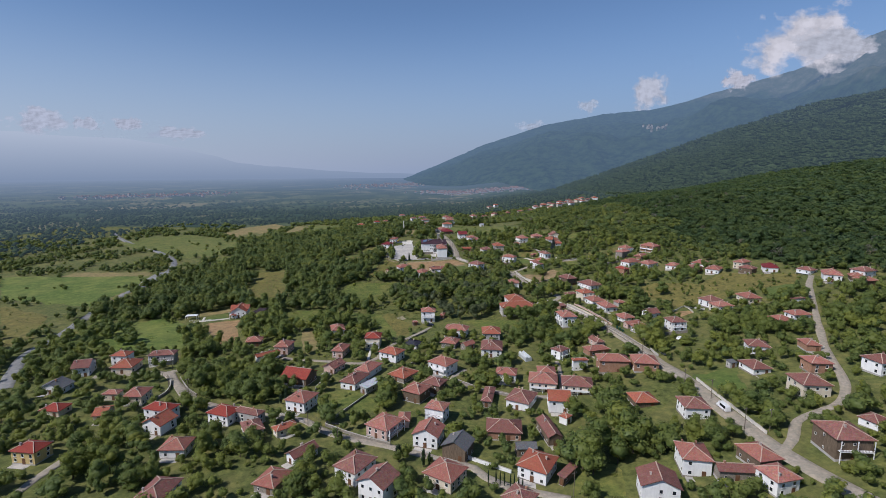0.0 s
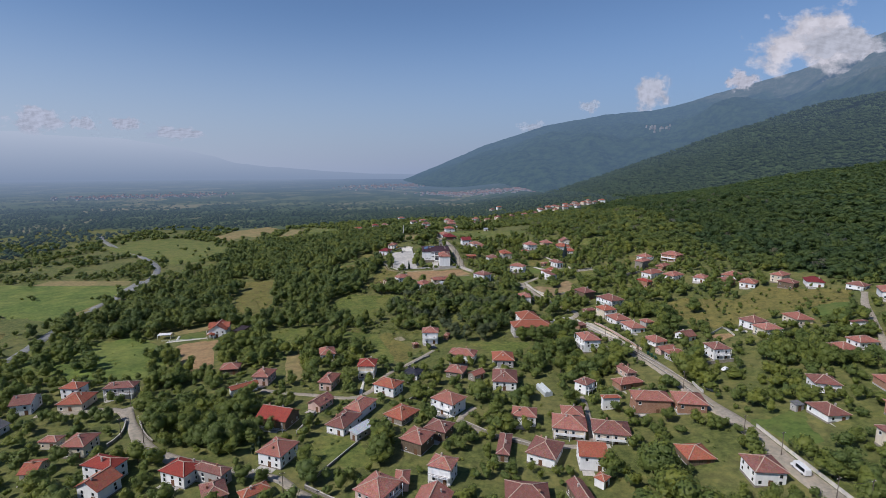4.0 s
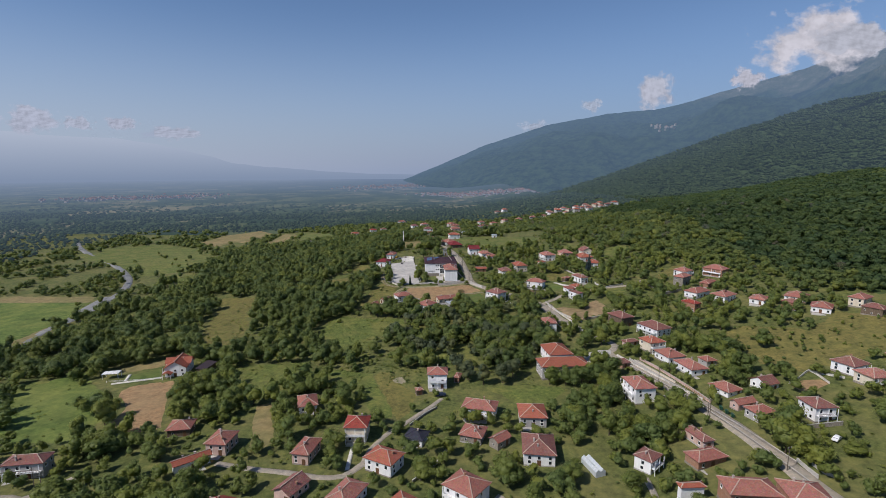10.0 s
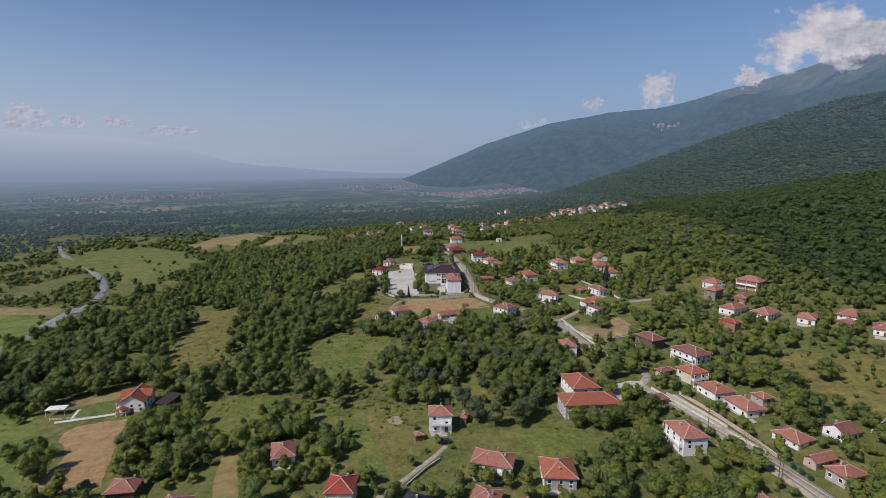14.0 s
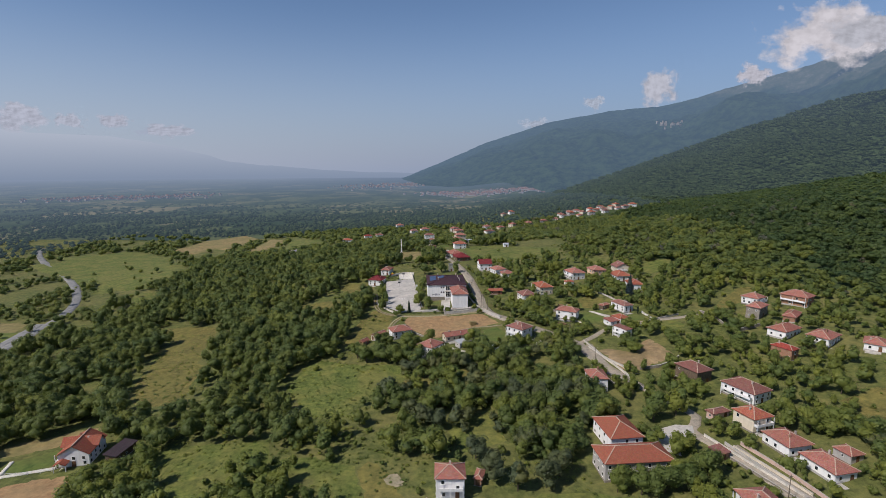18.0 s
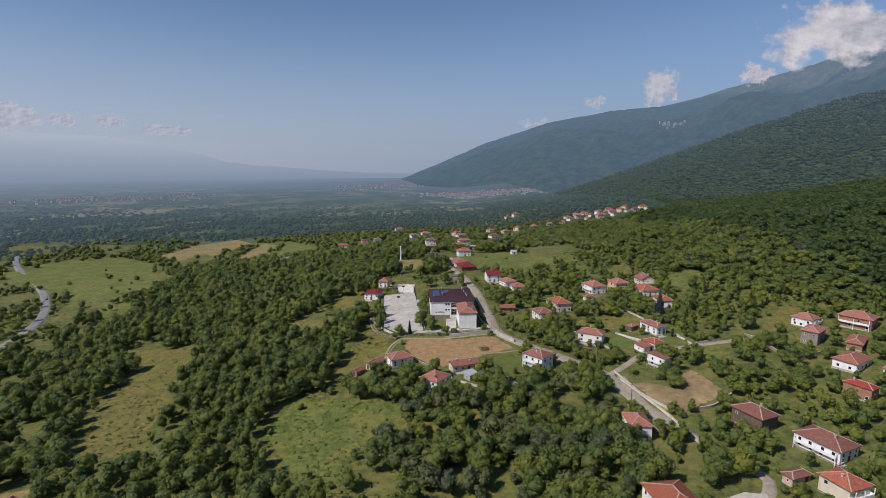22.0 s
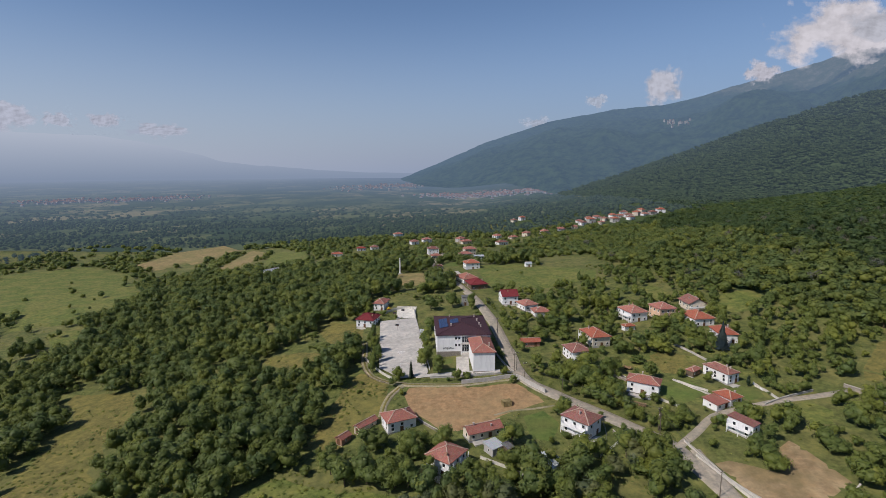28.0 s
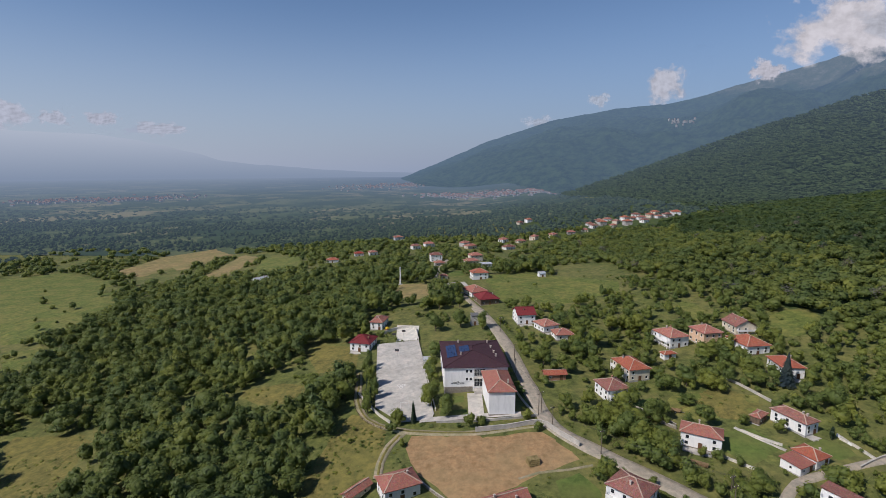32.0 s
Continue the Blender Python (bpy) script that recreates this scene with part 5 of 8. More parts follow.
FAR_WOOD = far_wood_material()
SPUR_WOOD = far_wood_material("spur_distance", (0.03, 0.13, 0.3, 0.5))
backdrop("backdrop_spur", spur(), "forested spur below the mountain, light haze painted in")


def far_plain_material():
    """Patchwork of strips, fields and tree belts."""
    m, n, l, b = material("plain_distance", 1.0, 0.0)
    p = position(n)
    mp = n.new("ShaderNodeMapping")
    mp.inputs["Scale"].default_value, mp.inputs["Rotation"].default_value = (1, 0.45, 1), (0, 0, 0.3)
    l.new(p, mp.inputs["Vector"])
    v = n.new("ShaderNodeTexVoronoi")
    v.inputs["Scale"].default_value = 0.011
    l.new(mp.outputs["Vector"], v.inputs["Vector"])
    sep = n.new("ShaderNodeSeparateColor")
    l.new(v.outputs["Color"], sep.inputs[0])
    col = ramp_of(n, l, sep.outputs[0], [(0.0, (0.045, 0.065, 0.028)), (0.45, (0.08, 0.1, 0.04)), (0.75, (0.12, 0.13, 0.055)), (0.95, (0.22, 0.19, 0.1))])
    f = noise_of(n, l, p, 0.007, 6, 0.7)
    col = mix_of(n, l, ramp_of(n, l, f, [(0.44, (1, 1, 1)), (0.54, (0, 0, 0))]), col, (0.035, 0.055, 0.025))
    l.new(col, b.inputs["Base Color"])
    # the haze over the fields is emission mixed in by distance
    return paint_haze(m, b.outputs[0], east=(0.14, 0.198, 0.295))


def plain_sheet():
    xs, ys = np.r_[-4600:-700:70, -700:340:26, 340:1300:70].astype(float), np.r_[300:1400:25, 1400:4751:60].astype(float)
    X, Y = np.meshgrid(xs, ys, indexing="ij")
    lift = 0.35 + 4 * ease(1240, 2000, Y)
    V = np.stack([X, Y, ground(X, Y) + lift], -1).reshape(-1, 3)
    faces = grid_faces(len(xs), len(ys))
    mid = V[faces].mean(1)
    keep = (mid[:, 1] > np.where(mid[:, 0] > -60, 1120, 960)) | (mid[:, 0] < -690)
    return mesh_from("backdrop_plain", V, faces[keep], far_plain_material(), True)


backdrop("backdrop_plain", plain_sheet(), "far flat plain of woods, fields and hamlets, haze painted in")


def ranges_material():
    """Slopes almost wholly painted haze: emission, darker blue low down, paler above."""
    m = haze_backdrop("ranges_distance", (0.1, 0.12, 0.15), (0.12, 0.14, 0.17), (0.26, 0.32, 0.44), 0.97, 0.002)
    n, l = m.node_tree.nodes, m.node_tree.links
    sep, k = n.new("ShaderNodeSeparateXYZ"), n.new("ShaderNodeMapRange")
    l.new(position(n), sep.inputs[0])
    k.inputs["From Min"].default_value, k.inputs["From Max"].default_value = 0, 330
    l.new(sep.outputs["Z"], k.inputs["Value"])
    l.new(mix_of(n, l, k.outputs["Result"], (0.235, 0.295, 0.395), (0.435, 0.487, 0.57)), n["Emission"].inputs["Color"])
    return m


def far_ridges():
    """Faint ranges across the plain, nearly all painted haze."""
    a = np.linspace(-60, 12, 120)
    top = np.interp(a, [-60, -41, -33, -27, -22, -16, -8, 12], [320, 330, 300, 225, 130, 70, 30, 10])
    top = top + np.array([26 * noise.fractal((q / 5, 0.4, 0), 1.0, 2.0, 4) for q in a]) * np.minimum(1, top / 120)
    r = 4600
    x, y = r * np.sin(np.radians(a)), 150 + r * np.cos(np.radians(a))
    V = np.concatenate([np.stack([x, y, np.full_like(x, -60)], 1), np.stack([x, y, 101 + top - 100], 1)]).reshape(2, 120, 3)
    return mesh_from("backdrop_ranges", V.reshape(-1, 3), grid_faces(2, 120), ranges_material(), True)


backdrop("backdrop_ranges", far_ridges(), "faint mountain ranges on the horizon, mostly painted haze")


def haze_ring():
    """A glowing shell painted as summer haze, all round the horizon, fading upwards."""
    m = bpy.data.materials.new("horizon_haze_glow")
    m.use_nodes = True
    n, l = m.node_tree.nodes, m.node_tree.links
    n.remove(n["Principled BSDF"])
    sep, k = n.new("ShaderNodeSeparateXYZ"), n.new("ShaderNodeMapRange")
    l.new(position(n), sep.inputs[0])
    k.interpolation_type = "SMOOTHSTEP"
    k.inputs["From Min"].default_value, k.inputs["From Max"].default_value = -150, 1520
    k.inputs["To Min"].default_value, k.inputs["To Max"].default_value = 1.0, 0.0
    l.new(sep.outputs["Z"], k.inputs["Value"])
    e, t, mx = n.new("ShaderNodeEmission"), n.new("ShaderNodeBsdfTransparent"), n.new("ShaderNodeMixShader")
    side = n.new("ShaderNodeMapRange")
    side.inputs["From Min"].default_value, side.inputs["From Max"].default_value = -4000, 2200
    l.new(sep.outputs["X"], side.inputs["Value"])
    # paler to the west, where the sky's glow towards the sun is painted in
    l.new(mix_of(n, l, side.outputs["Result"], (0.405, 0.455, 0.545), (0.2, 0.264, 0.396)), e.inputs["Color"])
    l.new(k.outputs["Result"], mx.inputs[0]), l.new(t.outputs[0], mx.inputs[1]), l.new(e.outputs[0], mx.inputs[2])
    l.new(mx.outputs[0], n["Material Output"].inputs["Surface"])
    a = np.linspace(0, 2 * np.pi, 145)
    V = np.stack([np.stack([4700 * np.sin(a) - 10, 4700 * np.cos(a) + 150, np.full_like(a, z)], 1) for z in np.linspace(-120, 1700, 8)])
    return mesh_from("backdrop_haze", V.reshape(-1, 3), grid_faces(8, 145), m, True)


backdrop("backdrop_haze", haze_ring(), "glowing shell painted as pale summer haze along the horizon")


def cloud_material(name, seed, scale, cover, bright, soft, wide):
    """Far cumulus bank: billows with torn edges, lit and grey sides painted into emission."""
    m = bpy.data.materials.new(name)
    m.use_nodes = True
    n, l = m.node_tree.nodes, m.node_tree.links
    n.remove(n["Principled BSDF"])
    tc = n.new("ShaderNodeTexCoord")
    mp = n.new("ShaderNodeMapping")
    mp.inputs["Location"].default_value = (seed, seed * 0.7, 0)
    mp.inputs["Scale"].default_value = (scale * wide, scale, scale)
    l.new(tc.outputs["Object"], mp.inputs["Vector"])
    f = noise_of(n, l, mp.outputs["Vector"], 1.0, 9, 0.6)
    ln = n.new("ShaderNodeVectorMath")
    ln.operation = "LENGTH"
    l.new(tc.outputs["Object"], ln.inputs[0])
    fall = n.new("ShaderNodeMath")
    fall.operation = "MULTIPLY_ADD"
    l.new(ln.outputs["Value"], fall.inputs[0])
    fall.inputs[1].default_value = -0.75
    l.new(f, fall.inputs[2])
    k = n.new("ShaderNodeMapRange")
    k.inputs["From Min"].default_value, k.inputs["From Max"].default_value = cover, cover + soft
    l.new(fall.outputs[0], k.inputs["Value"])
    mp2 = n.new("ShaderNodeMapping")
    mp2.inputs["Location"].default_value = (seed + 0.1, seed * 0.7 - 0.12, 0)
    mp2.inputs["Scale"].default_value = (scale * wide, scale, scale)
    l.new(tc.outputs["Object"], mp2.inputs["Vector"])
    g = noise_of(n, l, mp2.outputs["Vector"], 1.0, 9, 0.6)
    d = n.new("ShaderNodeMath")
    d.operation = "SUBTRACT"
    l.new(f, d.inputs[0]), l.new(g, d.inputs[1])
    d2 = n.new("ShaderNodeMath")
    d2.operation = "MULTIPLY_ADD"
    l.new(d.outputs[0], d2.inputs[0])
    d2.inputs[1].default_value, d2.inputs[2].default_value = 2.2, 0.55
    col = ramp_of(n, l, d2.outputs[0], [(0.15, tuple(0.6 * q for q in bright)), (0.7, bright)])
    e, t, mx = n.new("ShaderNodeEmission"), n.new("ShaderNodeBsdfTransparent"), n.new("ShaderNodeMixShader")
    l.new(col, e.inputs["Color"])
    l.new(k.outputs["Result"], mx.inputs[0]), l.new(t.outputs[0], mx.inputs[1]), l.new(e.outputs[0], mx.inputs[2])
    l.new(mx.outputs[0], n["Material Output"].inputs["Surface"])
    return m


def cloud(x, y, z, w, h, seed, scale, cover, bright, soft=0.13):
    me = mesh_from("backdrop_cloud", [(-1, -1, 0), (1, -1, 0), (1, 1, 0), (-1, 1, 0)], [(0, 1, 2, 3)], cloud_material("cloud", seed, scale, cover, bright, soft, min(1.6, w / h)))
    ob = backdrop("backdrop_cloud", me, "white cumulus cloud over the mountains")
    ob.matrix_world = pose(x, y, z, 90, 0, 0) @ Matrix.Diagonal((w, h, 1, 1))
    return ob


cloud(2402, 3450, 893, 951, 439, 3.1, 1.7, 0.15, (0.64, 0.62, 0.65))
cloud(1537, 2100, 573, 281, 108, 2.9, 1.5, 0.04, (0.5, 0.51, 0.56))
cloud(2023, 3650, 677, 233, 132, 7.7, 1.6, 0.12, (0.52, 0.52, 0.58))
cloud(1753, 4450, 707, 334, 296, 5.2, 1.7, 0.12, (0.5, 0.52, 0.59))
cloud(1269, 4600, 613, 197, 118, 1.3, 1.6, 0.14, (0.42, 0.48, 0.58))
cloud(787, 4600, 432, 247, 128, 8.8, 1.6, 0.14, (0.42, 0.48, 0.58))
cloud(-2737, 3550, 404, 415, 158, 9.4, 1.8, 0.1, (0.47, 0.5, 0.59))
cloud(-2448, 4050, 419, 259, 104, 2.4, 1.8, 0.12, (0.45, 0.48, 0.57))
cloud(-2160, 4250, 354, 500, 109, 6.1, 1.9, 0.12, (0.44, 0.475, 0.565))
cloud(-2552, 3750, 395, 239, 104, 4.4, 1.8, 0.12, (0.45, 0.485, 0.575))


# ---- trees ----
def ico(sub):
    bm = bmesh.new()
    bmesh.ops.create_icosphere(bm, subdivisions=sub, radius=1)
    bm.verts.ensure_lookup_table()
    v = np.array([q.co for q in bm.verts])
    f = np.array([[q.index for q in t.verts] for t in bm.faces])
    bm.free()
    return v, f


COARSE = ico(1)


def crown_arrays(rng, lobes, shape, core, leaves, leaf, spread=1.0, fill=0.91):
    """A crown about 1 wide and 1 high, base at 0: full lobes, and small leaf clumps that lie over them like a ruffled coat."""
    V, F, n = [], [], 0
    cs, rs = [], []
    for i in range(lobes):
        a = rng.uniform(0, 2 * np.pi) if shape != "round" else 2.4 * i + rng.uniform(-0.4, 0.4)
        if shape == "round":
            h = rng.uniform(0.26, 0.78)
            reach, r = np.sin(np.pi * min(0.95, h * 0.9 + 0.12)) * 0.29 * rng.uniform(0.6, 1.1), rng.uniform(0.17, 0.25)
        elif shape == "tall":
            h, reach, r = 0.14 + 0.72 * (i + 0.5) / lobes, 0.14 * rng.uniform(0.2, 1.2), rng.uniform(0.15, 0.21)
        else:
            h, reach, r = rng.uniform(0.2, 0.5), 0.3 * rng.uniform(0.3, 1.1), rng.uniform(0.2, 0.28)
        if i == 0:
            h, reach, r = 0.5 if shape != "low" else 0.38, 0.03, 0.33
        cs.append((np.cos(a) * reach * spread, np.sin(a) * reach * spread, h)), rs.append(r)
        v, f = core
        if len(f):
            V.append(v * r * fill * rng.uniform(0.74, 1.08, (len(v), 1)) * np.array([1, 1, 0.9]) + cs[-1]), F.append(f + n)
            n += len(v)
    k = lobes * leaves
    pick = np.repeat(np.arange(lobes), leaves)
    c, r = np.array(cs)[pick], np.array(rs)[pick][:, None]
    d = rng.normal(size=(k, 3))
    d[:, 2] += 0.7
    d /= np.linalg.norm(d, axis=1)[:, None]
    p = c + d * r * rng.uniform(0.86, 1.16, (k, 1)) * np.array([1, 1, 0.9])
    up = d + np.array([0, 0, 0.25]) + rng.normal(size=(k, 3)) * 0.3
    up /= np.linalg.norm(up, axis=1)[:, None]
    s = np.cross(up, rng.normal(size=(k, 3)))
    s /= np.linalg.norm(s, axis=1)[:, None]
    t = np.cross(up, s)
    g = leaf * rng.uniform(0.5, 1.3, (k, 1))
    tri = np.stack([p + s * g, p - s * g * 0.5 + t * g * rng.uniform(0.6, 1.1, (k, 1)), p - s * g * 0.5 - t * g * rng.uniform(0.6, 1.1, (k, 1))], 1)
    V.append(tri.reshape(-1, 3)), F.append(n + np.arange(3 * k).reshape(k, 3))
    return np.concatenate(V), np.concatenate(F)


def conifer_arrays(rng, tiers, per, core):
    V, F, n = [], [], 0
    for i in range(tiers):
        k = i / (tiers - 1)
        z, r = 0.08 + 0.88 * k, 0.25 * (1 - k) + 0.02
        for j in range(per):
            a = 2 * np.pi * (j + rng.uniform(-0.3, 0.3)) / per + i
            o = np.array([np.cos(a), np.sin(a), 0])
            s = np.array([-o[1], o[0], 0])
            q = r * rng.uniform(0.75, 1.15)
            b = np.array([0, 0, z])
            t = np.stack([b + o * q + np.array([0, 0, -0.05]), b + o * q * 0.45 + s * q * 0.42 + [0, 0, 0.015], b + [0, 0, 0.05], b + o * q * 0.45 - s * q * 0.42 + [0, 0, 0.015]])
            V.append(t), F.append(np.array([[n, n + 1, n + 2], [n, n + 2, n + 3]]))
            n += 4
    return np.concatenate(V), np.concatenate(F)


rng = np.random.default_rng(4)
NEAR_CROWNS = [crown_arrays(rng, 8, "round" if i % 4 else "tall", COARSE, 100, 0.033) for i in range(8)]
BUSH_CROWNS = [crown_arrays(rng, 6, "low", COARSE, 75, 0.042) for i in range(4)]


WOOD_CROWNS = [crown_arrays(rng, 5, "round" if i % 3 else "tall", COARSE, 48, 0.052) for i in range(12)]
CLOSE_CROWNS = [crown_arrays(rng, 6, "round" if i % 3 else "tall", COARSE, 64, 0.042) for i in range(10)]
TINY_CROWNS = [crown_arrays(rng, 1, "low", COARSE, 12, 0.15) for i in range(6)]
MID_CROWNS = [crown_arrays(rng, 3, "round" if i % 3 else "low", COARSE, 34, 0.072) for i in range(10)]
LOOSE_CROWNS = [crown_arrays(rng, 4, "round", (COARSE[0], COARSE[1][:0]), 70, 0.04) for i in range(5)]
TUFTS = [crown_arrays(rng, 1, "low", (COARSE[0], COARSE[1][:0]), 12, 0.2) for i in range(6)]
FAR_CROWNS = [crown_arrays(rng, 2, "low", COARSE, 26, 0.095) for i in range(10)]


def limb(bm, a, b, ra, rb, n=6):
    a, b = Vector(a), Vector(b)
    d = (b - a).normalized()
    s = d.orthogonal().normalized()
    t = d.cross(s)
    rings = []
    for p, r in ((a, ra), (a.lerp(b, 0.5) + s * ra * 0.3, (ra + rb) / 2), (b, rb)):
        rings.append([bm.verts.new(p + (s * math.cos(2 * math.pi * i / n) + t * math.sin(2 * math.pi * i / n)) * r) for i in range(n)])
    for q, w in zip(rings, rings[1:]):
        for i in range(n):
            bm.faces.new((q[i], q[(i + 1) % n], w[(i + 1) % n], w[i]))
    bm.faces.new(rings[-1])


def trunk_mesh(seed, straight=False):
    """A tapered trunk one unit high with its limbs."""
    r = random.Random(seed)
    bm = bmesh.new()
    limb(bm, (0, 0, -0.06), (r.uniform(-0.02, 0.02), r.uniform(-0.02, 0.02), 0.9 if straight else 0.5), 0.032, 0.006 if straight else 0.018, 7)
    if not straight:
        for i in range(5):
            a, z = i * 1.3 + r.uniform(-0.3, 0.3), r.uniform(0.2, 0.42)
            limb(bm, (0, 0, z), (math.cos(a) * 0.26, math.sin(a) * 0.26, z + r.uniform(0.2, 0.36)), 0.016, 0.005, 5)
    me = bpy.data.meshes.new("trunk")
    bm.to_mesh(me), bm.free()
    me.materials.append(BARK)
    return me


TRUNKS = [trunk_mesh(i) for i in range(3)]
SPRUCE_TRUNK = trunk_mesh(9, True)
CROWN_MESHES = [mesh_from("crown", v, f, LEAF, True) for v, f in NEAR_CROWNS]
WILLOW_MESHES = [mesh_from("crown", v, f, WILLOW, True) for v, f in NEAR_CROWNS[2:5]]
BUSH_MESHES = [mesh_from("crown", v, f, LEAF, True) for v, f in BUSH_CROWNS]
SPRUCE_MESH = mesh_from("crown", *conifer_arrays(rng, 22, 13, None), NEEDLE)
BLUE_SPRUCE_MESH = mesh_from("crown", *conifer_arrays(rng, 22, 13, None), BLUE_NEEDLE)
THUJA_MESH = mesh_from("crown", *crown_arrays(rng, 12, "tall", COARSE, 40, 0.035, 0.35), NEEDLE)
TREE_LABELS = {"tree": "leafy green broadleaf tree with an uneven crown", "bush": "low rounded dark green bush", "spruce": "dark narrow pointed spruce tree", "blue_spruce": "tall blue-grey spruce beside a house",
               "thuja": "slim dark columnar evergreen by a garden wall", "willow": "grey-green willow with a loose crown"}


def tree(kind, x, y, height, wide):
    """One tree of its own: trunk with limbs, and a crown."""
    k = int(abs(x * 3 + y * 5))
    root = tagged(new(kind if kind not in ("willow",) else "willow_tree"), TREE_LABELS[kind], "bush" if kind == "bush" else "tree", "garden trees")
    root.matrix_world = pose(x, y, gz(x, y) - 0.1, 0, 0, (k * 37) % 360)
    if kind in ("spruce", "blue_spruce"):
        tr, cr = SPRUCE_TRUNK, SPRUCE_MESH if kind == "spruce" else BLUE_SPRUCE_MESH
    elif kind == "thuja":
        tr, cr = SPRUCE_TRUNK, THUJA_MESH
    elif kind == "bush":
        tr, cr = TRUNKS[k % 3], BUSH_MESHES[k % 4]
    elif kind == "willow":
        tr, cr = TRUNKS[k % 3], WILLOW_MESHES[k % 3]
    else:
        tr, cr = TRUNKS[k % 3], CROWN_MESHES[k % 8]
    a, b = part("trunk", tr, None, root), part("crown", cr, None, root)
    a.scale = (height * 0.8, height * 0.8, height * (0.95 if kind in ("spruce", "blue_spruce") else 0.8))
    b.scale = (wide * 1.15, wide * 1.15, height)
    if kind in ("tree", "willow"):
        b.location.z = 0.06 * height
    return root


def in_poly(x, y, poly):
    inside = np.zeros(x.shape, bool)
    for (ax, ay), (bx, by) in zip(poly, np.roll(poly, -1, 0)):
        hit = (ay > y) != (by > y)
        inside ^= hit & (x < (bx - ax) * (y - ay) / np.where(by == ay, 1e-9, by - ay) + ax)
    return inside


def free_land(x, y):
    """True where no field, road or house is in the way."""
    ok = np.ones(x.shape, bool)
    for p in BLOCKED_POLY:
        ok &= ~in_poly(x, y, p)
    for line, half in BLOCKED_LINE:
        a, b = line[:-1], line[1:]
        near = (x > line[:, 0].min() - 9) & (x < line[:, 0].max() + 9) & (y > line[:, 1].min() - 9) & (y < line[:, 1].max() + 9)
        i = np.nonzero(near)[0]
        if len(i):
            q = np.stack([x[i], y[i]], -1)[:, None]
            d = b - a
            t = np.clip(((q - a) * d).sum(-1) / np.maximum((d * d).sum(-1), 1e-9), 0, 1)
            dist = np.linalg.norm(q - a - t[..., None] * d, axis=-1).min(1)
            ok[i[dist < half + 0.8]] = False
    for hx, hy, yaw, hw, hd in BLOCKED_BOX:
        c, s = math.cos(radians(yaw)), math.sin(radians(yaw))
        u, v = (x - hx) * c + (y - hy) * s, -(x - hx) * s + (y - hy) * c
        ok &= ~((abs(u) < hw) & (abs(v) < hd))
    return ok


def meadow_rim(x, y, reach):
    """True where a tall tree would stand in front of an open field, seen from the south."""
    d = np.hypot(x + 10, y - 130)
    hit = np.zeros(x.shape, bool)
    for r in (0.5 * reach, reach):
        u, v = x + (x + 10) / d * r, y + (y - 130) / d * r
        for p in BLOCKED_POLY:
            hit |= in_poly(u, v, p)
    return hit


def fbm(x, y, scale, seed=0.0):
    return np.array([noise.noise((a / scale + seed, b / scale, seed)) for a, b in zip(x, y)])


def scatter(x0, x1, y0, y1, step, rng):
    X, Y = np.meshgrid(np.arange(x0, x1, step), np.arange(y0, y1, step), indexing="ij")
    return (X + rng.uniform(-0.42, 0.42, X.shape) * step).ravel(), (Y + rng.uniform(-0.42, 0.42, X.shape) * step).ravel()


def wood(name, label, x, y, height, wide, crowns, mat, rng, sink=0.0):
    """Many crowns as one stretch of woodland."""
    V, F, n = [], [], 0
    z = ground(x, y)
    pick, turn = rng.integers(0, len(crowns), len(x)), rng.uniform(0, 6.28, len(x))
    for i in range(len(x)):
        v, f = crowns[pick[i]]
        c, s = math.cos(turn[i]), math.sin(turn[i])
        q = np.stack([(v[:, 0] * c - v[:, 1] * s) * wide[i] + x[i], (v[:, 0] * s + v[:, 1] * c) * wide[i] + y[i], v[:, 2] * height[i] + z[i] - sink], 1)
        V.append(q), F.append(f + n)
        n += len(v)
    return tagged(new(name, mesh_from(name, np.concatenate(V), np.concatenate(F), mat, True)), label, "trees", kind="stuff")



# ---- walls, poles, vehicles and other things ----
def garden_wall(pts, height, thick, mat, name, label, lift=0.0):
    """A wall along a line on the land: one body with a coping."""
    line = smooth_line(pts, 2.5)
    bm, cop = bmesh.new(), bmesh.new()
    for target, half, z0, z1 in ((bm, thick / 2, -0.5, height), (cop, thick / 2 + 0.05, height, height + 0.09)):
        rows = []
        for i, q in enumerate(line):
            d = (line[min(i + 1, len(line) - 1)] - line[max(i - 1, 0)]).normalized()
            s = Vector((d.y, -d.x, 0)) * half
            z = gz(q.x, q.y) + lift
            rows.append([target.verts.new((q.x + k * s.x, q.y + k * s.y, z + h)) for k, h in ((-1, z0), (-1, z1), (1, z1), (1, z0))])
        for a, b in zip(rows, rows[1:]):
            for i in range(4):
                j = (i + 1) % 4
                target.faces.new((a[i], a[j], b[j], b[i]))
        target.faces.new(rows[0]), target.faces.new(rows[-1][::-1])
    root = tagged(new(name), label, "wall", "garden walls")
    part("wall_body", bm, mat, root)
    part("coping", cop, CONCRETE, root)
    return root


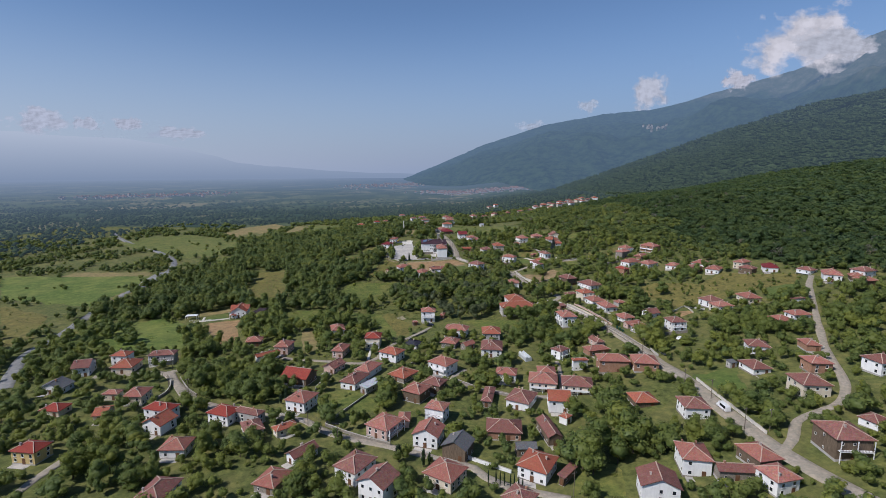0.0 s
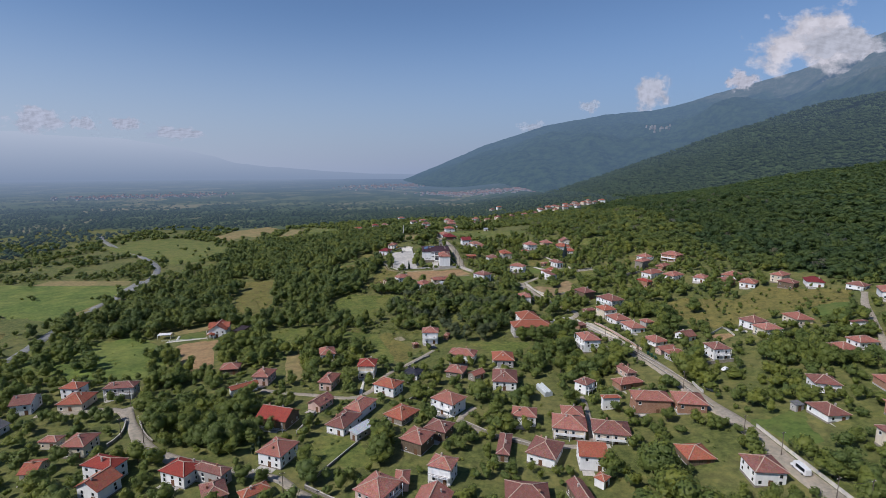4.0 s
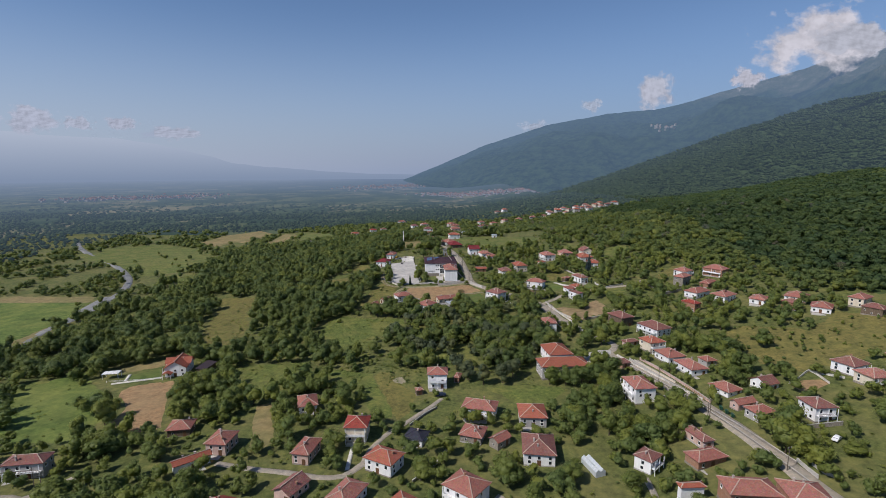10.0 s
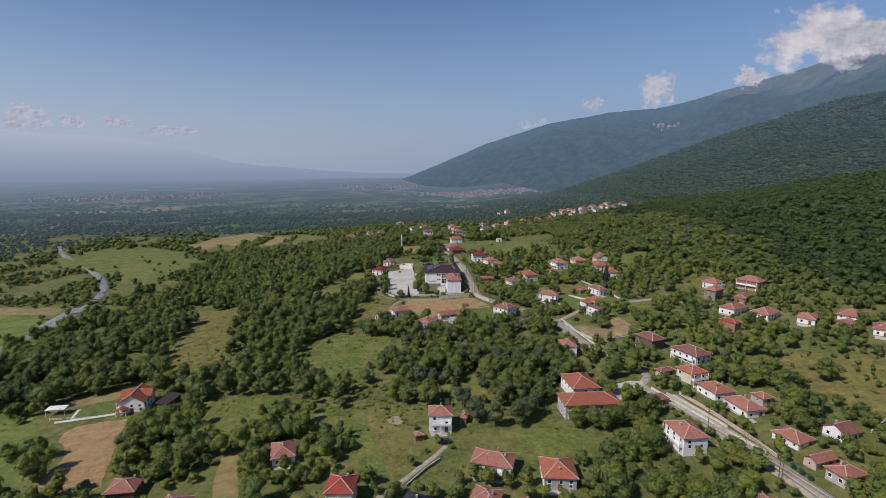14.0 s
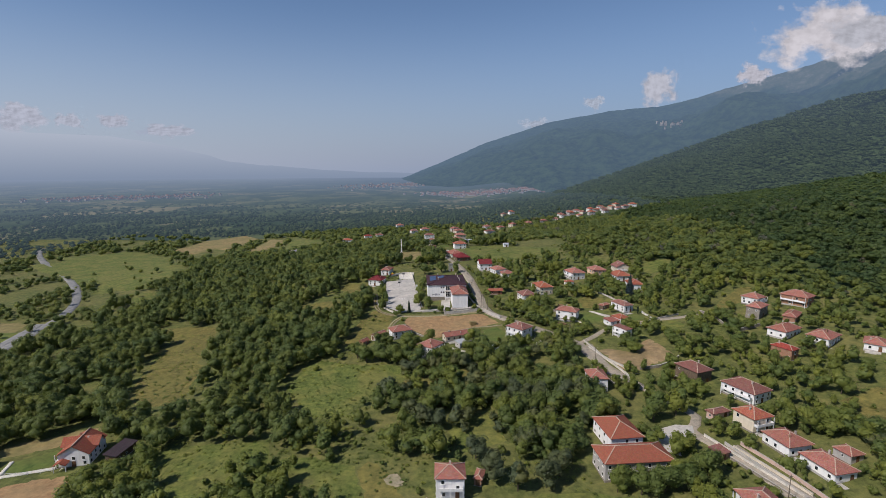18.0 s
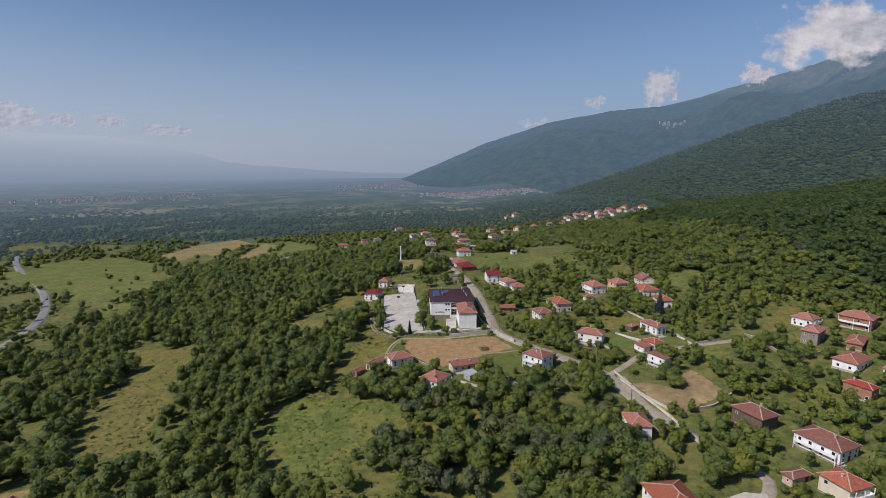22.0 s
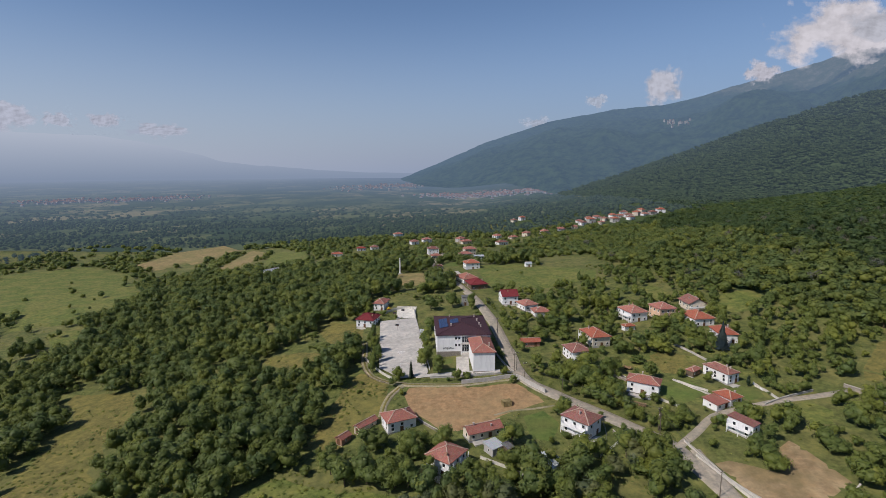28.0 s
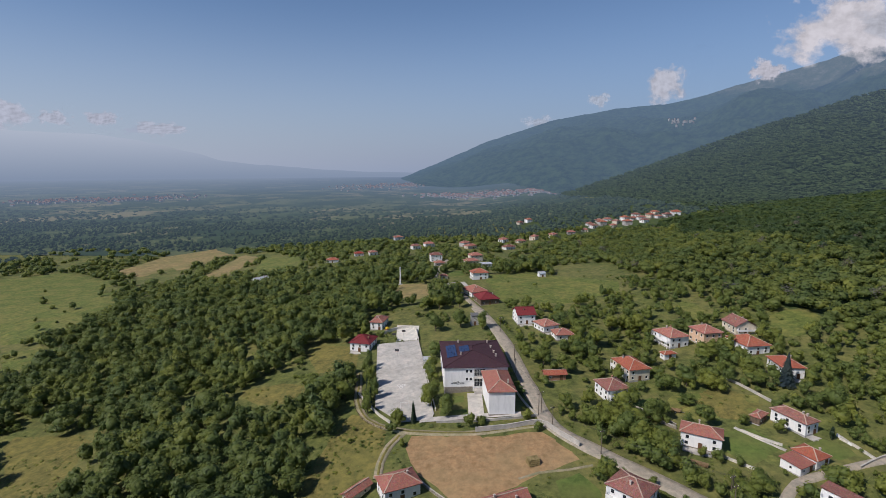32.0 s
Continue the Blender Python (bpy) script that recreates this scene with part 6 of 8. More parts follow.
def fence(pts, height, step, mat, label, mesh_panel=False):
    """Posts and rails along a line."""
    root = tagged(new("fence"), label, "fence", "fences")
    line = smooth_line(pts, step)
    post = mesh_of("post", boxes((-0.06, 0.06, -0.06, 0.06, -0.4, height)), mat)
    for q in line:
        o = part("post", post, None, root)
        o.location = (q.x, q.y, gz(q.x, q.y))
    for z in (height * 0.45, height * 0.92):
        for a, b in zip(line, line[1:]):
            bm = bmesh.new()
            bar(bm, (a.x, a.y, gz(a.x, a.y) + z), (b.x, b.y, gz(b.x, b.y) + z), 0.05, 0.09)
            part("rail", bm, mat, root)
    return root


POLE_WOOD = plank_wall("pole_wood", (0.08, 0.065, 0.05), (0.17, 0.14, 0.11))


def pole(x, y, height=8.5):
    root = tagged(new("utility_pole"), "weathered wooden utility pole with a crossarm by the road", "pole", "utility poles")
    root.matrix_world = pose(x, y, gz(x, y), 0, 0, 20)
    bm = bmesh.new()
    limb(bm, (0, 0, -0.6), (0, 0, height), 0.15, 0.1, 8)
    part("shaft", bm, POLE_WOOD, root)
    arm = part("crossarm", boxes((-0.8, 0.8, -0.06, 0.06, height - 0.7, height - 0.56)), POLE_WOOD, root)
    for u in (-0.7, 0, 0.7):
        b = bmesh.new()
        bmesh.ops.create_cone(b, cap_ends=True, segments=8, radius1=0.06, radius2=0.035, depth=0.2, matrix=Matrix.Translation((u, 0, height - 0.46)))
        part("insulator", b, TRIM, arm)
    return root


def wire(a, b, height=8.0):
    """A slack cable between two poles."""
    root = tagged(new("overhead_wire"), "thin dark overhead cable between two poles", "cable", "overhead wires")
    for u in (-0.5, 0.5):
        bm = bmesh.new()
        pts = []
        for i in range(9):
            t = i / 8
            x, y = a[0] + (b[0] - a[0]) * t + u, a[1] + (b[1] - a[1]) * t
            pts.append((x, y, (gz(*a) * (1 - t) + gz(*b) * t) + height - 4 * 1.1 * t * (1 - t)))
        for p, q in zip(pts, pts[1:]):
            bar(bm, p, q, 0.035, 0.035)
        part("strand", bm, WIRE, root)
    return root


WIRE = plain("dark_cable", (0.04, 0.04, 0.045), 0.5)
POLES = [(100.8, 200.8), (104.4, 164.1), (39.4, 139.6), (85.5, 303.4), (91.8, 273.1), (55.3, 430.9), (9.5, 517.6), (12.1, 475.2), (7.2, 551.2), (-124.0, 217.3), (-113.4, 213.7), (59.2, 398.6), (105.3, 188.1), (111.2, 161.2)]
for p in POLES:
    pole(*p)
for p in [(-131.1, 240.3), (-123.5, 216.6), (-136.5, 243.9), (91.8, 274.4), (98.3, 239.8)]:
    pole(*p)
for i, j in ((0, 12), (12, 1), (3, 4), (5, 11), (6, 7), (6, 8), (9, 10), (1, 13)):
    wire(POLES[i], POLES[j])

RUBBER, HUB = plain("tyre_rubber", (0.025, 0.025, 0.026), 0.8), plain("wheel_rim", (0.45, 0.45, 0.46), 0.35, 0.7)


def vehicle(name, x, y, yaw, length, width, height, paint, label, van=False):
    """A car or van: shaped body, glass, wheels, lamps."""
    root = tagged(new(name), label, name, "vehicles")
    root.matrix_world = pose(x, y, gz(x, y) + 0.3, 0, 0, yaw)
    L, W = length / 2, width / 2
    bm = bmesh.new()
    side = [(-L, 0.35), (-L, 0.75), (-L * 0.92, 0.92), (-L * 0.55, 1.0), (-L * 0.35, height), (L * 0.45, height), (L * 0.72, 1.02), (L, 0.95), (L, 0.35)]
    if van:
        side = [(-L, 0.35), (-L, 0.9), (-L * 0.86, 1.15), (-L * 0.68, height), (-L * 0.3, height + 0.06), (L * 0.95, height), (L, height * 0.9), (L, 0.35)]
    a = [bm.verts.new((u, -W, z)) for u, z in side]
    b = [bm.verts.new((u, W, z)) for u, z in side]
    for v in a + b:
        if v.co.z > 1.05:
            v.co.y *= 0.84
    bm.faces.new(a), bm.faces.new(b[::-1])
    for i in range(len(a)):
        j = (i + 1) % len(a)
        bm.faces.new((a[j], a[i], b[i], b[j]))
    bmesh.ops.recalc_face_normals(bm, faces=bm.faces)
    bmesh.ops.bevel(bm, geom=bm.edges, offset=0.05, segments=2, affect="EDGES")
    part("body", bm, paint, root)
    top = height - 0.12
    wz = 1.05 if not van else 1.15
    for s in (-1, 1):
        part("side_window", boxes((-L * 0.3, L * (0.85 if van else 0.4), s * W * 0.93 - 0.03, s * W * 0.93 + 0.03, wz, top)), GLASS, root)
    ws = bmesh.new()
    x0, x1 = (-L * 0.84, -L * 0.7) if van else (-L * 0.54, -L * 0.37)
    vs = [ws.verts.new(c) for c in ((x0, -W * 0.8, wz), (x0, W * 0.8, wz), (x1, W * 0.74, top), (x1, -W * 0.74, top))]
    ws.faces.new(vs)
    bmesh.ops.solidify(ws, geom=ws.faces[:], thickness=0.08)
    part("windscreen", ws, GLASS, root)
    for u in (-L * 0.62, L * 0.6):
        for s in (-1, 1):
            t = bmesh.new()
            bmesh.ops.create_cone(t, cap_ends=True, segments=16, radius1=0.32, radius2=0.32, depth=0.22, matrix=Matrix.Translation((u, s * (W - 0.08), 0.32)) @ Matrix.Rotation(radians(90), 4, "X"))
            wh = part("wheel", t, RUBBER, root)
            r = bmesh.new()
            bmesh.ops.create_cone(r, cap_ends=True, segments=12, radius1=0.19, radius2=0.17, depth=0.26, matrix=Matrix.Translation((u, s * (W - 0.08), 0.32)) @ Matrix.Rotation(radians(90), 4, "X"))
            part("rim", r, HUB, wh)
    for s in (-1, 1):
        part("headlight", boxes((-L - 0.02, -L + 0.05, s * W * 0.7 - 0.14, s * W * 0.7 + 0.14, 0.62, 0.78)), TRIM, root)
    return root


CAR_WHITE, CAR_BLUE = plain("white_car_paint", (0.78, 0.78, 0.78), 0.25), plain("dark_blue_car_paint", (0.03, 0.045, 0.08), 0.25)
vehicle("car", *[(121.7, 251.2), (-8.0, 305.1), (105.4, 179.4)][0], 35, 4.2, 1.7, 1.45, CAR_WHITE, "white hatchback parked on the grass below a house")
vehicle("car", *[(121.7, 251.2), (-8.0, 305.1), (105.4, 179.4)][1], 10, 4.3, 1.75, 1.45, CAR_BLUE, "dark blue car parked on the grass by a house")
vehicle("minibus", *[(121.7, 251.2), (-8.0, 305.1), (105.4, 179.4)][2], -88, 6.2, 2.1, 2.3, CAR_WHITE, "white minibus on the village road", True)

garden_wall([(-10.8, 466.8), (0, 467.5), (11.6, 469.2), (16.5, 463.0), (21.6, 456.3)], 1.9, 0.35, CONCRETE, "retaining_wall", "grey concrete retaining wall along the bare field")
garden_wall([(-55.5, 500), (-50.2, 490.5), (-45, 482), (-40.5, 476.5)], 1.1, 0.25, PALE, "court_wall", "pale low wall round the sports court")
garden_wall([(-33.5, 548), (-29, 515), (-24.3, 482)], 0.8, 0.22, PALE, "court_wall", "pale low kerb wall along the court")
garden_wall([(-24, 474.3), (-10, 473.2), (4, 473.6), (11, 474.5)], 0.8, 0.3, CONCRETE, "school_wall", "grey wall below the school yard")
garden_wall([(8.2, 162.4), (22.4, 152.9)], 1.3, 0.25, WALLS["white"], "garden_wall", "white painted garden wall beside the lane")
garden_wall([(-46.5, 187.5), (-33.7, 213.4)], 1.0, 0.25, STONE, "garden_wall", "grey stone wall up the garden edge")
garden_wall([(-46.4, 186.9), (-33, 178.6), (-19.2, 171.9)], 1.2, 0.3, STONE, "garden_wall", "long stone wall beside the lane")
garden_wall([(61.0, 424), (63.6, 412), (66.0, 402), (74.5, 386)], 1.0, 0.3, PALE, "road_wall", "pale stone wall beside the road")
garden_wall([(-6.7, 418.7), (2, 412.5), (11.3, 405.0)], 0.9, 0.2, PALE, "garden_wall", "pale garden wall below a vegetable plot")
garden_wall([(133.2, 417.0), (149.7, 421.9)], 1.7, 0.25, STONE, "garden_wall", "grey block garden wall on the slope")
garden_wall([(101.5, 222), (98.5, 252), (96.2, 268), (92.6, 287)], 1.0, 0.25, STONE, "road_wall", "low stone wall along the village road")
garden_wall([(109.5, 160), (108.6, 190), (108.3, 206)], 1.1, 0.25, PALE, "road_wall", "pale plastered wall along the village road")
garden_wall([(88.0, 331), (92.5, 316), (96.4, 297), (98.2, 285)], 1.2, 0.22, WALLS["pink"], "road_wall", "reddish block wall with gates by the road")
garden_wall([(-20.0, 281.5), (-14.5, 289.5), (-9.5, 295)], 0.9, 0.2, STONE, "garden_wall", "stone wall along the narrow lane")
garden_wall([(16.2, 214.5), (24.8, 210.8), (31.5, 206.6)], 1.1, 0.25, STONE, "garden_wall", "stone wall below the narrow lane")
fence([(-59.5, 521), (-58.2, 511), (-56.2, 494), (-51, 480.5), (-41, 471.6)], 1.1, 3.0, WOOD, "wooden post fence along the dirt track")
fence([(26, 424), (33, 421), (36.5, 428), (38, 437)], 1.1, 2.5, METAL, "wire fence round a garden")
fence([(-171, 331.5), (-146, 334), (-139.5, 346)], 1.0, 4.0, TRIM, "white garden fence round a lawn")
OCHRE_WOOD = plank_wall("ochre_boards", (0.3, 0.2, 0.08), (0.46, 0.32, 0.13))
garden_wall([(-16.9, 246.4), (-13.1, 251.2), (-7.4, 258.7), (-5.3, 263.4)], 1.0, 0.25, STONE, "garden_wall", "old stone wall between two gardens")
garden_wall([(5.8, 226.3), (9.3, 222.8), (12.7, 219.6), (15.9, 216.4)], 1.3, 0.3, STONE, "lane_wall", "brown stone retaining wall above the lane")
garden_wall([(-129.8, 230.0), (-125.8, 221.2), (-124.8, 215.2), (-125.3, 211.1)], 1.2, 0.3, STONE, "lane_wall", "dark stone wall round the lane bend")
garden_wall([(-127.2, 233.5), (-117.7, 221.2), (-110.3, 214.2)], 0.9, 0.25, STONE, "lane_wall", "low stone wall beside the lane")
garden_wall([(84.9, 329.9), (88.4, 319.6), (93.1, 304.3)], 1.0, 0.25, WALLS["cream"], "road_wall", "cream garden wall along the road")
garden_wall([(104.1, 244.0), (104.0, 239.2), (104.2, 234.9)], 1.1, 0.3, CONCRETE, "foundation_wall", "grey concrete foundation wall of an unbuilt house")
garden_wall([(106.8, 241.1), (107.3, 236.2), (109.0, 233.6)], 0.8, 0.3, CONCRETE, "foundation_wall", "grey concrete foundation wall of an unbuilt house")
garden_wall([(132.8, 291.3), (140.3, 295.3), (146.4, 299.3), (146.5, 293.5), (145.7, 286.8)], 0.8, 0.22, PALE, "garden_wall", "pale low wall round a terraced garden")
garden_wall([(146.5, 298.1), (149.8, 294.0), (153.3, 289.0)], 0.8, 0.22, PALE, "garden_wall", "pale low wall round a terraced garden")
garden_wall([(47.2, 478.3), (52.4, 472.7), (57.0, 466.8)], 1.0, 0.3, STONE, "garden_wall", "rubble stone wall along a garden")
garden_wall([(89.1, 494.8), (92.0, 487.5), (95.2, 476.9)], 0.9, 0.25, CONCRETE, "garden_wall", "grey wall above the orchard")
garden_wall([(75.8, 461.8), (79.5, 456.8), (83.5, 452.7)], 0.8, 0.3, PALE, "terrace_wall", "pale terrace wall beside the lawn")
garden_wall([(102.0, 453.9), (103.5, 449.5), (104.3, 442.9)], 0.8, 0.3, PALE, "terrace_wall", "pale wall along the lawn edge")
fence([(-10.7, 233.5), (-3.8, 231.1), (2.4, 229.5)], 1.2, 2.2, TRIM, "white rail fence in front of a house")
fence([(95.3, 299.5), (96.1, 293.7), (96.9, 287.6)], 1.5, 1.2, OCHRE_WOOD, "yellowish wooden fence beside the road")
fence([(31.2, 416.8), (36.0, 420.7), (40.4, 425.0)], 1.2, 2.0, TRIM, "pale panel fence along a garden")

# paths round the lawn house
road("garden_path", [(-167.4, 329.5), (-154.5, 333.1), (-145.9, 335.8)], 1.4, PALE, "white paved garden path", 0.3, 0.0)
road("garden_path", [(-162.4, 332.3), (-165.1, 340.7)], 1.3, PALE, "white paved garden path", 0.3, 0.0)


def pavilion(x, y, yaw, w, d, h, roof_mat, label):
    root = tagged(new("pavilion"), label, "pavilion")
    root.matrix_world = pose(x, y, gz(x, y), 0, 0, yaw)
    part("roof", boxes((-w / 2, w / 2, -d / 2, d / 2, h, h + 0.22)), roof_mat, root)
    for i in (-1, 1):
        for j in (-1, 1):
            part("post", boxes((i * (w / 2 - 0.2) - 0.08, i * (w / 2 - 0.2) + 0.08, j * (d / 2 - 0.2) - 0.08, j * (d / 2 - 0.2) + 0.08, -0.5, h)), TRIM, root)
    return root


pavilion(-172.3, 337.7, 10, 7.5, 4.2, 2.7, TRIM, "white flat-roofed garden pavilion on posts")
BLOCKED_BOX.append((-157, 328, 0, 24, 15))


def mast(x, y):
    root = tagged(new("monument_column"), "slim white memorial column on a stepped base", "monument")
    root.matrix_world = pose(x, y, gz(x, y))
    part("base", boxes((-1.6, 1.6, -1.6, 1.6, -0.5, 0.35)), CONCRETE, root)
    part("step", boxes((-1.0, 1.0, -1.0, 1.0, 0.35, 0.8)), CONCRETE, root)
    bm = bmesh.new()
    limb(bm, (0, 0, 0.8), (0, 0, 13.0), 0.6, 0.45, 12)
    part("shaft", bm, TRIM, root)
    return root


mast(-51.8, 668.5)


def basket(x, y, yaw):
    root = tagged(new("basketball_hoop"), "basketball stand with a dark backboard on the court", "basketball hoop", "court equipment")
    root.matrix_world = pose(x, y, gz(x, y) + 0.3, 0, 0, yaw)
    bm = bmesh.new()
    bar(bm, (0, 0, 0), (0, 0, 3.2), 0.14, 0.14), bar(bm, (0, 0, 3.1), (0, -1.1, 3.3), 0.1, 0.1)
    part("stand", bm, METAL, root)
    part("backboard", boxes((-0.9, 0.9, -1.2, -1.12, 2.85, 3.95)), plain("dark_board", (0.05, 0.05, 0.055), 0.6), root)
    ring = bmesh.new()
    for i in range(12):
        a, b = 2 * math.pi * i / 12, 2 * math.pi * (i + 1) / 12
        bar(ring, (0.23 * math.cos(a), -1.5 + 0.23 * math.sin(a), 3.05), (0.23 * math.cos(b), -1.5 + 0.23 * math.sin(b), 3.05), 0.03, 0.03)
    part("ring", ring, plain("ring_orange", (0.5, 0.12, 0.03), 0.5), root)
    return root


for p in [(-42.6, 532.4), (-41.2, 556.0), (-45.8, 552.8)]:
    basket(*p, 0)


def goal(x, y, yaw):
    root = tagged(new("football_goal"), "small white metal football goal", "goal", "court equipment")
    root.matrix_world = pose(x, y, gz(x, y) + 0.3, 0, 0, yaw)
    for s in (-1, 1):
        part("post", boxes((s * 1.5 - 0.05, s * 1.5 + 0.05, -0.05, 0.05, 0, 2)), TRIM, root)
    part("crossbar", boxes((-1.55, 1.55, -0.05, 0.05, 2, 2.1)), TRIM, root)
    return root


goal(-42.5, 545.5, 0), goal(-36.0, 486.0, 0)


def slide(x, y):
    yellow, red = plain("yellow_plastic", (0.7, 0.45, 0.03), 0.35), plain("red_plastic", (0.5, 0.05, 0.03), 0.35)
    root = tagged(new("playground_slide"), "yellow and red playground slide with a ladder tower", "slide")
    root.matrix_world = pose(x, y, gz(x, y), 0, 0, 35)
    part("platform", boxes((-0.7, 0.7, -0.7, 0.7, 1.5, 1.6)), red, root)
    for i in (-0.6, 0.6):
        for j in (-0.6, 0.6):
            part("post", boxes((i - 0.06, i + 0.06, j - 0.06, j + 0.06, -0.2, 2.6)), red, root)
    part("canopy", roof_mesh(1.7, 1.7, "hip", 0.8), yellow, root).location.z = 2.6
    bm = bmesh.new()
    bar(bm, (0.7, 0, 1.55), (3.2, 0, 0.3), 0.6, 0.06), bar(bm, (0.7, 0.3, 1.7), (3.2, 0.3, 0.45), 0.05, 0.25), bar(bm, (0.7, -0.3, 1.7), (3.2, -0.3, 0.45), 0.05, 0.25)
    part("chute", bm, yellow, root)
    bm = bmesh.new()
    bar(bm, (-0.7, 0.3, 1.6), (-1.5, 0.3, 0), 0.06, 0.06), bar(bm, (-0.7, -0.3, 1.6), (-1.5, -0.3, 0), 0.06, 0.06)
    for i in range(5):
        bar(bm, (-0.85 - 0.14 * i, -0.3, 1.3 - 0.28 * i), (-0.85 - 0.14 * i, 0.3, 1.3 - 0.28 * i), 0.05, 0.05)
    part("ladder", bm, red, root)
    return root


slide(-50.6, 565.0)


def solar_array(m, cols, rows):
    root = tagged(new("solar_array"), "blue solar panels in rows on the school roof", "solar panels")
    root.matrix_world = m
    blue = plain("solar_cells", (0.03, 0.05, 0.12), 0.15)
    cell = mesh_of("panel", boxes((-0.48, 0.48, -0.78, 0.78, 0, 0.05)), blue)
    for i in range(cols):
        for j in range(rows):
            part("panel", cell, None, root).location = (i * 1.05, j * 1.65, 0.12)
    return root


def greenhouse(x, y, yaw, w, l):
    """Two low glazed bays side by side on thin white bars."""
    root = tagged(new("greenhouse"), "low milky glass greenhouse with thin white bars in a garden", "greenhouse")
    root.matrix_world = pose(x, y, gz(x, y), 0, 0, yaw)
    milky = plain("milky_glass", (0.5, 0.53, 0.54), 0.3)
    for side in (-1, 1):
        x0, x1, xm = (side - 1) * w / 4, (side + 1) * w / 4, side * w / 4
        bm = bmesh.new()
        rows = [[bm.verts.new((u, v, z)) for u, z in ((x0 + 0.03, -0.3), (x0 + 0.03, 1.7), (xm, 2.5), (x1 - 0.03, 1.7), (x1 - 0.03, -0.3))] for v in (-l / 2, l / 2)]
        for i in range(4):
            bm.faces.new((rows[0][i], rows[0][i + 1], rows[1][i + 1], rows[1][i]))
        bm.faces.new(rows[0][::-1]), bm.faces.new(rows[1])
        bay = part("bay", bm, milky, root)
        for k in range(7):
            v = -l / 2 + l * k / 6
            b = bmesh.new()
            bar(b, (x0, v, 1.74), (xm, v, 2.54), 0.07, 0.06), bar(b, (xm, v, 2.54), (x1, v, 1.74), 0.07, 0.06)
            part("glazing_bar", b, TRIM, bay)
    return root


greenhouse(13.2, 413.6, -32, 7.6, 7.4)
greenhouse(42.5, 251.0, 15, 3.6, 9)

# houses of the upper hamlet
for i, (x, y) in enumerate([(164.0, 960.6), (179.5, 976.4), (194.3, 988.1), (210.2, 1014.3), (212.8, 986.9), (228.1, 998.3), (239.5, 998.1), (247.9, 990.2), (260.7, 993.8), (268.8, 985.9), (280.0, 985.7), (292.9, 989.4), (202.5, 967.3), (243.5, 969.2), (221.7, 969.7), (198.4, 1014.2), (98.2, 1079.8), (113.0, 1090.8), (144.6, 955.9), (249.7, 1015.4), (273.1, 1009.4), (180.7, 999.0)]):
    house(x, y, (i * 37) % 50 - 10, 9 + (i * 13) % 4, 8 + (i * 7) % 3, 3.2 + (i % 3) * 1.2, ("rust", "brown", "orange")[i % 3], "hip", ("cream", "white", "grey", "white")[i % 4])


# half of each town colour is haze painted in as emission
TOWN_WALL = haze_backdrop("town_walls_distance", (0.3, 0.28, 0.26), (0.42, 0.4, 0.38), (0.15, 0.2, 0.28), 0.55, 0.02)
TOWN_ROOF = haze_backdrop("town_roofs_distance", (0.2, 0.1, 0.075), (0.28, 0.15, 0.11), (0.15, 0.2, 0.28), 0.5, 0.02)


def town(name, x0, y0, x1, y1, spread, count, seed, level=None):
    """A far town: many small houses with tiled roofs, too far to tell apart."""
    r = np.random.default_rng(seed)
    t = r.uniform(0, 1, count)
    X, Y = x0 + (x1 - x0) * t + r.normal(0, spread, count), y0 + (y1 - y0) * t + r.normal(0, spread * 1.6, count)
    Z = ground(X, Y) + 3 if level is None else np.full(count, level + 6.0) + r.normal(0, 8, count)
    V, F, M = [], [], []
    for x, y, z in zip(X, Y, Z):
        w, d, h, a = r.uniform(3, 5.5), r.uniform(3, 5), r.uniform(3.5, 6.5), r.uniform(0, 1.5)
        c, s = math.cos(a), math.sin(a)
        n = len(V)
        for k in (-6, h):
            for i, j in ((-1, -1), (1, -1), (1, 1), (-1, 1)):
                V.append((x + c * i * w - s * j * d, y + s * i * w + c * j * d, z + k))
        V.append((x, y, z + h + 2.2))
        for i in range(4):
            j = (i + 1) % 4
            F.append((n + i, n + j, n + 4 + j)), F.append((n + i, n + 4 + j, n + 4 + i)), F.append((n + 4 + i, n + 4 + j, n + 8))
            M += [0, 0, 1]
    me = mesh_from(name, V, F, TOWN_WALL)
    me.materials.append(TOWN_ROOF)
    me.polygons.foreach_set("material_index", np.array(M, np.int32))
    return tagged(new(name, me), "far town of pale houses with red roofs", "backdrop", kind="structure")


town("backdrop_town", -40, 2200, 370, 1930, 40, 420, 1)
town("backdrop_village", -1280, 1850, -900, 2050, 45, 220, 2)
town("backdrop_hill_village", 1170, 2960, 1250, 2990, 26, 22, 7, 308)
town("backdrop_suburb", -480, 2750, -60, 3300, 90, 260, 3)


# ---- the school and its yard ----
def flush(x, y):
    """Height of the school's low west slope above its eaves at a local place."""
    return 9.9 + 0.14 + 2.3 * min(12.9 - abs(x), 15.2 - abs(y)) / 12.9


def solar_on_school(x0, y0, cols, rows):
    lean = math.degrees(math.atan2(2.3, 12.9))
    solar_array(school.matrix_world @ pose(x0, y0, flush(x0, y0) + 0.02, 0, -lean, 0), cols, rows)


bpy.context.view_layer.update()
solar_on_school(-10.2, -5.5, 4, 8)
solar_on_school(-4.9, -2.2, 4, 4)
FRONT = -14.65


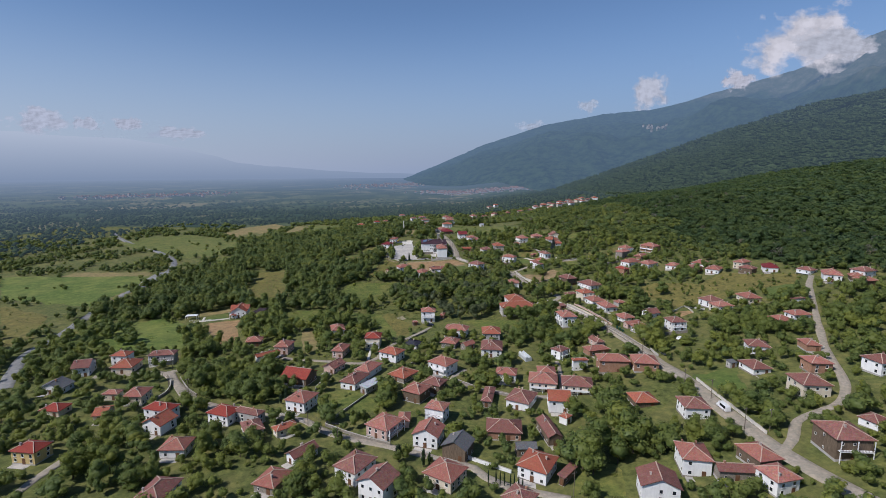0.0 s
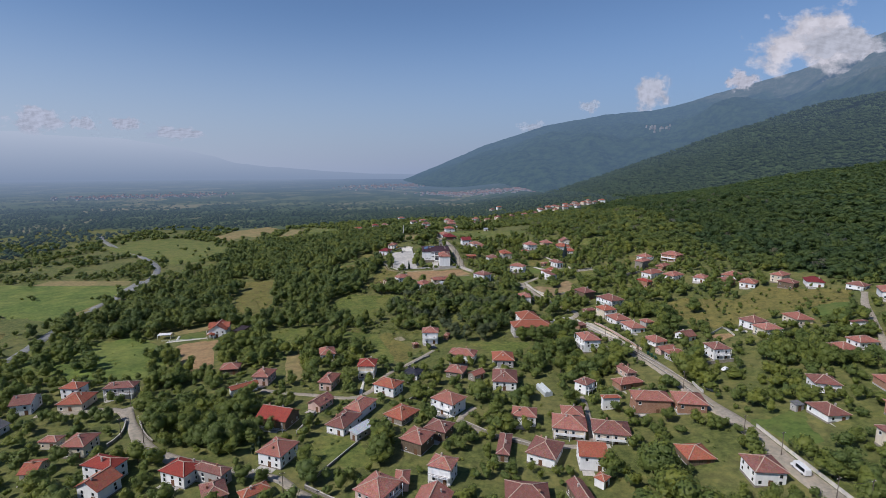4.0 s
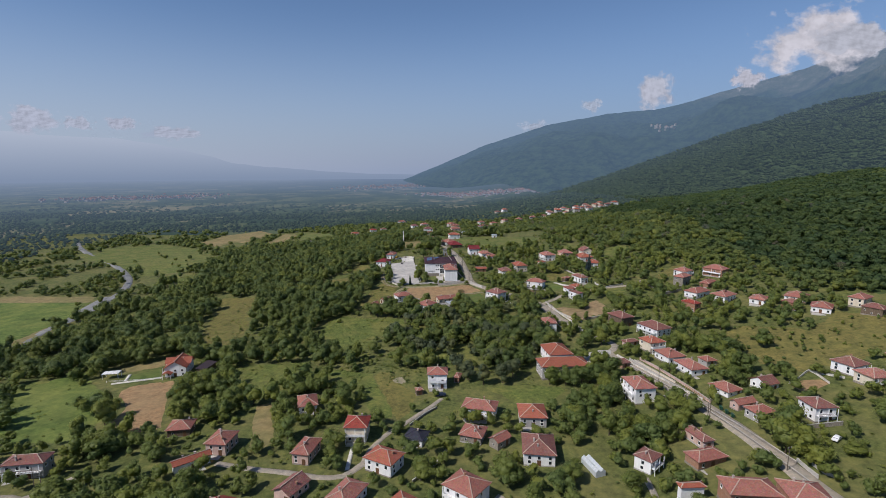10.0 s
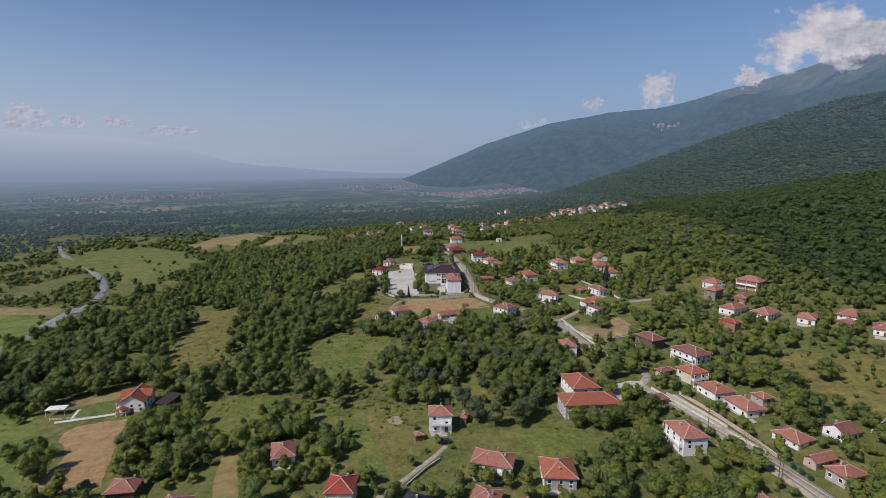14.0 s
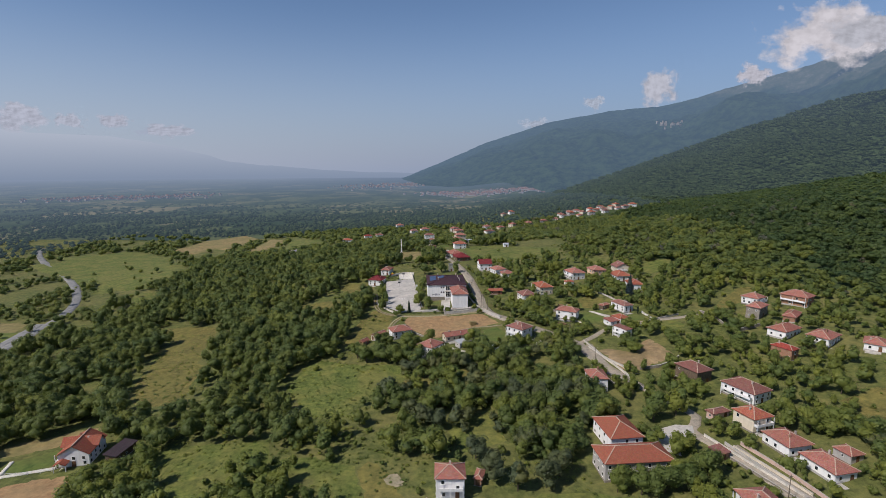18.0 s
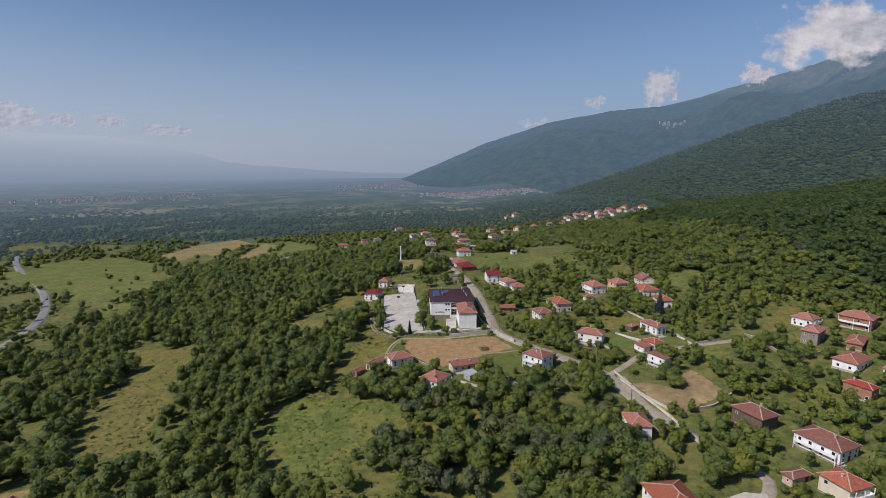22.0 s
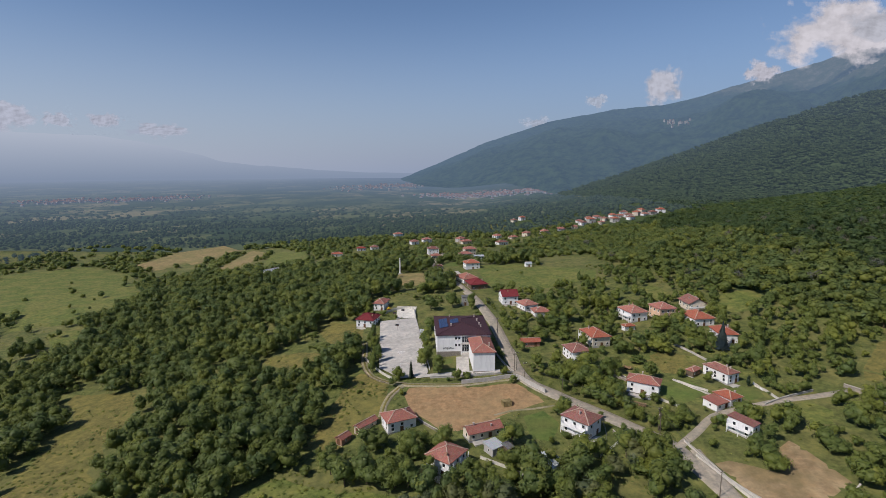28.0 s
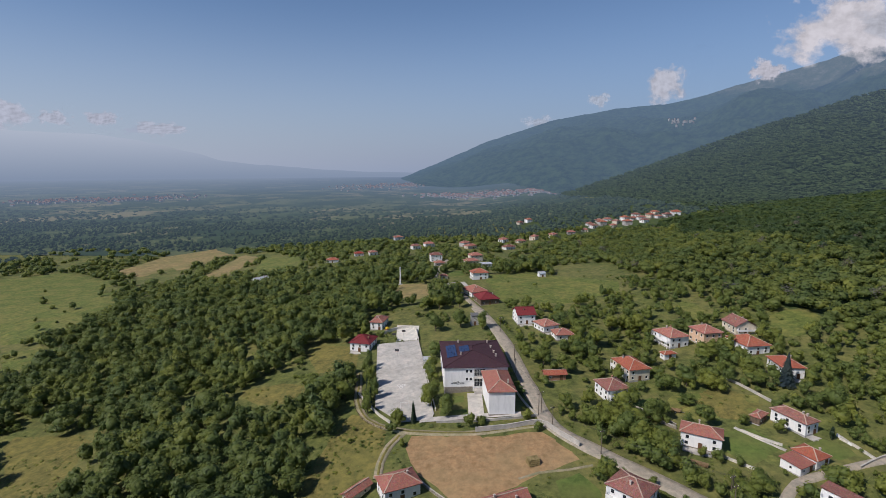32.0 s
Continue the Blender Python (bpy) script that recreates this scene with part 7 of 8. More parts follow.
def school_front():
    """Window pairs, the glazed stair tower, the stone foot, the emblem and the steps of the entrance."""
    for z in (7.6, 4.4):
        for x in (-3.6, -2.1):
            put_window(school, pose(x, FRONT, z))
    for z, h, w in ((6.2, 2.9, 4.2), (1.9, 3.9, 4.2)):
        fr = boxes((-0.75, 3.45, FRONT - 0.12, FRONT + 0.02, z, z + 0.12), (-0.75, 3.45, FRONT - 0.12, FRONT + 0.02, z + h - 0.12, z + h))
        for i in range(5):
            x = -0.75 + w * i / 4
            box(fr, x - 0.05, x + 0.05, FRONT - 0.11, FRONT + 0.02, z + 0.12, z + h - 0.12)
        box(fr, -0.7, 3.4, FRONT - 0.1, FRONT + 0.02, z + h * 0.55, z + h * 0.55 + 0.1)
        f = part("stair_window", fr, TRIM, school, "tall white-framed stair window")
        for i in range(4):
            x = -0.7 + w * i / 4
            for a, b in ((z + 0.12, z + h * 0.55), (z + h * 0.55 + 0.1, z + h - 0.12)):
                part("pane", boxes((x + 0.02, x + w / 4 - 0.07, FRONT - 0.06, FRONT + 0.01, a, b)), GLASS, f)
    part("stone_foot", boxes((-12.45, -1.4, FRONT - 0.18, FRONT, -1.5, 2.0)), STONE, school, "grey rubble stone foot of the front wall")
    part("tower_pier", boxes((-1.3, -0.85, FRONT - 0.35, FRONT, -1, 9.7)), WALLS["white"], school)
    part("canopy", boxes((-1.2, 3.7, FRONT - 1.8, FRONT, 5.75, 5.95)), CONCRETE, school, "grey concrete entrance canopy")
    em = bmesh.new()
    for k, (x, z) in enumerate(((-8.4, 3.6), (-7.2, 3.9), (-6.0, 3.6), (-7.2, 3.3), (-9.4, 3.4), (-5.0, 3.4))):
        for i in range(12):
            a, b, r = 2 * math.pi * i / 12, 2 * math.pi * (i + 1) / 12, 0.55 if k < 4 else 0.35
            bar(em, (x + r * math.cos(a), FRONT - 0.04, z + 0.5 * r * math.sin(a)), (x + r * math.cos(b), FRONT - 0.04, z + 0.5 * r * math.sin(b)), 0.08, 0.1)
    part("emblem", em, WIRE, school, "dark wrought emblem on the front wall")
    for i in range(4):
        part("step", boxes((-1.0, 3.4, FRONT - 2.6 - 0.35 * i, FRONT if i == 0 else FRONT - 2.25 - 0.35 * i, -1.6, 1.3 - 0.32 * i)), CONCRETE, school)
    for q in ((-12.35, 270), (12.35, 90)):
        m = pose(q[0], 0, 0, 0, 0, q[1])
        for z in (7.5, 4.3, 1.2):
            for i in range(8):
                put_window(school, m @ pose(-12.4 + 3.5 * i, 0, z))


school_front()
vent = mesh_of("roof_vent", boxes((-0.3, 0.3, -0.3, 0.3, -0.3, 0.9), (-0.4, 0.4, -0.4, 0.4, 0.9, 1.02)), PLASTER)
for x, y in ((-4.9, 10.5), (-5.2, -5.0), (7.5, 9.5), (8.2, 3.5), (8.6, -2.2), (8.9, -6.0)):
    part("roof_vent", vent, None, school).location = (x, y, flush(x, y))
field("school_path", CONCRETE, [(-12.6, 474.6), (-7.0, 474.6), (-6.6, 492), (-12.2, 492.5)], "grey paved path to the school entrance", 0.36)
field("school_path", CONCRETE, [(-30, 474.9), (6, 474.9), (6.2, 477.6), (-30, 477.8)], "grey concrete path below the school", 0.32)
field("school_lawn", LAWN, [(-22, 486.2), (-13, 486.6), (-12.8, 492), (-21.8, 492)], "small green lawn before the school", 0.3)
garden_wall([(-53.5, 562), (-45, 567.5), (-36.5, 565.5), (-33.5, 549)], 1.6, 0.25, PALE, "court_wall", "pale wall round the upper court")
house(-28.1, 521.0, 2, 4.2, 3.6, 2.8, "tin", "flat", "white")
house(-4.6, 566.0, 5, 4.4, 4.2, 5.2, "slate", "flat", "grey")
for i in range(11):
    t = i / 10
    tree("tree" if i % 3 else "spruce", -55.8 + 6.0 * t + (i % 2) * 1.2, 527 - 42 * t, 6.0 + (i * 7) % 4, 3.6 + (i % 3) * 0.5)
tree("tree", -25.9, 488.0, 9.5, 8.8), tree("tree", -20.4, 481.6, 6.0, 6.2), tree("spruce", -32.0, 476.6, 8.0, 4.0)
tree("tree", -37.2, 475.0, 6.0, 4.6), tree("tree", -26.5, 513.0, 8.5, 7.0), tree("tree", -26.0, 505.0, 7.0, 5.5)


def court_rings():
    """A painted emblem of rings on the concrete."""
    V, F = [], []
    for cx, cy, r in ((-39.4, 503.2, 0.8), (-37.6, 503.2, 0.8), (-38.5, 501.6, 0.8)):
        for i in range(20):
            a, b = 2 * math.pi * i / 20, 2 * math.pi * (i + 1) / 20
            n = len(V)
            for q, w in ((a, r), (b, r), (b, r - 0.22), (a, r - 0.22)):
                x, y = cx + w * math.cos(q), cy + w * math.sin(q)
                V.append((x, y, gz(x, y) + 0.46))
            F.append((n, n + 1, n + 2, n + 3))
    tagged(new("court_marking", mesh_from("court_marking", V, F, TRIM)), "white rings painted on the concrete court", "road marking", kind="structure")


court_rings()


# ---- walls, stacks and poles seen from near ----
garden_wall([(79.2, 337.7), (88.7, 310.1), (96.5, 287.8)], 1.1, 0.25, PALE, "road_wall", "pale plastered wall with a coping along the road")
garden_wall([(81.0, 324.5), (91.6, 293.0), (98.6, 267.9), (103.1, 242.5)], 0.9, 0.3, STONE, "road_wall", "low stone wall below the village road")
garden_wall([(118.1, 260.0), (129.7, 259.1)], 1.5, 0.3, STONE, "garden_wall", "stone terrace wall below a white house")
garden_wall([(61.3, 416.6), (65.6, 401.9), (69.0, 388.3), (71.2, 375.0), (73.4, 365.6)], 1.0, 0.3, PALE, "road_wall", "weathered pale wall along the road verge")
garden_wall([(57.1, 396.4), (62.1, 377.2)], 0.9, 0.25, STONE, "road_wall", "stone wall at the lower side of the road")
garden_wall([(76.7, 389.8), (87.0, 390.5), (97.4, 397.3)], 1.2, 0.4, STONE, "field_wall", "dry stone wall below the dug ground")
garden_wall([(131.5, 447.8), (134.8, 440.7), (134.4, 427.9)], 1.3, 0.4, STONE, "terrace_wall", "rough stone terrace wall on the slope")
garden_wall([(102.4, 455.6), (102.9, 450.3)], 0.9, 0.25, WALLS["white"], "garden_wall", "short white garden wall on a lawn")
garden_wall([(97.8, 440.4), (105.8, 443.5), (119.4, 446.8)], 0.8, 0.25, CONCRETE, "garden_wall", "grey concrete wall along a driveway")
garden_wall([(52.2, 469.3), (56.4, 465.2)], 1.0, 0.3, STONE, "garden_wall", "stone wall by the garden terraces")
garden_wall([(60.1, 454.7), (65.1, 448.2), (69.5, 443.2)], 0.8, 0.25, PALE, "garden_wall", "pale wall below a white house")
garden_wall([(-29.9, 445.7), (-25.3, 439.8), (-20.5, 434.7)], 0.9, 0.25, STONE, "field_wall", "stone wall between the bare field and a garden")
garden_wall([(39.5, 430.0), (40.9, 425.0)], 1.0, 0.25, STONE, "garden_wall", "stone wall at a garden gate")
garden_wall([(3.0, 510.3), (8.0, 484.9), (11.6, 474.2)], 0.9, 0.25, CONCRETE, "school_wall", "concrete wall between the school and the road")
garden_wall([(-58.3, 219.4), (-56.9, 225.4), (-55.2, 235.9)], 1.6, 0.35, CONCRETE, "retaining_wall", "grey concrete wall of a garden terrace")
garden_wall([(-68.6, 197.5), (-62.0, 192.9), (-55.3, 189.1)], 0.9, 0.25, CONCRETE, "garden_wall", "grey wall before a white house")
garden_wall([(-14.5, 247.6), (-8.3, 258.0), (-4.4, 268.7)], 0.9, 0.35, STONE, "garden_wall", "mossy stone wall up the garden edge")
garden_wall([(83.4, 332.2), (87.9, 315.4), (91.6, 300.8)], 1.0, 0.25, CONCRETE, "road_wall", "grey concrete wall before the front gardens")
garden_wall([(80.1, 297.4), (86.3, 291.0)], 0.9, 0.3, STONE, "garden_wall", "broken stone wall beside a white house")
NEAR_POLES = [(13.3, 476.5), (15.1, 466.5), (7.8, 503.2), (27.1, 452.2), (55.8, 431.1), (54.3, 427.3), (-52.0, 182.7), (-38.8, 173.8)]
for p in NEAR_POLES:
    pole(*p)
for i, j in ((2, 0), (0, 1), (1, 3), (3, 4), (6, 7)):
    wire(NEAR_POLES[i], NEAR_POLES[j])


def hay_stack(x, y, yaw):
    """Small straw bales stacked in two courses."""
    root = tagged(new("hay_stack"), "pale stack of straw bales on the bare field", "hay stack")
    root.matrix_world = pose(x, y, gz(x, y) + 0.15, 0, 0, yaw)
    bm = boxes((-0.58, 0.58, -0.28, 0.28, 0, 0.46))
    bmesh.ops.bevel(bm, geom=bm.edges, offset=0.06, segments=2, affect="EDGES")
    bale = mesh_of("bale", bm, STRAW)
    for k in range(4):
        for i in range(3):
            for j in range(5 - k // 2):
                part("bale", bale, None, root).matrix_local = pose(-1.2 + i * 1.2 + 0.05 * (k % 2), -1.3 + j * 0.6 + 0.15 * k, 0.46 * k, 0, 0, (i * 5 + j * 3 + k * 7) % 5 - 2)
    return root


def woodpile(x, y, yaw, length, rows):
    """Split logs stacked lengthwise."""
    root = tagged(new("woodpile"), "stack of cut firewood logs beside a garden", "woodpile", "woodpiles")
    root.matrix_world = pose(x, y, gz(x, y) + 0.1, 0, 0, yaw)
    bm = bmesh.new()
    bmesh.ops.create_cone(bm, cap_ends=True, segments=7, radius1=0.16, radius2=0.14, depth=1.1, matrix=Matrix.Rotation(radians(90), 4, "X"))
    log = mesh_of("log", bm, LOG)
    for k in range(rows):
        for i in range(int(length / 0.31)):
            part("log", log, None, root).matrix_local = pose(-length / 2 + 0.31 * i + 0.15 * (k % 2), 0.06 * ((i * 7 + k * 3) % 5 - 2), 0.15 + 0.27 * k, 0, (i * 50) % 360, 0)
    return root


def cart(x, y, yaw):
    """A small farm trailer with board sides."""
    root = tagged(new("farm_trailer"), "small wooden farm trailer standing on the grass", "trailer")
    root.matrix_world = pose(x, y, gz(x, y) + 0.1, 0, 0, yaw)
    part("bed", boxes((-1.5, 1.5, -0.8, 0.8, 0.62, 0.72)), LOG, root)
    for q in ((-1.5, 1.5, -0.84, -0.79, 0.72, 1.15), (-1.5, 1.5, 0.79, 0.84, 0.72, 1.15), (-1.54, -1.5, -0.8, 0.8, 0.72, 1.15), (1.5, 1.54, -0.8, 0.8, 0.72, 1.15)):
        part("side_board", boxes(q), LOG, root)
    part("drawbar", boxes((1.5, 2.9, -0.06, 0.06, 0.5, 0.6)), METAL, root)
    for s in (-0.8, 0.8):
        t = bmesh.new()
        bmesh.ops.create_cone(t, cap_ends=True, segments=16, radius1=0.36, radius2=0.36, depth=0.18, matrix=Matrix.Translation((0, s, 0.36)) @ Matrix.Rotation(radians(90), 4, "X"))
        wh = part("wheel", t, RUBBER, root)
        r = bmesh.new()
        bmesh.ops.create_cone(r, cap_ends=True, segments=10, radius1=0.2, radius2=0.18, depth=0.22, matrix=Matrix.Translation((0, s, 0.36)) @ Matrix.Rotation(radians(90), 4, "X"))
        part("rim", r, HUB, wh)
    return root


def container(x, y, yaw):
    """A wheeled refuse container with a rounded lid."""
    root = tagged(new("refuse_container"), "dark green metal refuse container at the roadside", "container", "refuse containers")
    root.matrix_world = pose(x, y, gz(x, y) + 0.25, 0, 0, yaw)
    body = boxes((-0.7, 0.7, -0.55, 0.55, 0.18, 1.15))
    for v in body.verts:
        if v.co.z < 0.5:
            v.co.x *= 0.88
            v.co.y *= 0.85
    bmesh.ops.bevel(body, geom=body.edges, offset=0.04, segments=2, affect="EDGES")
    part("tub", body, BIN_GREEN, root)
    lid = bmesh.new()
    ring = [[lid.verts.new((u, 0.58 * math.cos(math.pi * i / 8), 1.15 + 0.3 * math.sin(math.pi * i / 8))) for i in range(9)] for u in (-0.74, 0.74)]
    for i in range(8):
        lid.faces.new((ring[0][i], ring[0][i + 1], ring[1][i + 1], ring[1][i]))
    lid.faces.new(ring[0][::-1]), lid.faces.new(ring[1])
    part("lid", lid, BIN_GREEN, root)
    for i in (-0.5, 0.5):
        for j in (-0.36, 0.36):
            w = bmesh.new()
            bmesh.ops.create_cone(w, cap_ends=True, segments=10, radius1=0.1, radius2=0.1, depth=0.06, matrix=Matrix.Translation((i, j, 0.1)) @ Matrix.Rotation(radians(90), 4, "Y"))
            part("caster", w, RUBBER, root)
    return root


LOG = plank_wall("cut_firewood", (0.16, 0.1, 0.055), (0.34, 0.24, 0.14))
BIN_GREEN = plain("green_bin_paint", (0.02, 0.07, 0.04), 0.4)
hay_stack(5.5, 449.2, 15)
cart(60.7, 475.4, -30)
woodpile(48.5, 473.1, -35, 7, 5)
woodpile(54.5, 446.9, -30, 6, 4)
woodpile(88.7, 376.7, -40, 5, 4)
for k in range(3):
    container(99.1 + 0.55 * k, 279.0 - 3.0 * k, 72)
road("garden_path", [(75.0, 463.9), (78.6, 457.1), (83.3, 450.5)], 1.0, CONCRETE, "grey paved garden path on a lawn", 0.3, 0.0)
road("garden_path", [(-39.3, 253.4), (-39.6, 262.1), (-39.8, 270.8)], 1.4, PALE, "pale path down from a red-roofed house", 0.3, 0.0)
road("garden_path", [(0.1, 442.6), (6.6, 444.9), (15.6, 445.7), (23.2, 447.3)], 0.7, TRACK, "narrow worn path to a garden gate", 0.3, 0.1)


# ---- trees that stand out ----
tree("tree", 45.6, 152.9, 14.5, 15.0)
tree("tree", 52.0, 160.1, 14.5, 15.0)
tree("tree", 63.8, 182.7, 14.5, 15.0)
tree("tree", 58.0, 155.6, 9.5, 8.4)
tree("tree", 65.0, 160.8, 14.5, 15.0)
tree("tree", 70.1, 162.2, 10.6, 9.6)
tree("tree", 51.6, 188.2, 8.4, 8.5)
tree("tree", 48.4, 150.2, 10.8, 9.7)
tree("tree", 64.8, 171.0, 14.5, 15.0)
tree("tree", 111.3, 174.8, 9.5, 9.0)
tree("tree", 86.6, 163.3, 9.0, 9.0)
tree("tree", 91.2, 159.1, 9.6, 9.0)
tree("tree", 98.9, 161.2, 5.7, 7.3)
tree("tree", 113.4, 164.2, 9.8, 9.0)
tree("tree", 193.3, 242.4, 10.0, 9.0)
tree("tree", 192.7, 231.9, 10.0, 9.0)
tree("tree", 149.6, 252.7, 10.0, 9.0)
tree("tree", 142.6, 256.4, 9.6, 9.0)
tree("tree", 155.6, 249.5, 9.3, 9.0)
tree("tree", 159.8, 243.7, 9.1, 9.0)
tree("tree", 121.2, 242.5, 4.6, 8.7)
tree("tree", 191.6, 277.7, 10.0, 9.0)
tree("tree", 144.6, 251.7, 8.2, 9.0)
tree("tree", 163.8, 241.5, 6.8, 9.0)
tree("tree", 207.2, 241.1, 10.0, 9.0)
tree("tree", -126.4, 237.1, 10.0, 9.0)
tree("tree", -108.5, 221.6, 10.0, 9.0)
tree("tree", -182.9, 203.1, 6.0, 9.0)
tree("tree", -121.4, 152.8, 10.0, 9.0)
tree("tree", -109.6, 148.2, 10.0, 9.0)
tree("tree", -120.5, 143.8, 6.8, 9.0)
tree("tree", -112.2, 157.6, 9.7, 9.0)
tree("tree", -119.8, 177.2, 10.0, 9.0)
tree("tree", -130.0, 185.3, 7.4, 9.0)
tree("tree", -111.2, 171.1, 9.5, 9.0)
tree("tree", -131.3, 171.1, 7.8, 9.0)
tree("tree", -99.1, 148.2, 6.9, 9.0)
tree("tree", -83.7, 165.5, 10.0, 9.0)
tree("tree", -85.2, 174.2, 9.6, 9.0)
tree("tree", -118.9, 157.6, 9.7, 9.0)
tree("tree", -85.2, 210.2, 10.0, 9.0)
tree("tree", -79.1, 212.3, 10.0, 9.0)
tree("tree", -98.7, 216.9, 10.0, 9.0)
tree("tree", -87.1, 242.0, 9.3, 9.0)
tree("tree", -45.4, 152.5, 7.9, 9.0)
tree("tree", -46.4, 145.7, 7.6, 9.0)
tree("tree", -32.0, 143.3, 7.5, 9.0)
tree("tree", -12.0, 142.1, 7.8, 9.0)
tree("tree", -24.1, 202.9, 10.0, 9.0)
tree("tree", -71.5, 165.5, 10.0, 9.0)
tree("tree", -70.0, 174.2, 7.0, 8.3)
tree("tree", -45.8, 190.3, 10.0, 9.0)
tree("tree", -110.0, 218.0, 9.8, 9.0)
tree("tree", -92.3, 212.9, 8.0, 9.0)
tree("tree", -84.1, 208.1, 5.4, 9.0)
tree("tree", -83.5, 217.9, 9.8, 9.0)
tree("tree", -129.2, 269.4, 9.3, 9.0)
tree("tree", -143.9, 274.4, 10.0, 9.0)
tree("tree", -107.8, 200.7, 7.9, 9.0)
tree("tree", -118.2, 226.3, 7.7, 9.0)
tree("tree", -99.2, 223.4, 10.0, 9.0)
tree("tree", -93.7, 223.4, 7.6, 9.0)
tree("tree", -82.8, 232.0, 10.0, 9.0)
tree("tree", -65.3, 273.9, 10.0, 9.0)
tree("tree", -88.4, 302.4, 10.0, 9.0)
tree("tree", -96.6, 300.1, 10.0, 9.0)
tree("tree", -81.3, 304.7, 9.4, 9.0)
tree("tree", -71.2, 309.7, 8.4, 9.0)
tree("tree", -48.8, 299.8, 10.0, 9.0)
tree("tree", -24.0, 211.0, 8.7, 9.0)
tree("tree", -50.1, 200.6, 6.4, 9.0)
tree("tree", -24.8, 200.2, 6.4, 9.0)
tree("tree", -13.3, 248.3, 7.5, 7.5)
tree("tree", 12.6, 244.7, 9.3, 9.0)
tree("tree", 19.5, 230.0, 10.0, 9.0)
tree("tree", 22.8, 219.9, 6.6, 9.0)
tree("tree", 43.8, 273.7, 10.0, 9.0)
tree("tree", 54.0, 270.8, 10.0, 9.0)
tree("tree", 63.9, 265.0, 10.0, 9.0)
tree("tree", 71.5, 264.9, 10.0, 9.0)
tree("tree", 78.8, 269.3, 10.0, 9.0)
tree("tree", 51.0, 238.8, 7.2, 8.3)
tree("tree", 33.6, 245.1, 7.4, 9.0)
tree("tree", 44.0, 314.5, 7.3, 9.0)
tree("tree", 58.9, 313.5, 9.7, 9.0)
tree("tree", 42.4, 275.7, 10.0, 9.0)
tree("tree", 52.9, 297.1, 7.7, 9.0)
tree("tree", 60.9, 295.1, 9.4, 9.0)
tree("tree", 51.3, 311.0, 9.2, 9.0)
tree("tree", 62.5, 313.4, 10.0, 9.0)
tree("tree", 66.8, 349.8, 10.0, 9.0)
tree("tree", 27.6, 341.9, 10.0, 9.0)
tree("tree", 17.7, 342.5, 10.0, 9.0)
tree("tree", 11.9, 356.1, 10.0, 9.0)
tree("tree", -2.9, 357.1, 10.0, 9.0)
tree("willow", 11.2, 314.7, 10.0, 9.0)
tree("willow", 20.1, 315.9, 10.0, 9.0)
tree("willow", 4.5, 320.3, 9.6, 9.0)
tree("willow", 25.3, 320.9, 10.0, 9.0)
tree("willow", -0.6, 331.6, 9.0, 9.0)
tree("willow", 26.8, 365.1, 10.0, 9.0)
tree("willow", 37.5, 366.0, 10.0, 9.0)
tree("willow", 17.4, 366.9, 10.0, 9.0)
tree("willow", 17.1, 335.7, 8.9, 9.0)
tree("tree", -144.0, 293.2, 10.0, 9.0)
tree("tree", -143.0, 287.6, 10.0, 9.0)
tree("tree", -135.5, 274.9, 4.7, 9.0)
tree("tree", -122.3, 309.2, 10.0, 9.0)
tree("tree", -115.3, 312.2, 10.0, 9.0)
tree("tree", -108.9, 317.1, 10.0, 9.0)
tree("tree", -119.2, 298.0, 7.8, 8.0)
tree("bush", -130.1, 278.3, 6.3, 8.6)
tree("bush", -123.2, 284.3, 3.7, 4.8)
tree("tree", 117.6, 306.1, 10.0, 9.0)
tree("tree", 124.1, 306.1, 10.0, 9.0)
tree("tree", 112.0, 333.0, 10.0, 9.0)
tree("tree", 144.7, 327.4, 9.7, 9.0)
tree("tree", 138.5, 353.9, 9.7, 9.0)
tree("tree", 121.5, 334.7, 9.0, 9.0)
tree("tree", 63.3, 303.0, 8.8, 9.0)
tree("tree", 62.5, 294.3, 9.3, 9.0)
tree("tree", 76.8, 280.5, 7.9, 9.0)
tree("tree", 85.1, 283.9, 6.4, 8.1)
tree("tree", 66.3, 270.3, 7.9, 9.0)
tree("tree", 58.0, 271.6, 8.0, 9.0)
tree("tree", 149.2, 477.3, 10.0, 9.0)
tree("tree", 182.2, 490.4, 8.7, 9.0)
tree("tree", 128.8, 471.6, 10.0, 9.0)
tree("tree", 111.2, 467.8, 10.0, 9.0)
tree("tree", 162.7, 487.9, 10.0, 9.0)
tree("tree", 182.7, 500.4, 10.0, 9.0)
tree("tree", 118.3, 424.6, 9.0, 9.0)
tree("tree", 132.0, 415.1, 9.4, 9.0)
tree("tree", 124.6, 399.0, 7.9, 9.0)
tree("tree", 101.1, 413.3, 6.8, 9.0)
tree("tree", 109.6, 405.9, 7.4, 9.0)
tree("tree", 80.1, 408.2, 6.7, 9.0)
tree("tree", -26.3, 485.6, 10.0, 7.4)
tree("tree", -20.2, 477.9, 8.5, 7.5)
tree("tree", -50.7, 504.0, 10.0, 4.3)
tree("tree", -48.4, 494.6, 9.2, 4.1)
tree("tree", -61.8, 561.1, 9.5, 7.1)
tree("tree", -80.0, 583.3, 10.0, 9.0)
tree("tree", -25.0, 560.0, 10.0, 9.0)
tree("tree", -12.3, 563.6, 9.6, 9.0)
tree("tree", -1.1, 558.3, 9.4, 9.0)
tree("tree", -64.7, 488.4, 10.0, 9.0)
tree("tree", -60.4, 497.3, 8.4, 9.0)
tree("tree", -24.7, 529.7, 8.5, 8.3)
tree("spruce", -32.3, 475.5, 8.4, 3.3)
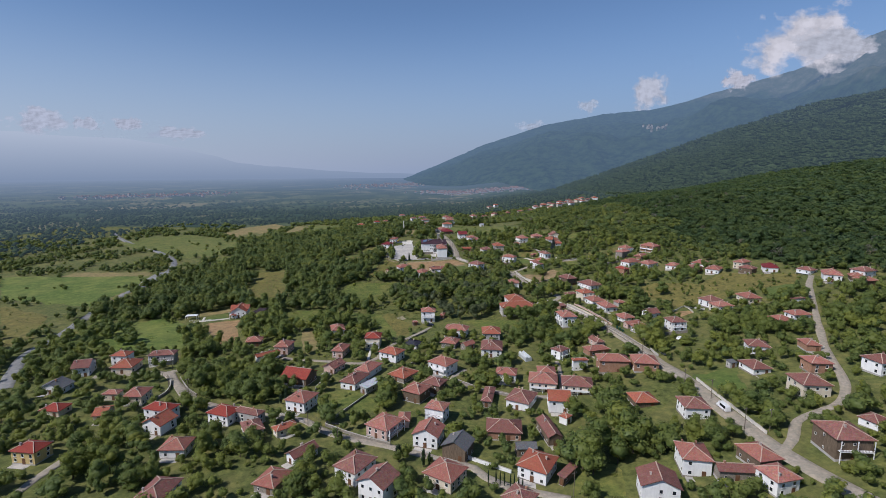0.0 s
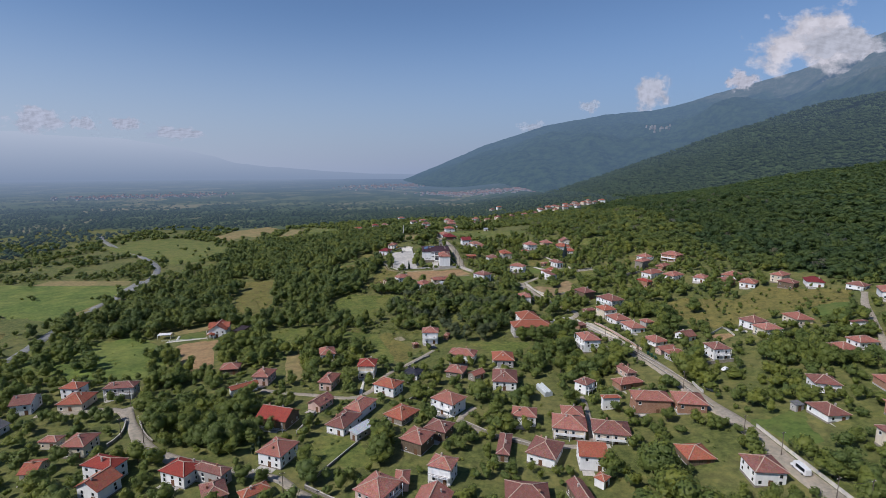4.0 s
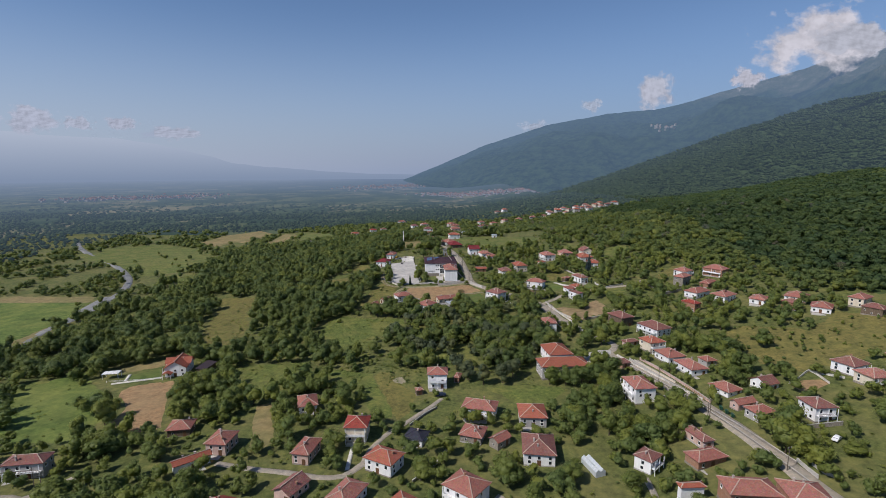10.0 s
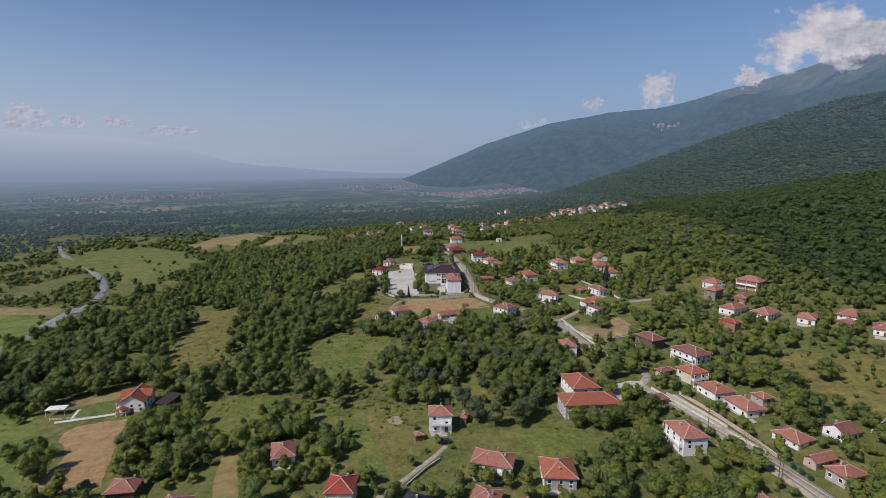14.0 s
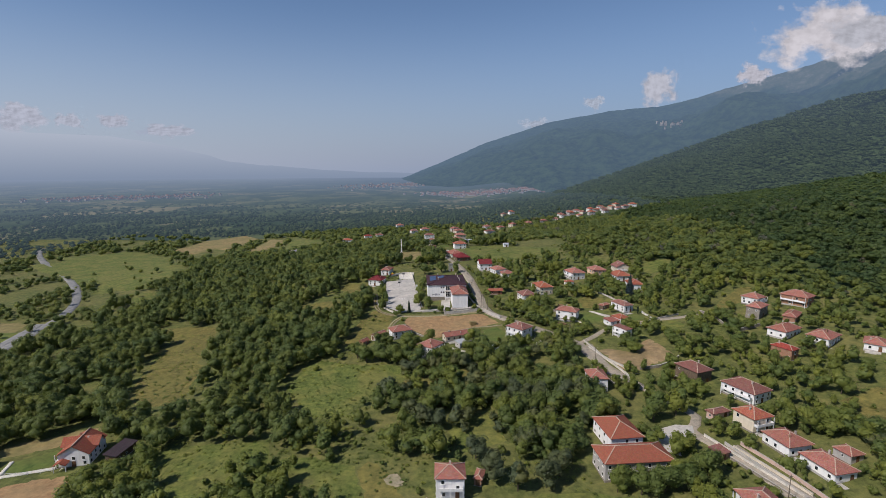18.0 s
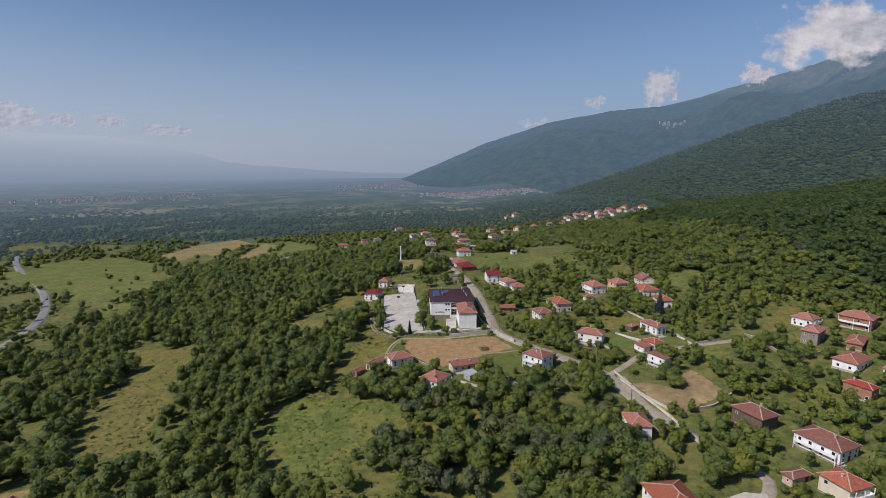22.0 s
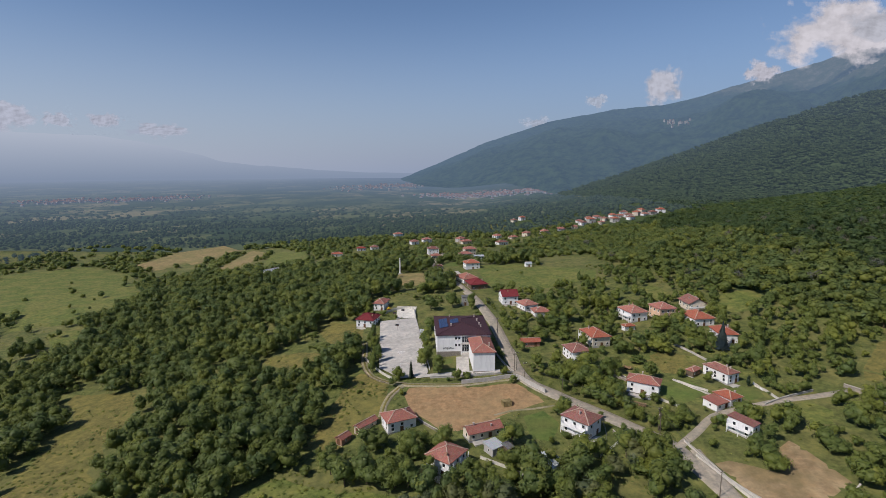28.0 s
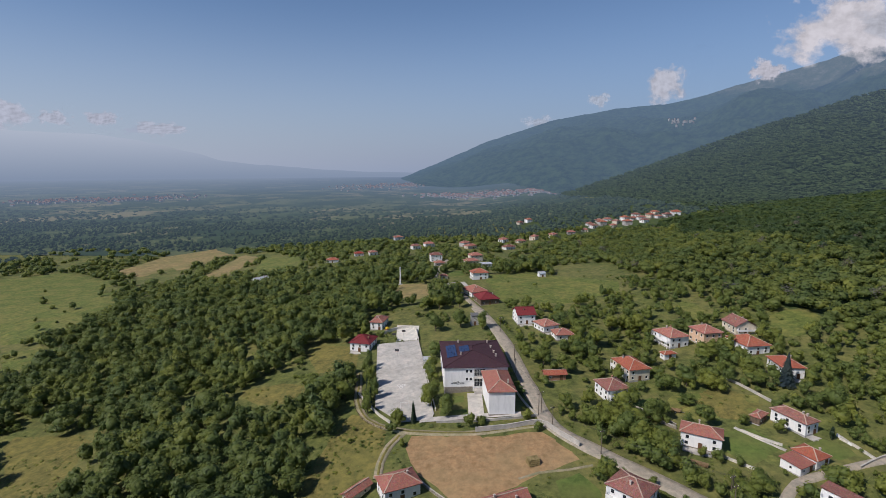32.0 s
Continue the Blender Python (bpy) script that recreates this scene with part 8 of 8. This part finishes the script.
tree("tree", 36.5, 464.6, 7.9, 9.0)
tree("tree", 42.6, 467.0, 8.8, 9.0)
tree("tree", 34.1, 468.5, 7.2, 9.0)
tree("tree", 49.6, 469.6, 8.1, 9.0)
tree("tree", 79.2, 489.1, 8.9, 8.8)
tree("tree", 72.2, 491.9, 8.1, 8.7)
tree("tree", 81.5, 487.0, 6.2, 7.8)
tree("tree", 66.5, 479.9, 4.3, 6.4)
tree("tree", 68.4, 472.4, 4.1, 5.4)
tree("tree", 97.8, 496.7, 7.3, 9.0)
tree("tree", 96.9, 488.0, 6.2, 9.0)
tree("tree", 69.3, 548.6, 10.0, 9.0)
tree("tree", 74.3, 544.5, 10.0, 9.0)
tree("tree", 62.2, 550.2, 9.1, 9.0)
tree("tree", 91.6, 511.6, 7.8, 9.0)
tree("tree", 96.5, 508.6, 6.8, 9.0)
tree("tree", 64.3, 491.5, 6.3, 8.6)
tree("tree", 21.4, 513.7, 10.0, 9.0)
tree("tree", -23.2, 595.2, 10.0, 9.0)
tree("tree", -11.5, 596.6, 9.3, 9.0)
tree("tree", -31.0, 597.4, 9.4, 9.0)
tree("tree", 44.0, 541.7, 8.8, 9.0)
tree("tree", 38.9, 556.6, 8.2, 9.0)
tree("tree", 49.3, 531.0, 10.0, 9.0)
tree("tree", 38.1, 519.4, 8.1, 9.0)
tree("tree", -18.4, 422.9, 10.0, 9.0)
tree("tree", -29.3, 421.8, 10.0, 9.0)
tree("tree", 4.3, 424.3, 10.0, 9.0)
tree("tree", -29.1, 407.2, 9.3, 8.0)
tree("tree", -16.0, 404.1, 7.1, 7.9)
tree("tree", -8.0, 406.3, 5.7, 5.1)
tree("tree", -33.1, 407.6, 10.0, 9.0)
tree("tree", -42.1, 410.5, 10.0, 9.0)
tree("tree", -48.8, 410.3, 10.0, 9.0)
tree("tree", -25.1, 428.4, 4.8, 6.4)
tree("tree", -9.7, 411.3, 5.9, 5.9)
tree("tree", 1.0, 400.5, 3.9, 6.4)
tree("tree", -54.1, 416.1, 9.1, 9.0)
tree("bush", -26.4, 421.5, 4.7, 6.2)
tree("tree", 25.2, 439.7, 7.6, 6.9)
tree("tree", 61.4, 433.2, 5.8, 8.0)
tree("tree", 66.1, 435.1, 6.6, 8.1)
tree("tree", 39.4, 416.9, 9.8, 9.0)
tree("tree", 45.7, 416.7, 10.0, 9.0)
tree("tree", 46.5, 451.0, 8.9, 9.0)
tree("tree", 41.2, 456.0, 9.1, 9.0)
tree("tree", 37.5, 461.3, 9.4, 9.0)
tree("tree", 14.5, 399.7, 8.6, 9.0)
tree("tree", 25.0, 399.3, 8.6, 9.0)
tree("tree", 41.8, 408.5, 5.8, 9.0)
tree("tree", 48.4, 408.4, 8.6, 9.0)
tree("thuja", 14.3, 146.8, 5.7, 0.9)
tree("thuja", 16.7, 146.7, 5.3, 0.9)
tree("thuja", 18.0, 146.4, 5.3, 0.9)
tree("thuja", 19.3, 146.0, 5.1, 0.9)
tree("thuja", 21.1, 145.5, 4.8, 0.9)
tree("thuja", 22.3, 145.2, 4.8, 0.9)
tree("thuja", 23.6, 144.9, 4.7, 0.9)
tree("thuja", 24.8, 144.6, 4.1, 0.9)
tree("thuja", -15.4, 161.5, 6.8, 4.1)
tree("thuja", -6.6, 158.2, 6.9, 2.8)
tree("thuja", -4.6, 158.7, 5.3, 2.0)
tree("thuja", -68.3, 208.1, 6.2, 2.5)
tree("thuja", -69.8, 205.8, 4.6, 2.5)
tree("thuja", 99.5, 453.9, 4.7, 2.6)
tree("blue_spruce", 106.6, 486.6, 13.5, 12.5)
tree("tree", 41.0, 313.0, 8.5, 8.0)
tree("tree", 47.5, 311.5, 9.0, 9.0)
tree("tree", 55.0, 312.0, 9.5, 10.0)
tree("tree", 62.0, 312.5, 9.0, 10.0)
tree("tree", 70.0, 317.0, 10.0, 10.0)
tree("tree", 76.0, 352.0, 11.0, 10.0)
tree("tree", 71.0, 357.0, 10.0, 9.0)
tree("tree", 103.5, 248.6, 12, 13)
tree("tree", 111.7, 258.9, 11, 11)
tree("tree", 107.0, 246.1, 10, 11)
tree("tree", 119.6, 306.5, 11, 12)
tree("tree", 126.1, 323.9, 10, 11)


# ---- woods and gardens ----
rng = np.random.default_rng(11)


def near_wood():
    x, y = scatter(-260, 75, 332, 720, 6.2, rng)
    dense = ((x < -38) & (y > 340)) | ((x > -45) & (x < 52) & (y > 322) & (y < 415)) | ((x < 4) & (y > 560)) | ((y > 610) & (x < 60))
    gap = fbm(x, y, 26, 3.0) > 0.36
    keep = dense & ~gap & free_land(x, y) & ~((x > -62) & (x < 15) & (y > 436) & (y < 600)) & ((x > -245 + (y - 340) * 0.05) | (fbm(x, y, 40, 8) > 0.0))
    return x[keep], y[keep]


x, y = near_wood()
rim = meadow_rim(x, y, 13)
keep = ~rim | (rng.uniform(0, 1, len(x)) < 0.45)
x, y, rim = x[keep], y[keep], rim[keep]
k = len(x)
h = rng.uniform(6.5, 12.5, k) * (1 + 0.25 * fbm(x, y, 45, 1.0)) * np.where(rim, 0.42, 1.0)
w = h * rng.uniform(0.8, 1.2, k)
for name, label, part_of, crowns in (("ravine_wood", "dense green broadleaf woodland in the ravine", (y >= 450) & (y < 590), WOOD_CROWNS), ("ravine_thicket", "leafy thicket of young trees below the meadows", y < 450, CLOSE_CROWNS), ("ravine_wood_beyond", "green woodland past the school yard", y >= 590, MID_CROWNS)):
    wood(name, label, x[part_of], y[part_of], h[part_of], w[part_of], crowns, WOODLEAF, rng)

def crest_line(y):
    return np.interp(y, [-400, 300, 600, 800, 1000, 1300, 1600, 2200], [640, 620, 560, 500, 470, 420, 380, 340])


x, y = scatter(85, 345, 100, 960, 6.6, rng)
keep = (x > edge_x(y) + 6 * fbm(x, y, 20, 5)) & free_land(x, y) & (fbm(x, y, 30, 2.0) < 0.75)
x, y = x[keep], y[keep]
k = len(x)
h = rng.uniform(5.5, 10.5, k) * (1 + 0.35 * fbm(x, y, 60, 1.0))
dry = rng.uniform(0, 1, k) < 0.025 + 0.1 * (fbm(x, y, 35, 40.0) > 0.35)
for name, label, part_of, mat in (("hillside_wood", "mixed deciduous wood on the lower mountain side", ~dry & (x < 235 + 25 * fbm(x, y, 50, 70.0)), WOODLEAF), ("darker_hillside_wood", "thick dark deciduous forest on the mountain side", ~dry & (x >= 235 + 25 * fbm(x, y, 50, 70.0)), FORESTLEAF)):
    wood(name, label, x[part_of], y[part_of], h[part_of], h[part_of] * rng.uniform(1.0, 1.4, part_of.sum()), MID_CROWNS, mat, rng)
wood("dry_trees", "grey half-dead trees scattered in the hillside forest", x[dry], y[dry], h[dry], h[dry] * rng.uniform(0.7, 1.0, dry.sum()), LOOSE_CROWNS, DRYLEAF, rng)
x, y = scatter(345, 690, 60, 1600, 8.4, rng)
keep = x < crest_line(y) + 45
x, y = x[keep], y[keep]
k = len(x)
h = rng.uniform(7.5, 12, k)
w = h * rng.uniform(1.25, 1.75, k)
near = y < 1000
wood("higher_hillside_wood", "closed forest canopy higher on the slope", x[near], y[near], h[near], w[near], FAR_CROWNS, FORESTLEAF, rng, 1.0)
tagged(wood("backdrop_hill_forest", "far forest canopy on the hill end, light haze painted in", x[~near], y[~near], h[~near], w[~near], FAR_CROWNS, SPUR_WOOD, rng, 1.0), category="backdrop", kind="structure")


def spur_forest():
    """Crowns all over the far spur."""
    q, s = scatter(0.17, 1.12, 0.005, 0.94, 0.0095, rng)
    s = np.maximum(s, 0)
    x, y, z = spur_point(q, s)
    ok = rng.uniform(0, 1, len(x)) < 0.9
    V, F, n = [], [], 0
    for a, b, c in zip(x[ok], y[ok], z[ok]):
        v, f = TINY_CROWNS[int(a * 7 + b) % len(TINY_CROWNS)]
        g = rng.uniform(0.75, 1.3)
        V.append(v * np.array([30 * g, 30 * g, 16 * g]) + np.array([a, b, c - 3])), F.append(f + n)
        n += len(v)
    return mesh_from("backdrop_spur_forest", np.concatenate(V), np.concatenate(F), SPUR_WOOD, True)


backdrop("backdrop_spur_forest", spur_forest(), "far forest canopy on the spur, haze painted in")

# the country beyond the school
x, y = scatter(-520, 440, 720, 1300, 8.6, rng)
n1 = fbm(x, y, 70, 4.0)
belt = np.abs(fbm(x, y, 60, 21.0)) < 0.045
lone = rng.uniform(0, 1, len(x)) < 0.07
clump = np.where(x < -170, (n1 > -0.08) | belt, (n1 > -0.32) | belt)
keep = (clump | lone) & free_land(x, y) & ~((y < 960) & (x > edge_x(y)))
x, y = x[keep], y[keep]
k = len(x)
h = rng.uniform(4.5, 11, k)
w = h * rng.uniform(0.95, 1.4, k)
near = y < 980
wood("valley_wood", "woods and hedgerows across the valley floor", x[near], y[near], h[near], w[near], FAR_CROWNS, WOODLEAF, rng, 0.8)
tagged(wood("backdrop_valley_wood", "far woods and hedgerows on the valley floor, light haze painted in", x[~near], y[~near], h[~near], w[~near], TINY_CROWNS, FAR_WOOD, rng, 0.8), category="backdrop", kind="structure")

# hedges and clumps over the western plain, and lone bushes in its fields
x, y = scatter(-640, -170, 200, 760, 6.4, rng)
n1, n2 = fbm(x, y, 46, 6.0), np.abs(fbm(x, y, 80, 7.0))
out = free_land(x, y)
lone = (rng.uniform(0, 1, len(x)) < 0.05) & (fbm(x, y, 30, 17.0) > -0.1)
keep = (x < -205) & ((((n1 > 0.16) | (n2 < 0.07)) & out) | lone)
x, y = x[keep], y[keep]
k = len(x)
h = rng.uniform(3, 9, k)
w = h * rng.uniform(0.85, 1.3, k)
for name, label, part_of, crowns in (("plain_hedgerows", "scattered hedges and small copses on the plain", x > -330, MID_CROWNS), ("outer_hedgerows", "hedges and trees between far pastures", x <= -330, FAR_CROWNS)):
    wood(name, label, x[part_of], y[part_of], h[part_of], w[part_of], crowns, WOODLEAF, rng)
x, y = scatter(-1300, -520, 350, 1300, 12, rng)
keep = (fbm(x, y, 90, 9.0) > -0.24) | (rng.uniform(0, 1, len(x)) < 0.1)
x, y = x[keep], y[keep]
k = len(x)
h = rng.uniform(5, 10, k)
tagged(wood("backdrop_hedgerows", "far hedges and woods on the plain, light haze painted in", x, y, h, h * rng.uniform(1.0, 1.7, k), TINY_CROWNS, FAR_WOOD, rng, 0.8), category="backdrop", kind="structure")
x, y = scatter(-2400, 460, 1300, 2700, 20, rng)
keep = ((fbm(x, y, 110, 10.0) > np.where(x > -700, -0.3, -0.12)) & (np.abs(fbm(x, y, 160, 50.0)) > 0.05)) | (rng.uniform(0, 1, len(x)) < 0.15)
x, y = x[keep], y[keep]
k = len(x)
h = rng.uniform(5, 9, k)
tagged(wood("backdrop_woods", "far dark woodland on the valley floor, haze painted in", x, y, h, h * rng.uniform(1.6, 2.8, k), TINY_CROWNS, FAR_WOOD, rng, 0.8), category="backdrop", kind="structure")

# gardens of the village: trees that stand alone, then the rest, then undergrowth
x, y = scatter(-235, 262, 88, 345, 5.6, rng)
n1 = fbm(x, y, 19, 12.0)
keep = free_land(x, y) & (n1 > np.where(x > 130, -0.3, np.where(x < -85, -0.4, -0.22))) & ~((x > -60) & (x < 45) & (y > 292))
x, y, n1 = x[keep], y[keep], n1[keep]
k = len(x)
h = rng.uniform(2.6, 7.0, k) + np.clip(n1, 0, 1) * 4.5
mine = rng.permutation(k)
for i in mine[:52]:
    tree("tree" if h[i] > 4.2 else "bush", round(float(x[i]), 1), round(float(y[i]), 1), float(h[i]), float(h[i]) * 0.95)
rest = mine[52:]
for name, label, pick, crowns in (("garden_trees", "fruit trees between the village houses", rest[h[rest] > 5.2], WOOD_CROWNS), ("garden_shrubs", "shrubs and young trees in the gardens", rest[h[rest] <= 5.2], MID_CROWNS)):
    wood(name, label, x[pick], y[pick], h[pick], h[pick] * rng.uniform(0.85, 1.25, len(pick)), crowns, LEAF, rng)
# thickets that have grown up between the gardens
THICKETS = [[(-188, 331), (-192, 348), (-162, 322), (-150, 303), (-143, 288), (-148, 283)],
            [(-217, 280), (-252, 332), (-210, 335), (-178, 281)],
            [(-120, 225), (-132, 252), (-138, 278), (-125, 277), (-103, 257), (-86, 260), (-75, 225), (-73, 203), (-91, 214), (-98, 210), (-110, 220)],
            [(-143, 263), (-142, 291), (-105, 253), (-84, 253), (-72, 223), (-74, 214), (-100, 214), (-120, 226)],
            [(-132, 318), (-114, 340), (-88, 294), (-97, 283), (-116, 290)],
            [(42, 298), (69, 308), (83, 273), (77, 262), (47, 270)],
            [(104, 311), (130, 325), (116, 263), (100, 255)],
            [(-89, 322), (-51, 341), (-42, 304), (-55, 286), (-71, 279)],
            [(113, 189), (139, 189), (124, 169), (110, 173)],
            [(193, 252), (237, 266), (195, 215), (180, 223)],
            [(144, 276), (197, 271), (175, 234), (144, 242)],
            [(-239, 261), (-252, 301), (-204, 298), (-182, 258), (-189, 235), (-206, 223)],
            [(-138, 256), (-130, 292), (-90, 214), (-102, 204)],
            [(-34, 352), (-15, 371), (42, 382), (30, 323), (4, 320), (-3, 343)],
            [(42, 288), (56, 307), (91, 290), (85, 276), (63, 276)],
            [(-80, 297), (-74, 314), (-46, 329), (-42, 305), (-52, 280), (-70, 278)],
            [(10, 381), (44, 404), (47, 371), (40, 342), (24, 323), (2, 324), (3, 350)],
            [(-43, 383), (-20, 402), (32, 406), (47, 380), (37, 356), (-29, 360)],
            [(26, 484), (48, 458), (59, 432), (42, 404), (19, 412), (43, 439)],
            [(27, 470), (41, 475), (51, 462), (47, 455), (32, 460)]]
x, y = scatter(-260, 230, 95, 480, 4.6, rng)
keep = np.zeros(x.shape, bool)
for p in THICKETS:
    keep |= in_poly(x, y, np.array(p))
keep &= ~((x > -40) & (x < 22) & (y > 312) & (y < 345))
hold, BLOCKED_POLY = BLOCKED_POLY, PAVED
keep &= free_land(x, y) & free_land(x, y + 6) & (rng.uniform(0, 1, len(x)) < 0.48)
BLOCKED_POLY = hold
x, y = x[keep], y[keep]
k = len(x)
h = rng.uniform(3.2, 9.5, k)
grey = (x > -40) & (y > 318) & (y < 412) & (fbm(x, y, 22, 60.0) > -0.1)
w = h * rng.uniform(0.9, 1.25, k)
wood("garden_thicket", "overgrown leafy thicket between gardens", x[~grey], y[~grey], h[~grey], w[~grey], WOOD_CROWNS, LEAF, rng)
wood("willow_thicket", "grey-green willows and alders by the stream", x[grey], y[grey], h[grey] * 1.15, w[grey] * 1.1, WOOD_CROWNS, WILLOW, rng)
# young fruit trees in rows on the hill meadows
x, y = scatter(134, 235, 296, 358, 5.2, rng)
keep = np.zeros(x.shape, bool)
for p in ([(155, 354), (172, 343), (180, 332), (200, 356), (234, 324), (220, 307), (188, 308), (152, 297), (140, 296), (134, 350)],):
    keep |= in_poly(x, y, np.array(p))
keep &= rng.uniform(0, 1, len(x)) < 0.5
x, y = x[keep], y[keep]
k = len(x)
h = rng.uniform(1.4, 3.4, k)
wood("young_orchard", "small round fruit trees in rows on the hill meadow", x, y, h, h * rng.uniform(0.8, 1.1, k), MID_CROWNS, LEAF, rng)
x, y = scatter(18, 215, 330, 640, 6.2, rng)
keep = free_land(x, y) & (x < edge_x(y)) & (fbm(x, y, 20, 13.0) > -0.3) & ~((y < 420) & (x < 55))
x, y = x[keep], y[keep]
k = len(x)
h = rng.uniform(2.8, 8.5, k)
mine = rng.permutation(k)
for i in mine[:28]:
    tree("tree" if h[i] > 4 else "bush", round(float(x[i]), 1), round(float(y[i]), 1), float(h[i]), float(h[i]) * 0.95)
rest = mine[28:]
wood("orchard_trees", "orchard trees and hedges of the upper village", x[rest], y[rest], h[rest], h[rest] * rng.uniform(0.85, 1.2, len(rest)), WOOD_CROWNS, LEAF, rng)
# bushes that have sprung up in the meadows, and trees along the road sides
x, y = scatter(-260, 215, 300, 660, 4.4, rng)
open_field = np.zeros(x.shape, bool)
for p in BLOCKED_POLY:
    open_field |= in_poly(x, y, p)
hold, BLOCKED_POLY = BLOCKED_POLY, PAVED
keep = free_land(x, y) & (fbm(x, y, 16, 25.0) > 0.24) & (rng.uniform(0, 1, len(x)) < np.where(open_field, 0.05, 0.8))
BLOCKED_POLY = hold
x, y = x[keep], y[keep]
k = len(x)
h = rng.uniform(1.2, 4.6, k)
wood("meadow_bushes", "bushes and saplings growing over the meadows", x, y, h, h * rng.uniform(0.9, 1.5, k), MID_CROWNS, LEAF, rng)
x, y = [], []
for line, half in BLOCKED_LINE:
    if line[:, 0].min() < -120 or line[:, 1].max() > 640:
        continue
    for i in range(0, len(line) - 1):
        d = (line[i + 1] - line[i]) / max(0.1, float(np.linalg.norm(line[i + 1] - line[i])))
        for side in (-1, 1):
            if noise.noise((line[i][0] / 14, line[i][1] / 14, side * 3.0)) > 0.02:
                o = side * (half + rng.uniform(1.2, 2.8))
                x.append(line[i][0] + d[1] * o), y.append(line[i][1] - d[0] * o)
x, y = np.array(x), np.array(y)
keep = free_land(x, y)
x, y = x[keep], y[keep]
k = len(x)
h = rng.uniform(1.6, 6.5, k)
wood("roadside_trees", "hedges and trees along the lanes", x, y, h, h * rng.uniform(0.75, 1.1, k), MID_CROWNS, LEAF, rng)
# tufts, brambles and weeds on open ground
x, y = scatter(-330, 262, 90, 680, 4.6, rng)
hold, BLOCKED_POLY = BLOCKED_POLY, PAVED
keep = free_land(x, y) & (fbm(x, y, 14, 15.0) > 0.02)
BLOCKED_POLY = hold
x, y = x[keep], y[keep]
k = len(x)
h = rng.uniform(0.35, 1.5, k)
wood("undergrowth", "tufts of tall grass, brambles and low weeds", x, y, h, h * rng.uniform(1.2, 2.2, k), TUFTS, TUFT, rng, 0.1)
# deep grass and herbs over the meadows below the school
x, y = scatter(-175, 62, 318, 478, 2.3, rng)
hold, BLOCKED_POLY = BLOCKED_POLY, PAVED
keep = free_land(x, y) & (fbm(x, y, 11, 31.0) > -0.12)
BLOCKED_POLY = hold
x, y = x[keep], y[keep]
k = len(x)
h = rng.uniform(0.3, 0.8, k)
wood("meadow_herbs", "deep rough grass and herbs in the meadows", x, y, h, h * rng.uniform(2.0, 3.6, k), TUFTS, TUFT, rng, 0.1)
